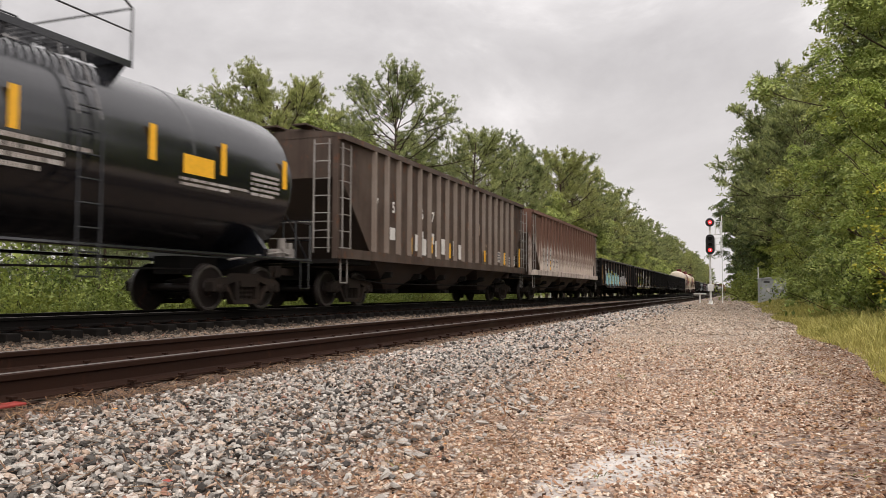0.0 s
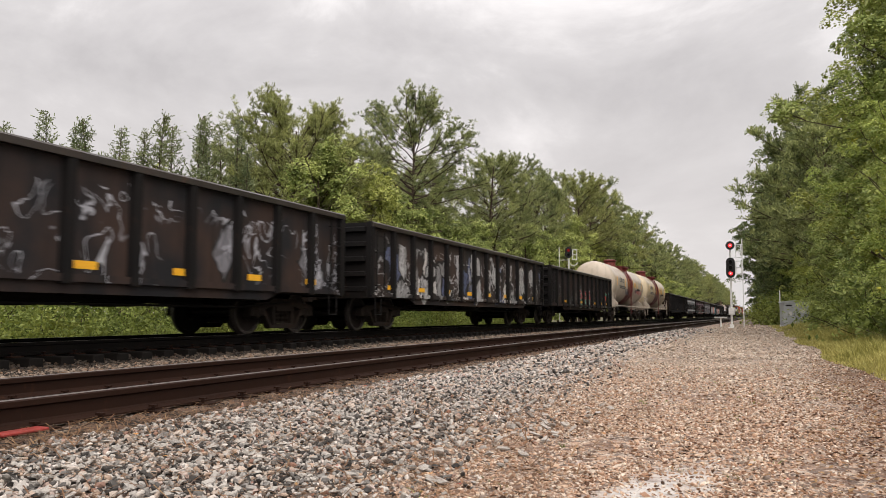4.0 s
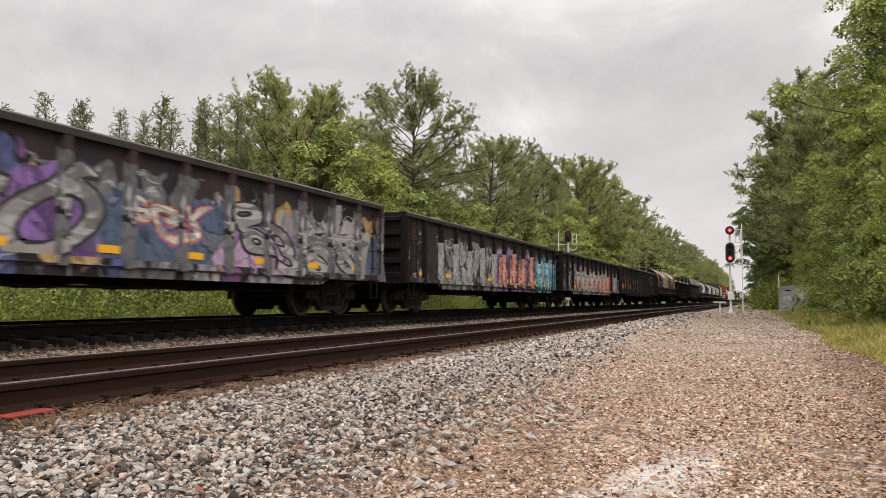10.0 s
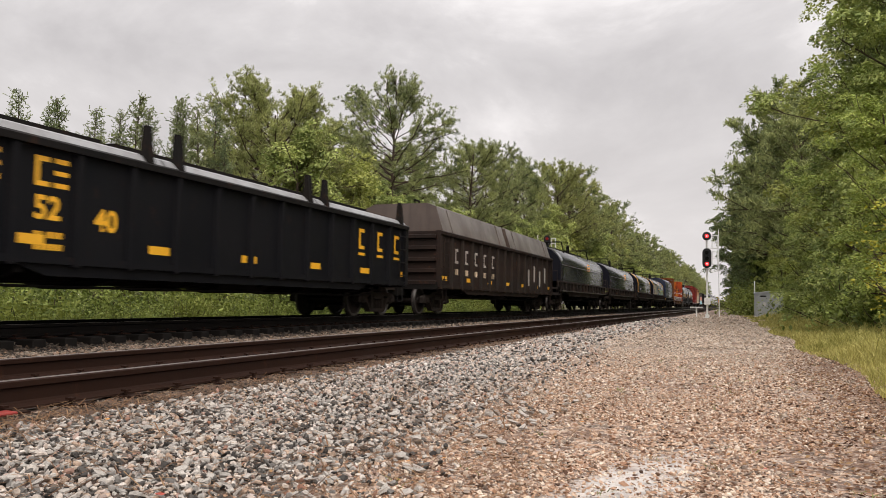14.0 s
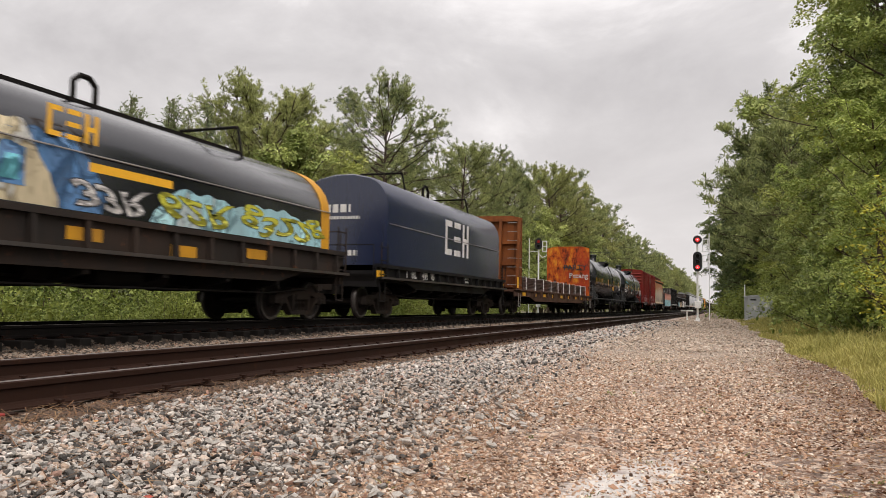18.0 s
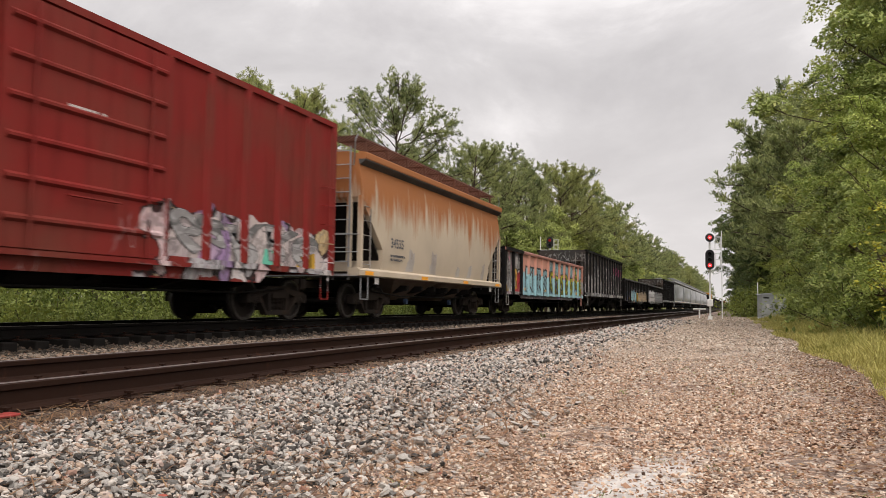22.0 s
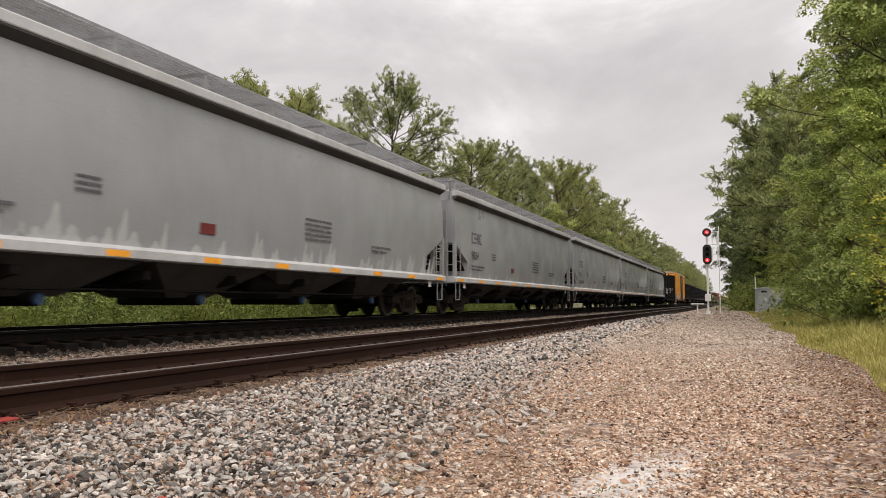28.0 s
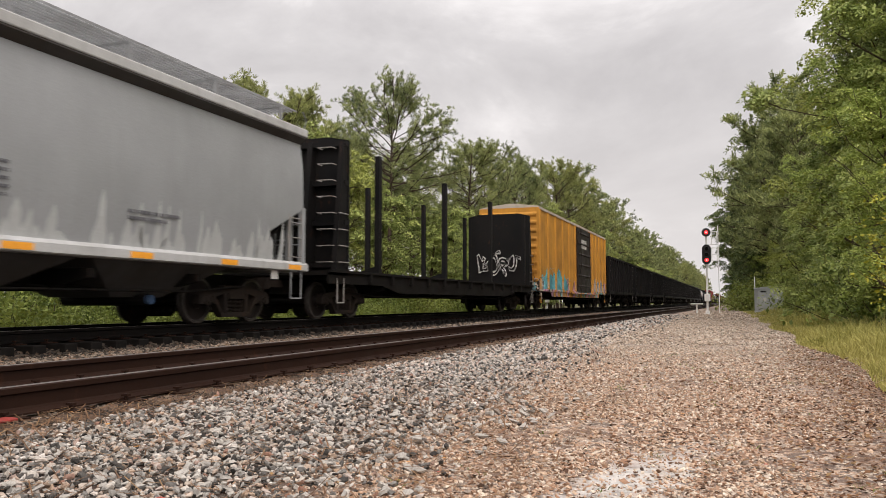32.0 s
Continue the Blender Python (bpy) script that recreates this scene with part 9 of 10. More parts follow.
tank_steel = plain("worn_grey_black_steel", (0.030, 0.031, 0.033), 0.5, 0.0, 0.35, 6)
ochre = plain("faded_ochre_stencil", (0.22, 0.145, 0.035), 0.7, 0, 0.25, 5)
ROUND = (2.72, 1.525)
for u0, ln in ((469.0, 17.4), (486.4, 16.8)):
    tk = tank_car(ln, 3.05, 2.72, black_tank, "glossy black tank wagon with white stencils and a yellow placard" if u0 < 480 else "glossy black tank wagon with white numbers, silver and cyan scrawls", group="black tank wagons", fittings=black_tank, man_r=0.28, frame_mat=tank_steel, man_h=0.55, man_y=0.5 if u0 < 480 else 0.0)
    for y_ in (-7.1, -4.1, -1.1, 2.25, 5.25) if u0 < 480 else (-6.35, -4.0, -1.4, 1.75, 4.75):
        plate(tk, yellow_paint, y_, 2.42, 0.12, 0.5, 1.528)
    if u0 < 480:
        plate(tk, yellow_paint, 1.8, 2.02, 0.8, 0.30, 1.50, "placard")
        bars(tk, dark_text, 1.48, 2.12, [0.64, 0.5], 0.07, 0.05, 1.504)
        marks(tk, ochre, -6.3, 2.32, "XXXX", 0.28, 1.528)
        marks(tk, ochre, -5.3, 2.32, "XXXX", 0.28, 1.528)
        bars(tk, white_paint, 5.2, 2.3, [0.9] * 4, 0.05, 0.045, 1.53)
        end_bars(tk, yellow_paint, -ln / 2 + 0.98, -0.75, 3.35, [0.62, 0.4, 0.4], 0.12)
    else:
        bars(tk, white_paint, 5.9, 2.35, [1.3, 1.3, 1.1], 0.13, 0.07, 1.53)
        bars(tk, white_paint, -7.0, 2.16, [2.0, 1.7], 0.08, 0.08, 1.528)
        bars(tk, white_paint, -1.9, 2.0, [0.9, 0.8], 0.05, 0.06, 1.5)
    couple(tk, u0)
marks(tk, white_paint, -6.9, 2.28, "XXXX", 0.36, 1.528)
lettering("33585", 0.40, white_paint, tk, -5.5, 2.28, 1.528, 0.01)
piece(tk, "KECO", -4.4, -1.8, 1.62, 2.5, black_tank, spray_silver, None, 1.512, fat=0.05, round_=ROUND)
piece(tk, "CSL", -6.5, -4.3, 2.72, 3.0, spray_cyan, black_tank, None, 1.512, fat=0.02, round_=ROUND)
piece(tk, "WE", -1.2, 0.1, 1.95, 2.5, black_tank, spray_cyan, None, 1.512, fat=0.04, round_=ROUND)
piece(tk, "VN", 4.3, 5.6, 1.8, 2.15, black_tank, spray_slate, None, 1.512, fat=0.04, round_=ROUND)
end_tag(tk, spray_cyan, "VL", -7.35, -0.2, 2.4, 0.55)

rb = boxcar(17.8, 4.7, box_red, "red box wagon with rusty roof and graffiti along its base", ribs=6, door=3.2, door_y=0.6)
for ch, y_ in (("9", -7.6), ("3", -7.3), ("0", -6.4), ("0", -6.1)):
    lettering(ch, 0.34, white_paint, rb, y_, 2.75, 1.506, 0.008)
field(rb, spray_rosy, 2.3, 7.6, 1.06, 2.15, 23, 0.35)
field(rb, spray_mauve, 3.3, 4.2, 1.06, 1.9, 24, 0.3, 1.5045)
field(rb, spray_mint, 5.2, 5.9, 1.06, 1.6, 25, 0.3, 1.5045)
field(rb, spray_gold, 6.6, 7.4, 1.06, 1.6, 26, 0.3, 1.5045)
field(rb, spray_rosy, -5.6, -2.4, 1.06, 1.9, 27, 0.5)
piece(rb, "KSABE", 2.4, 7.4, 1.1, 2.0, spray_silver, spray_black, None, 1.506, fat=0.03)
bars(rb, white_paint, 0.1, 3.2, [0.7], 0.10, 0.05, 1.606)
couple(rb, 503.2)
th = smooth_hopper(13.5, 4.12, tan_hopper, "tan two-bay covered hopper wagon streaked with orange rust", bays=2, group="covered hopper wagons", spots=4, low=2.6, walk_mat=rust_post, bay_mat=tan_bay)
marks(th, dark_text, -4.3, 2.45, "XXXX", 0.34, 1.55)
lettering("34535", 0.36, dark_text, th, -4.3, 1.95, 1.55, 0.008)
bars(th, dark_text, -4.3, 1.75, [1.0, 0.8], 0.06, 0.05, 1.545)
for y_, w_, h_ in ((-3.0, 0.5, 0.9), (-1.2, 0.5, 0.85), (1.2, 0.35, 0.4), (2.4, 0.4, 0.5), (4.0, 0.3, 0.7)):
    field(th, spray_grime, y_, y_ + w_, 1.33, 1.33 + h_, int(10 * h_), 0.5, bend=lambda z: float(np.interp(z, [1.26, 1.7, 2.5], [1.46, 1.53, 1.56])), name="dust_wash")
couple(th, 521.0)
for u0, u1 in ((552.3, 569.7), (605.7, 624.3)):
    oh = open_hopper(u1 - u0, 3.95, G["tags"], "black open hopper wagon with white and pink tags", 14, rib_mat=black_car, sill_mat=G["teal"])
    if u0 < 600:
        field(oh, spray_silver, -8.2, -1.4, 1.25, 2.55, 21, 0.35)
        for i_ in range(7):
            field(oh, spray_silver, -0.9 + i_ * 1.17, -0.15 + i_ * 1.17, 1.30, 2.35, 30 + i_, 0.2)
        field(oh, spray_rose, 3.4, 7.6, 2.75, 3.55, 22, 0.4)
        for i_ in range(6):
            piece(oh, "QSNBRA"[i_], -5.4 + i_ * 1.75, -4.5 + i_ * 1.75, 2.35, 3.15, spray_silver, spray_black)
            piece(oh, "OSOUOS"[i_], -2.0 + i_ * 1.35, -1.2 + i_ * 1.35, 1.35, 2.1, spray_silver, spray_black)
        piece(oh, "ODAD", 3.6, 7.2, 2.75, 3.35, spray_rose, spray_black, None)
    else:
        piece(oh, "SUNTO", 0.6, 6.0, 1.4, 2.1, spray_silver, spray_black)
        piece(oh, "SO", -5.8, -4.0, 2.6, 3.3, spray_rose, spray_black)
    couple(oh, u0)

grey = smooth_hopper(20.7, 4.10, grey_hopper, "smooth light grey covered hopper wagon with orange reflectors", rail_mat_=pale_sill)
marks(grey, dark_text, -8.0, 2.55, "XXXX", 0.40, 1.564)
lettering("9054", 0.42, dark_text, grey, -8.0, 1.98, 1.564, 0.008)
bars(grey, dark_text, -8.0, 1.75, [1.5, 1.3], 0.06, 0.06, 1.564)
bars(grey, dark_text, 1.0, 2.3, [1.2] * 5, 0.05, 0.06, 1.564)
bars(grey, dark_text, 4.4, 1.9, [1.2, 0.9], 0.06, 0.05, 1.564)
bars(grey, dark_text, -5.5, 2.3, [0.5, 0.5, 0.5], 0.05, 0.05, 1.564)
plate(grey, red_band, -2.4, 1.75, 0.45, 0.2, 1.538, "placard")
# pale runs where water has washed the dust down
pale_run = paint("washed_dust", (0.48, 0.495, 0.49), (0.40, 0.41, 0.41), amount=0.5, rough=0.45, rust=0.0, streak=0.5, gloss=0.6)


def hopper_side(z, w=1.56, sill=1.2):
    return float(np.interp(z, [sill + 0.06, sill + 0.5, sill + 1.3], [w - 0.10, w - 0.03, w]))


def washed(car, seed, n, tall):
    """Narrow pale runs that rise like flames from the sill."""
    r_ = random.Random(seed)
    sh = Shape()
    for i in range(n * 4):
        near_end = r_.random() < 0.35
        y = r_.uniform(4.0, 9.0) if near_end else r_.uniform(-8.6, 9.0)
        w, h, sway = r_.uniform(0.05, 0.19), tall * r_.uniform(0.25, 1.0) ** 1.5, r_.uniform(-0.04, 0.04)
        x_off = 0.004 + 0.0006 * (i % 6)
        vs, fs = [], []
        for k in range(7):
            t = k / 6
            z = 1.30 + h * t
            half = w * (1 - t) ** 0.75 * (1 + 0.18 * math.sin(9 * t + i)) + 0.004
            for side in (-1, 1):
                vs.append((hopper_side(z) + x_off, y + sway * t + side * half, z))
        for k in range(6):
            fs.append((2 * k, 2 * k + 1, 2 * k + 3, 2 * k + 2))
        sh.add(vs, fs)
    part("dust_wash", sh, pale_run, car, "pale runs of washed-down dust")


greys = [grey] + [copy_thing(grey, Matrix()) for _ in range(5)]
for k_, (n_, tall_) in enumerate(((3, 0.35), (16, 0.6), (5, 0.45), (14, 0.65), (20, 0.95), (18, 0.85))):
    washed(greys[k_], 60 + k_, n_, tall_)
couple(grey, 624.3)
for i in range(1, 6):
    couple(greys[i], 624.35 + 20.7 * i)

sf = bulkhead_flat(21.1, 4.6, under_black, black_car, "black bulkhead flat wagon with tall stakes, empty", front=1.0, rear=0.35, stakes=True)
couple(sf, 748.5)
sf_head = [o for o in sf.children if o.name.startswith("bulkhead") and o.data.vertices[0].co.y > 0][0]
for m_, off_, lift_ in ((spray_white, 0.035, 0.0), (black_car, -0.012, 0.006)):
    hb_ = lettering("RQ&2", 1.0, m_, sf_head, 0, 0, 0, off_, "graffiti_letters", clear=False)
    hb_.matrix_basis = Matrix(((0.78, 0, 0, -1.0), (0, 0, -1, 9.37 - lift_), (0, 1.15, 0, 1.75), (0, 0, 0, 1)))
sf_front = [o for o in sf.children if o.name.startswith("bulkhead") and o.data.vertices[0].co.y < 0][0]
end_bars(sf_front, spray_tan, -8.9 - 0.76, -0.2, 4.1, [0.75, 0.6], 0.17)
yb = boxcar(22.2, 5.15, yellow_box, "yellow box wagon with black doors and blue graffiti", pale_roof, box_black_door, 0.7, ribs=6, door=4.4, door_y=1.5)
bars(yb, white_paint, 0.4, 4.3, [1.8] * 2, 0.22, 0.12, 1.606)
for o_ in yb.children:
    if o_.name.startswith("roof_rail"):
        o_.data.materials[0] = pale_roof
field(yb, spray_cyan, -9.4, -3.4, 1.02, 2.3, 110, 0.5)
field(yb, spray_rosy, 5.4, 9.4, 1.02, 2.1, 111, 0.5)
piece(yb, "KAPBS", -9.2, -3.6, 1.15, 2.2, spray_sky, spray_white, None, 1.506, fat=0.04)
piece(yb, "WEN", 5.6, 9.2, 1.15, 2.0, spray_silver, spray_white, None, 1.506, fat=0.03)
couple(yb, 769.6)
coal_mat = plain("black_coal", (0.015, 0.015, 0.016), 0.7, 0, 0.4, 3)
coal = open_hopper(16.2, 3.9, black_car, "black open hopper wagon in a long row", 14, heap=coal_mat)
couple(coal, 791.9)


def far_wagon(src, cache={}):
    """A distant wagon: the same shape in three meshes."""
    if src not in cache:
        meshes = {}
        groups = {"body": [o for o in src.children if not o.name.startswith("truck")], "truck": [o for o in src.children if o.name.startswith("truck")][:1]}
        for key, obs in groups.items():
            vs, fs, mi, slots = [], [], [], []
            for top_ob in obs:
                for o in (top_ob, *top_ob.children_recursive):
                    if not o.data:
                        continue
                    m = Matrix() if key == "truck" and o is top_ob else o.matrix_basis
                    if o is not top_ob and key == "body":
                        m = top_ob.matrix_basis @ o.matrix_basis if o.parent is top_ob else m
                    k = len(vs)
                    vs += [tuple(m @ v.co) for v in o.data.vertices]
                    mat_ = o.data.materials[0]
                    if mat_ not in slots:
                        slots.append(mat_)
                    for p in o.data.polygons:
                        fs.append(tuple(i + k for i in p.vertices))
                        mi.append(slots.index(mat_))
            me = bpy.data.meshes.new(key)
            me.from_pydata(vs, [], fs)
            for s_ in slots:
                me.materials.append(s_)
            me.polygons.foreach_set("material_index", mi)
            meshes[key] = me
        cache[src] = meshes
    car = thing(src.name.split(".")[0], src["label"], src["category"], src["group"])
    part("body", cache[src]["body"], None, car)
    for o in [o for o in src.children if o.name.startswith("truck")]:
        part("truck", cache[src]["truck"], None, car, at=o.matrix_basis.translation)
    return car


HALF = {}
u = 791.9 + 16.2
for i in range(9):
    w_ = far_wagon(coal)
    HALF[w_] = 8.1
    couple(w_, u)
    u += 16.2
# the far end of the train
for i in range(24):
    src = (lead, gon[126.2], rb, coal, gon[194.0], coal)[(i * 5 + i // 3) % 6]
    w_ = far_wagon(src)
    HALF[w_] = {gon[126.2]: 17.1, rb: 17.8, lead: 17.6, gon[194.0]: 17.9, coal: 16.2}[src] / 2
    couple(w_, u)
    u += 2 * HALF[w_]


# ---- ballast, gravel, ties, grass and litter ----
ICO = np.array([(0, 0.53, 0.85), (0, -0.53, 0.85), (0, 0.53, -0.85), (0, -0.53, -0.85), (0.53, 0.85, 0), (-0.53, 0.85, 0), (0.53, -0.85, 0), (-0.53, -0.85, 0), (0.85, 0, 0.53), (-0.85, 0, 0.53), (0.85, 0, -0.53), (-0.85, 0, -0.53)])
ICO_F = np.array([(0, 1, 8), (0, 8, 4), (0, 4, 5), (0, 5, 9), (0, 9, 1), (1, 6, 8), (8, 6, 10), (8, 10, 4), (4, 10, 2), (4, 2, 5), (5, 2, 11), (5, 11, 9), (9, 11, 7), (9, 7, 1), (1, 7, 6), (3, 6, 7), (3, 7, 11), (3, 11, 2), (3, 2, 10), (3, 10, 6)])
BLOCK = np.array([(-1, -0.8, -0.7), (1, -0.7, -0.7), (0.8, 0.9, -0.7), (-0.9, 0.7, -0.7), (-0.8, -0.9, 0.6), (0.7, -0.7, 0.8), (0.9, 0.7, 0.5), (-0.7, 0.8, 0.8)]) * 0.8
BLOCK_F = np.array([(0, 2, 1), (0, 3, 2), (4, 5, 6), (4, 6, 7), (0, 1, 5), (0, 5, 4), (1, 2, 6), (1, 6, 5), (2, 3, 7), (2, 7, 6), (3, 0, 4), (3, 4, 7)])
OCT = np.array([(1, 0, 0), (0.2, 1, 0), (-1, 0.1, 0), (-0.1, -1, 0), (0.1, 0, 0.9), (0, 0.1, -0.9)])
OCT_F = np.array([(0, 1, 4), (1, 2, 4), (2, 3, 4), (3, 0, 4), (1, 0, 5), (2, 1, 5), (3, 2, 5), (0, 3, 5)])


def turns(rng, k, tilt):
    a, t1, t2 = rng.uniform(0, 2 * np.pi, k), rng.normal(0, tilt, k), rng.normal(0, tilt, k)
    ca, sa, c1, s1, c2, s2 = np.cos(a), np.sin(a), np.cos(t1), np.sin(t1), np.cos(t2), np.sin(t2)
    z, o = np.zeros(k), np.ones(k)
    rz = np.stack([ca, -sa, z, sa, ca, z, z, z, o], 1).reshape(-1, 3, 3)
    rx = np.stack([o, z, z, z, c1, -s1, z, s1, c1], 1).reshape(-1, 3, 3)
    ry = np.stack([c2, z, s2, z, o, z, -s2, z, c2], 1).reshape(-1, 3, 3)
    return rx @ ry @ rz


def stone_heap(rng, x, y, size, form, form_f, flat=0.55, tilt=0.45, lift=0.25, jitter=0.28):
    k = len(x)
    v = form[None] * (1 + rng.normal(0, jitter, (k, len(form), 1))) + rng.normal(0, 0.10, (k, len(form), 3))
    v = v * np.stack([rng.uniform(0.75, 1.35, k), rng.uniform(0.65, 1.1, k), flat * rng.uniform(0.7, 1.3, k)], 1)[:, None]
    v = np.einsum("kij,knj->kni", turns(rng, k, tilt), v) * size[:, None, None]
    v += np.stack([x, y, ground_z(x, y) + size * lift * rng.uniform(0.2, 1.8, k)], 1)[:, None]
    f = form_f[None] + (np.arange(k) * len(form))[:, None, None]
    return v.reshape(-1, 3), f.reshape(-1, 3)


def scatter(rng, x0, x1, y0, y1, per_m2):
    k = int((x1 - x0) * (y1 - y0) * per_m2)
    x, y = rng.uniform(x0, x1, k), rng.uniform(y0, y1, k)
    if y1 <= 1.5:
        return x, y
    keep = (x > -1.35 * y - 2.2) & (x < 0.2 * y + 1.25)
    return x[keep], y[keep]


def heap_object(name, label, material, pieces):
    vs, fs, k = [], [], 0
    for v, f in pieces:
        vs.append(v)
        fs.append(f + k)
        k += len(v)
    return tagged(new(name, quick_mesh(name, np.concatenate(vs), np.concatenate(fs), material)), label, "gravel", kind="stuff")


rs = np.random.default_rng(70)
SHARD = BLOCK * np.array([1.25, 0.85, 1.0])
pieces = []
for y0, y1, per, lo, hi in ((-5, 1.5, 800, 0.012, 0.027), (1.5, 5, 1950, 0.008, 0.0215), (5, 10, 1400, 0.010, 0.0235), (10, 20, 620, 0.017, 0.034), (20, 45, 230, 0.03, 0.055)):
    x, y = scatter(rs, -3.78, -0.7, y0, y1, per)
    rim = np.interp(y, [2.5, 16.0], [-1.35, -2.5])
    keep = rs.uniform(size=len(x)) < np.clip((rim - x + rs.normal(0, 0.25, len(x))) / 0.9, 0, 1)
    x, y = x[keep], y[keep]
    size = lo + (hi - lo) * rs.uniform(size=len(x)) ** 1.5
    half = rs.uniform(size=len(x)) < 0.72
    pieces.append(stone_heap(rs, x[half], y[half], size[half], ICO, ICO_F, 0.55, 0.5, 0.75, 0.20))
    pieces.append(stone_heap(rs, x[~half], y[~half], size[~half], SHARD, BLOCK_F, 0.62, 0.55, 0.6, 0.16))
heap_object("ballast_stones", "grey crushed granite ballast beside the track", ballast_mat, pieces)
pieces, greyed = [], []
for y0, y1, per, lo, hi in ((-5, 1.5, 1000, 0.010, 0.020), (1.5, 4.5, 3400, 0.005, 0.0155), (4.5, 8, 2100, 0.0065, 0.0175), (8, 15, 1000, 0.010, 0.022), (15, 35, 260, 0.02, 0.042), (35, 75, 50, 0.035, 0.07)):
    x, y = scatter(rs, -3.3, 1.6, y0, y1, per)
    rim = np.interp(y, [2.5, 16.0], [-2.3, -3.3])
    keep = rs.uniform(size=len(x)) < np.clip((x - rim + rs.normal(0, 0.3, len(x))) / 1.1, 0, 1)
    bare = (((x - (y - 4.15) * 0.21 + 0.33) / 0.22) ** 2 + ((y - 3.65) / 1.0) ** 2) < rs.uniform(-0.4, 1.5, len(x))
    soil = 0.9 * np.sin(2.3 * x + 0.8 * y) * np.sin(1.1 * y - 1.9 * x + 0.7) + 0.35 * np.sin(7.1 * x - 2.2 * y) * np.sin(5.3 * y) + 0.8 * np.clip(x - 0.05 * y + 0.15, 0, 1.2)
    keep &= ~bare & (rs.uniform(size=len(x)) > np.clip(soil * 0.85, 0.08, 0.88))
    x, y = x[keep], y[keep]
    size = lo + (hi - lo) * rs.uniform(size=len(x)) ** 1.7
    # the lane's stones turn paler and greyer farther along
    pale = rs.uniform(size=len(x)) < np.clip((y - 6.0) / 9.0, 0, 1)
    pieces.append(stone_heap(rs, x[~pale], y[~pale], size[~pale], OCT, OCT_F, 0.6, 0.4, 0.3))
    greyed.append(stone_heap(rs, x[pale], y[pale], size[pale], OCT, OCT_F, 0.6, 0.4, 0.3))
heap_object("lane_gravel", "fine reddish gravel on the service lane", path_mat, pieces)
heap_object("dusty_lane_gravel", "paler, greyer gravel farther along the lane", far_path_mat, greyed)
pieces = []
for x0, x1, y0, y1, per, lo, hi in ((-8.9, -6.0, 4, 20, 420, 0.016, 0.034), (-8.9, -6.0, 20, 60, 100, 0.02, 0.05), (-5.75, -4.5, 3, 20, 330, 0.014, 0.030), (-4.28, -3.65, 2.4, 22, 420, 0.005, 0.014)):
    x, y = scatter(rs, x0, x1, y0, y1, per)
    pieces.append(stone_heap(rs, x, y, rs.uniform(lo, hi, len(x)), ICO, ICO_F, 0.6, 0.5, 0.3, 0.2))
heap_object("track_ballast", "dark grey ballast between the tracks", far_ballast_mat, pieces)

# granite shades cut to about an eighth, as shade beneath the train
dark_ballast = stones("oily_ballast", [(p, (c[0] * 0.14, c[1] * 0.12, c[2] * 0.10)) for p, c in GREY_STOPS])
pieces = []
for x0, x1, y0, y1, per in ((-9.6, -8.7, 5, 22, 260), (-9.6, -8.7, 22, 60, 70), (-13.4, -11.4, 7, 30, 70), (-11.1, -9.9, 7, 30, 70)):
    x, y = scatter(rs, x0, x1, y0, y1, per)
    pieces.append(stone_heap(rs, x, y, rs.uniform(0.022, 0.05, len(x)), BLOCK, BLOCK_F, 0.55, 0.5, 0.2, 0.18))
heap_object("oily_track_ballast", "ballast stones round the far track's ties, coloured dark for the train's shade", dark_ballast, pieces)

# single stones that lie loose on top, nearest the lane
rock_meshes = []
for i in range(8):
    v, f = stone_heap(rs, np.zeros(1), np.zeros(1), np.ones(1), SHARD if i % 2 else ICO, BLOCK_F if i % 2 else ICO_F, 0.5, 0.2, 0.0, 0.2)
    v = v - v.mean(0)
    rock_meshes.append(quick_mesh("stone", v, f, ballast_mat))
loose = tagged(new("loose_ballast"), "loose ballast stones lying on the shoulder", "stones", kind="structure")
x, y = scatter(rs, -3.6, -1.2, 2.2, 7.0, 30)
for i in range(min(260, len(x))):
    s_ = float(rs.uniform(0.018, 0.032))
    ob = part("stone", rock_meshes[i % 8], None, loose, at=pose(float(x[i]), float(y[i]), float(ground_z(x[i], y[i])) + s_ * 0.8, *[float(a) for a in rs.uniform(-25, 25, 2)], float(rs.uniform(0, 360))) @ Matrix.Diagonal((s_, s_, s_, 1)))

# ties under both tracks, with plates and spikes by the rails
tie_mesh = Shape().box(-1.3, 1.3, -0.115, 0.115, -0.17, 0.0).mesh("tie", 0, 0.012)
tie_mesh.materials.append(tie_mat)
plate_mesh = Shape().box(-0.19, 0.19, -0.09, 0.09, 0.0, 0.016).cyl((-0.115, 0.05, 0.01), (-0.115, 0.05, 0.05), 0.014, 6).cyl((0.115, -0.05, 0.01), (0.115, -0.05, 0.05), 0.014, 6).box(-0.14, -0.085, 0.03, 0.07, 0.045, 0.06).box(0.085, 0.14, -0.07, -0.03, 0.045, 0.06).mesh("tie_plate", 0)
plate_mesh.materials.append(rail_side)
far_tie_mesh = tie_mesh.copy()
far_tie_mesh.materials[0] = shade_tie_mat
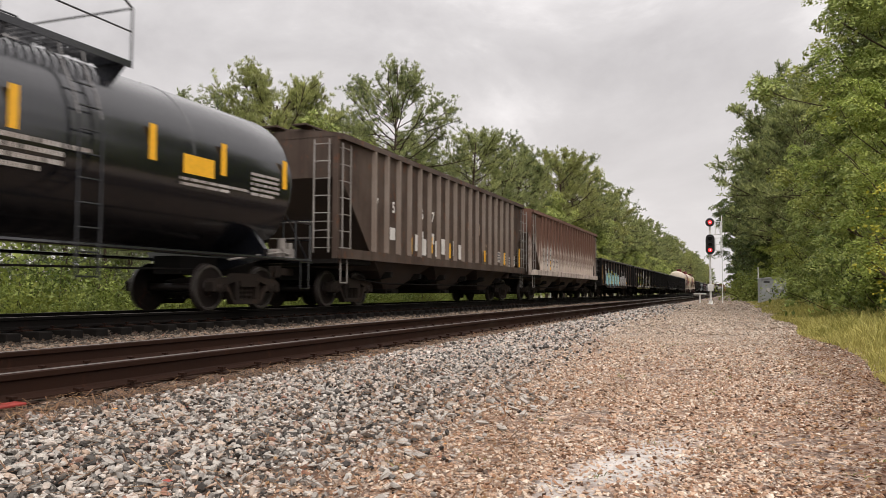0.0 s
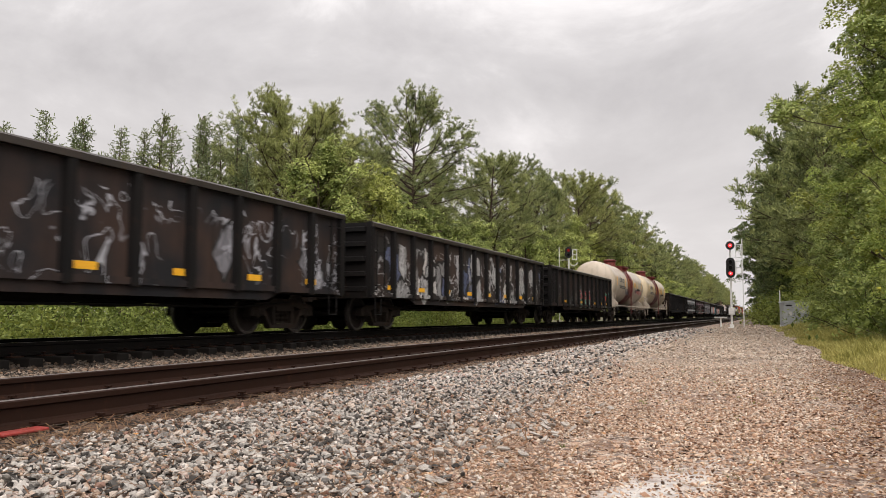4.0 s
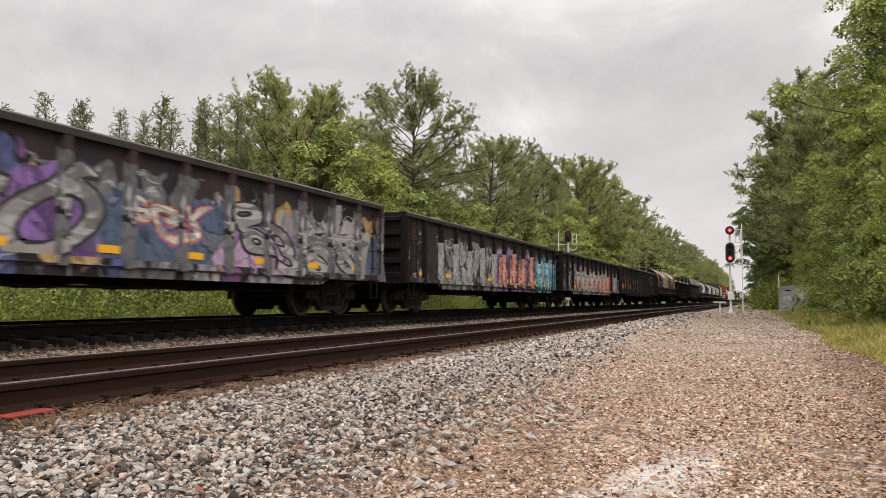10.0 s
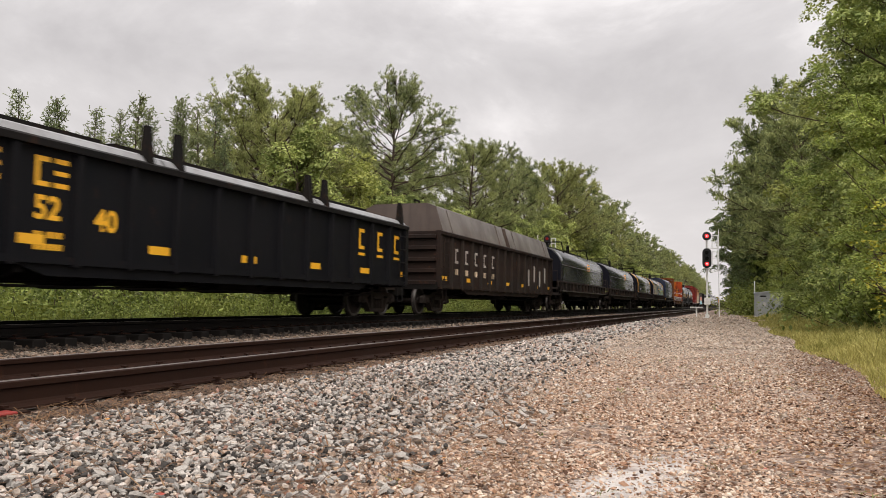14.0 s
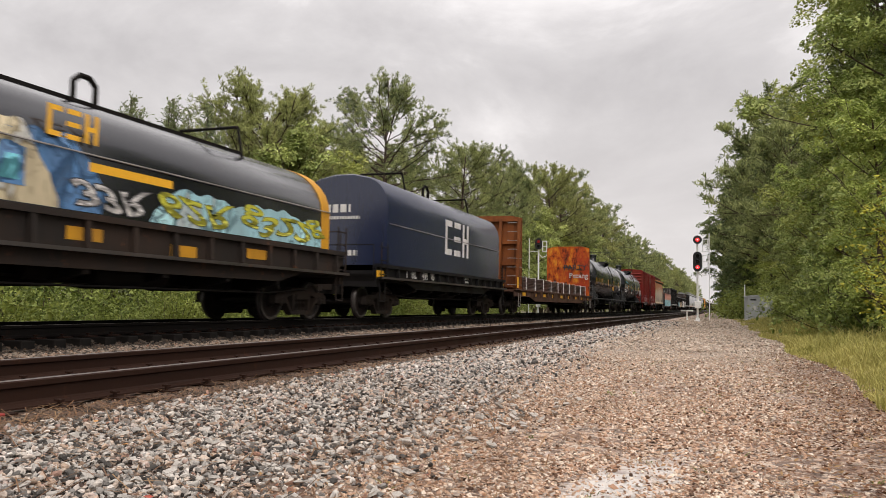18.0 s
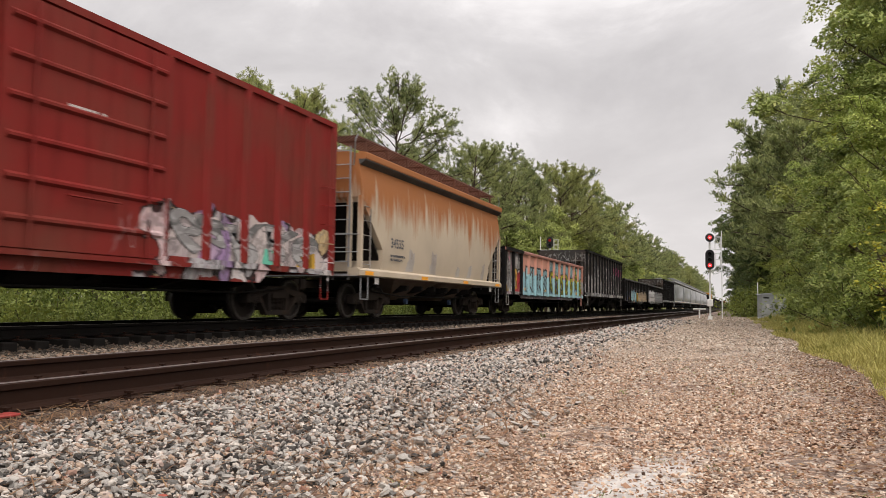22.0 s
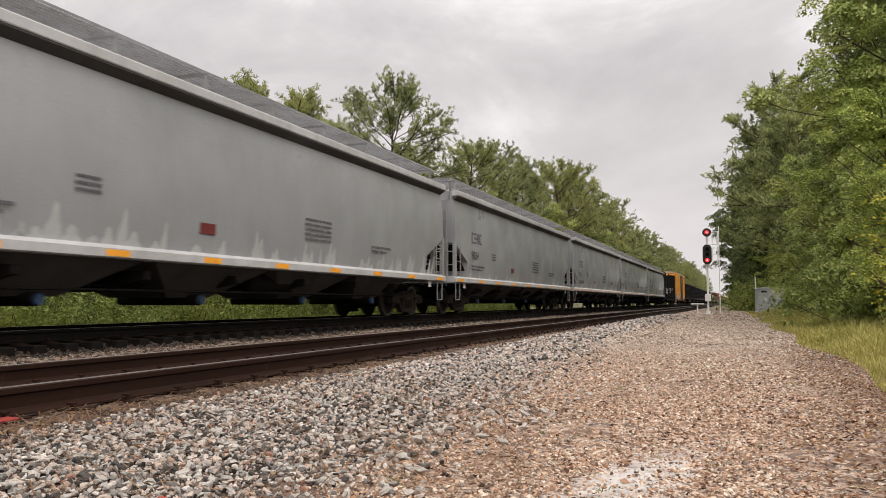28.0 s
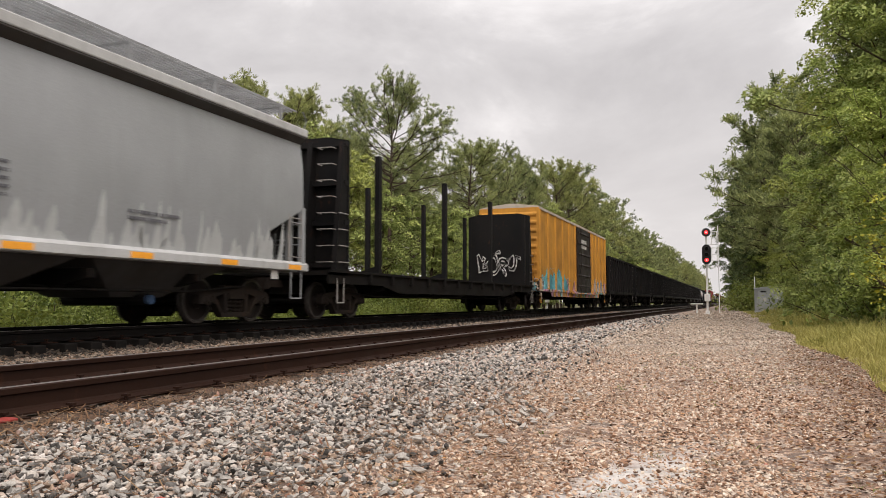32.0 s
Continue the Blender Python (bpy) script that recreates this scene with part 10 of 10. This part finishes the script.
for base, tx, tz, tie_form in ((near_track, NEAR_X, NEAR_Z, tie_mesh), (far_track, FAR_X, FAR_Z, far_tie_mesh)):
    for i in range(72):
        yy = 2.6 + i * 0.53
        tie = part("tie", tie_form, None, base, at=pose(tx + float(rs.normal(0, 0.02)), yy, tz - 0.197, 0, 0, float(rs.normal(0, 0.8))))
        for side in (0.7525, -0.7525):
            part("tie_plate", plate_mesh, None, tie, at=(side, 0, 0.0))
    vs, fs = [], []
    for i in range(360):
        yy = 2.6 + (72 + i if i < 260 else 259 - i) * 0.53
        k = len(vs)
        vs += [(tx + a, yy + c, tz - 0.197 + z) for z in (-0.17, 0.0) for c in (-0.115, 0.115) for a in (-1.3, 1.3)]
        fs += [tuple(j + k for j in q) for q in ((4, 5, 7, 6), (0, 1, 5, 4), (2, 6, 7, 3), (0, 4, 6, 2), (1, 3, 7, 5))]
    rest = part("distant_ties", quick_mesh("distant_ties", vs, fs, tie_form.materials[0]), None, base, "row of dark wooden ties")
    rest["kind"] = "stuff"

# brown needle litter and soil over the tie ends
litter_mat = stones("pine_straw", [(0.0, (0.09, 0.05, 0.03)), (0.4, (0.20, 0.105, 0.05)), (0.7, (0.13, 0.08, 0.05)), (1.0, (0.32, 0.20, 0.10))], 0.9, 20)
k = 6500
x = np.concatenate([rs.normal(-3.86, 0.22, k), rs.uniform(-3.6, -0.8, 2200)])
y = np.concatenate([2.4 + rs.uniform(0, 1, k) ** 1.5 * 22, rs.uniform(1.6, 7, 2200)])
z = ground_z(x, y) + rs.uniform(0.01, 0.035, len(x)) + np.where(np.arange(len(x)) >= k, 0.03, 0)
a = rs.uniform(0, 2 * np.pi, len(x))
ln = rs.uniform(0.03, 0.09, len(x))
d = np.stack([np.cos(a), np.sin(a), rs.normal(0, 0.15, len(x))], 1) * ln[:, None]
w = np.stack([-np.sin(a), np.cos(a), np.zeros(len(x))], 1) * rs.uniform(0.0015, 0.004, len(x))[:, None]
c = np.stack([x, y, z], 1)
v = np.stack([c - d - w, c + d - w, c + d + w, c - d + w], 1).reshape(-1, 3)
tagged(new("needle_litter", quick_mesh("needle_litter", v, np.arange(len(v)).reshape(-1, 4), litter_mat)), "brown pine needles strewn beside the rail", "litter", kind="stuff")

flake_mat = stones("brown_leaf_litter", [(0.0, (0.05, 0.022, 0.012)), (0.35, (0.13, 0.06, 0.03)), (0.7, (0.20, 0.10, 0.045)), (1.0, (0.30, 0.19, 0.09))], 0.85, 20)
k = 17000
y = 2.8 + 17 * rs.uniform(0, 1, k) ** 1.6
x = np.interp(y, [2.8, 8, 25], [1.0, 1.15, 1.0]) - np.abs(rs.normal(0, 0.42, k)) * rs.choice([1.0, 1.0, -0.6], k)
stray = rs.uniform(size=k) < 0.16
x[stray], y[stray] = rs.uniform(-2.2, 1.2, stray.sum()), rs.uniform(2.6, 12, stray.sum())
sz = rs.uniform(0.006, 0.020, k)
a = rs.uniform(0, 2 * np.pi, k)
u_ = np.stack([np.cos(a), np.sin(a), rs.normal(0, 0.25, k)], 1) * sz[:, None]
w_ = np.stack([-np.sin(a), np.cos(a), rs.normal(0, 0.25, k)], 1) * sz[:, None] * rs.uniform(0.4, 0.8, k)[:, None]
c = np.stack([x, y, ground_z(x, y) + rs.uniform(0.008, 0.02, k)], 1)
v = np.stack([c - u_, c - w_, c + u_, c + w_], 1).reshape(-1, 3)
tagged(new("leaf_litter", quick_mesh("leaf_litter", v, np.arange(len(v)).reshape(-1, 4), flake_mat)), "brown dead leaves along the edge of the lane", "litter", kind="stuff")

leaf_red = plain("red_dead_leaf", (0.36, 0.07, 0.045), 0.6)
leaf_orange = plain("orange_dead_leaf", (0.46, 0.22, 0.06), 0.6)
for i in range(46):
    lx, ly = (float(rs.uniform(-3.9, -3.3)), float(rs.uniform(3.4, 9))) if i % 2 else (float(rs.uniform(-3.2, 0.4)), float(rs.uniform(2.4, 7)))
    s_ = float(rs.uniform(0.014, 0.030))
    lf = new("fallen_leaf", Shape().add([(-s_, 0, 0), (-0.3 * s_, -0.5 * s_, 0.12 * s_), (0.5 * s_, -0.35 * s_, 0.05 * s_), (s_, 0, 0.25 * s_), (0.5 * s_, 0.4 * s_, 0.1 * s_), (-0.3 * s_, 0.5 * s_, 0.15 * s_)], [(0, 1, 2, 3), (0, 3, 4, 5)]).mesh("fallen_leaf"))
    lf.data.materials.append(leaf_red if i % 3 == 0 else leaf_orange)
    tagged(lf, "small dry red leaf on the gravel" if i % 3 == 0 else "small dry orange leaf on the gravel", "leaf", "fallen leaves")
    lf.matrix_basis = pose(lx, ly, float(ground_z(lx, ly)) + 0.045 + 0.01 * (i % 3), 6, 4, float(rs.uniform(0, 360)))
plank = thing("red_scrap", "flat red piece of scrap lying against the rail", "scrap")
part("scrap", Shape().box(-0.05, 0.05, -0.22, 0.12, 0, 0.02), paint("faded_red", (0.30, 0.04, 0.032), amount=0.6, streak=0.5), plank, bevel=0.006)
plank.matrix_basis = pose(-4.17, 3.50, 0.068, 0, 2, 2)


def blades(rng, x, y, height, width, lean=0.35):
    k = len(x)
    a = rng.uniform(0, 2 * np.pi, k)
    b0 = np.stack([x, y, ground_z(x, y) - 0.01], 1)
    side = np.stack([np.cos(a), np.sin(a), np.zeros(k)], 1) * width[:, None]
    tipd = np.stack([rng.normal(0, lean, k), rng.normal(0, lean, k), np.ones(k)], 1)
    m = b0 + tipd * (height * 0.55)[:, None] * np.array([0.5, 0.5, 1.0])
    t = b0 + tipd * height[:, None]
    t[:, 2] -= np.abs(rng.normal(0, 0.18, k)) * height
    v = np.stack([b0 - side, b0 + side, m + side * 0.7, m - side * 0.7, m - side * 0.7, m + side * 0.7, t + side * 0.12, t - side * 0.12], 1).reshape(-1, 3)
    f = np.arange(len(v)).reshape(-1, 4)
    return v, f


gxs, gys = [], []
for y0, y1, per in ((7, 16, 420), (16, 30, 260), (30, 65, 90)):
    k = int(2.8 * (y1 - y0) * per)
    yy = rs.uniform(y0, y1, k)
    xx = np.interp(yy, [8, 25, 60], [1.28, 1.05, 0.6]) + 0.16 * np.sin(yy * 0.7) + np.abs(rs.normal(0, 1.0, k))
    gxs.append(xx)
    gys.append(yy)
xx, yy = np.concatenate(gxs), np.concatenate(gys)
tuft = 0.6 + 0.5 * np.sin(2.1 * xx + 1.3 * yy) * np.sin(0.9 * yy - 1.7 * xx)
hh = (0.16 + 0.26 * np.clip((xx - 1.2) / 1.0, 0, 1)) * np.clip(tuft, 0.3, 1.2) * rs.uniform(0.6, 1.4, len(xx))
v, f = blades(rs, xx, yy, hh, rs.uniform(0.003, 0.006, len(xx)) * (1 + yy / 16))
tagged(new("verge_grass", quick_mesh("verge_grass", v, f, grass_leaf)), "tall yellow-green grass along the lane", "grass", kind="stuff")
xx, yy = rs.uniform(-17.5, -13.6, 9000), rs.uniform(4, 48, 9000)
v, f = blades(rs, xx, yy, rs.uniform(0.2, 0.75, len(xx)), rs.uniform(0.008, 0.016, len(xx)))
tagged(new("trackside_weeds", quick_mesh("trackside_weeds", v, f, bush_leaf)), "green weeds behind the far track", "weeds", kind="stuff")
xx, yy = rs.uniform(-1.5, 1.3, 60), rs.uniform(3, 14, 60)
xx, yy = np.repeat(xx, 8) + rs.normal(0, 0.02, 480), np.repeat(yy, 8) + rs.normal(0, 0.02, 480)
v, f = blades(rs, xx, yy, rs.uniform(0.015, 0.05, 480), rs.uniform(0.002, 0.004, 480), 0.8)
tagged(new("lane_weeds", quick_mesh("lane_weeds", v, f, bush_leaf)), "tiny weeds in the gravel", "weeds", kind="stuff")


# ---- what moves: the train rolls by, its wheels turn while it is near ----
def motions():
    for car, front in WAGONS:
        half = HALF.get(car) or max(o.matrix_basis.translation.y for o in car.children if o.name.startswith("coupler"))
        middle = front + half
        walk(car, [(t, pose(FAR_X, middle - SPEED * t, FAR_Z)) for t in (0.0, 8.0, 16.0, 24.0, 32.0)])
        # the stretch of time in which the wagon rolls past the lane
        t0, t1 = (middle - 48) / SPEED, (middle + 14) / SPEED
        if t1 < 0 or t0 > 32:
            continue
        t0, t1 = max(t0, 0.0), min(t1, 32.0)
        steps = int((t1 - t0) * FPS)
        if steps < 4:
            continue
        for tr in car.children:
            if not tr.name.startswith("truck"):
                continue
            for ws in tr.children:
                if not ws.name.startswith("wheelset"):
                    continue
                at = ws.matrix_basis.translation.copy()
                rows = [(0.0, pose(*at))] if t0 > 0.1 else []
                for i in range(steps + 1):
                    rows.append((t0 + i / FPS, Matrix.Translation(at) @ Matrix.Rotation(radians(84.0 * i), 4, "X")))
                walk(ws, rows)


motions()
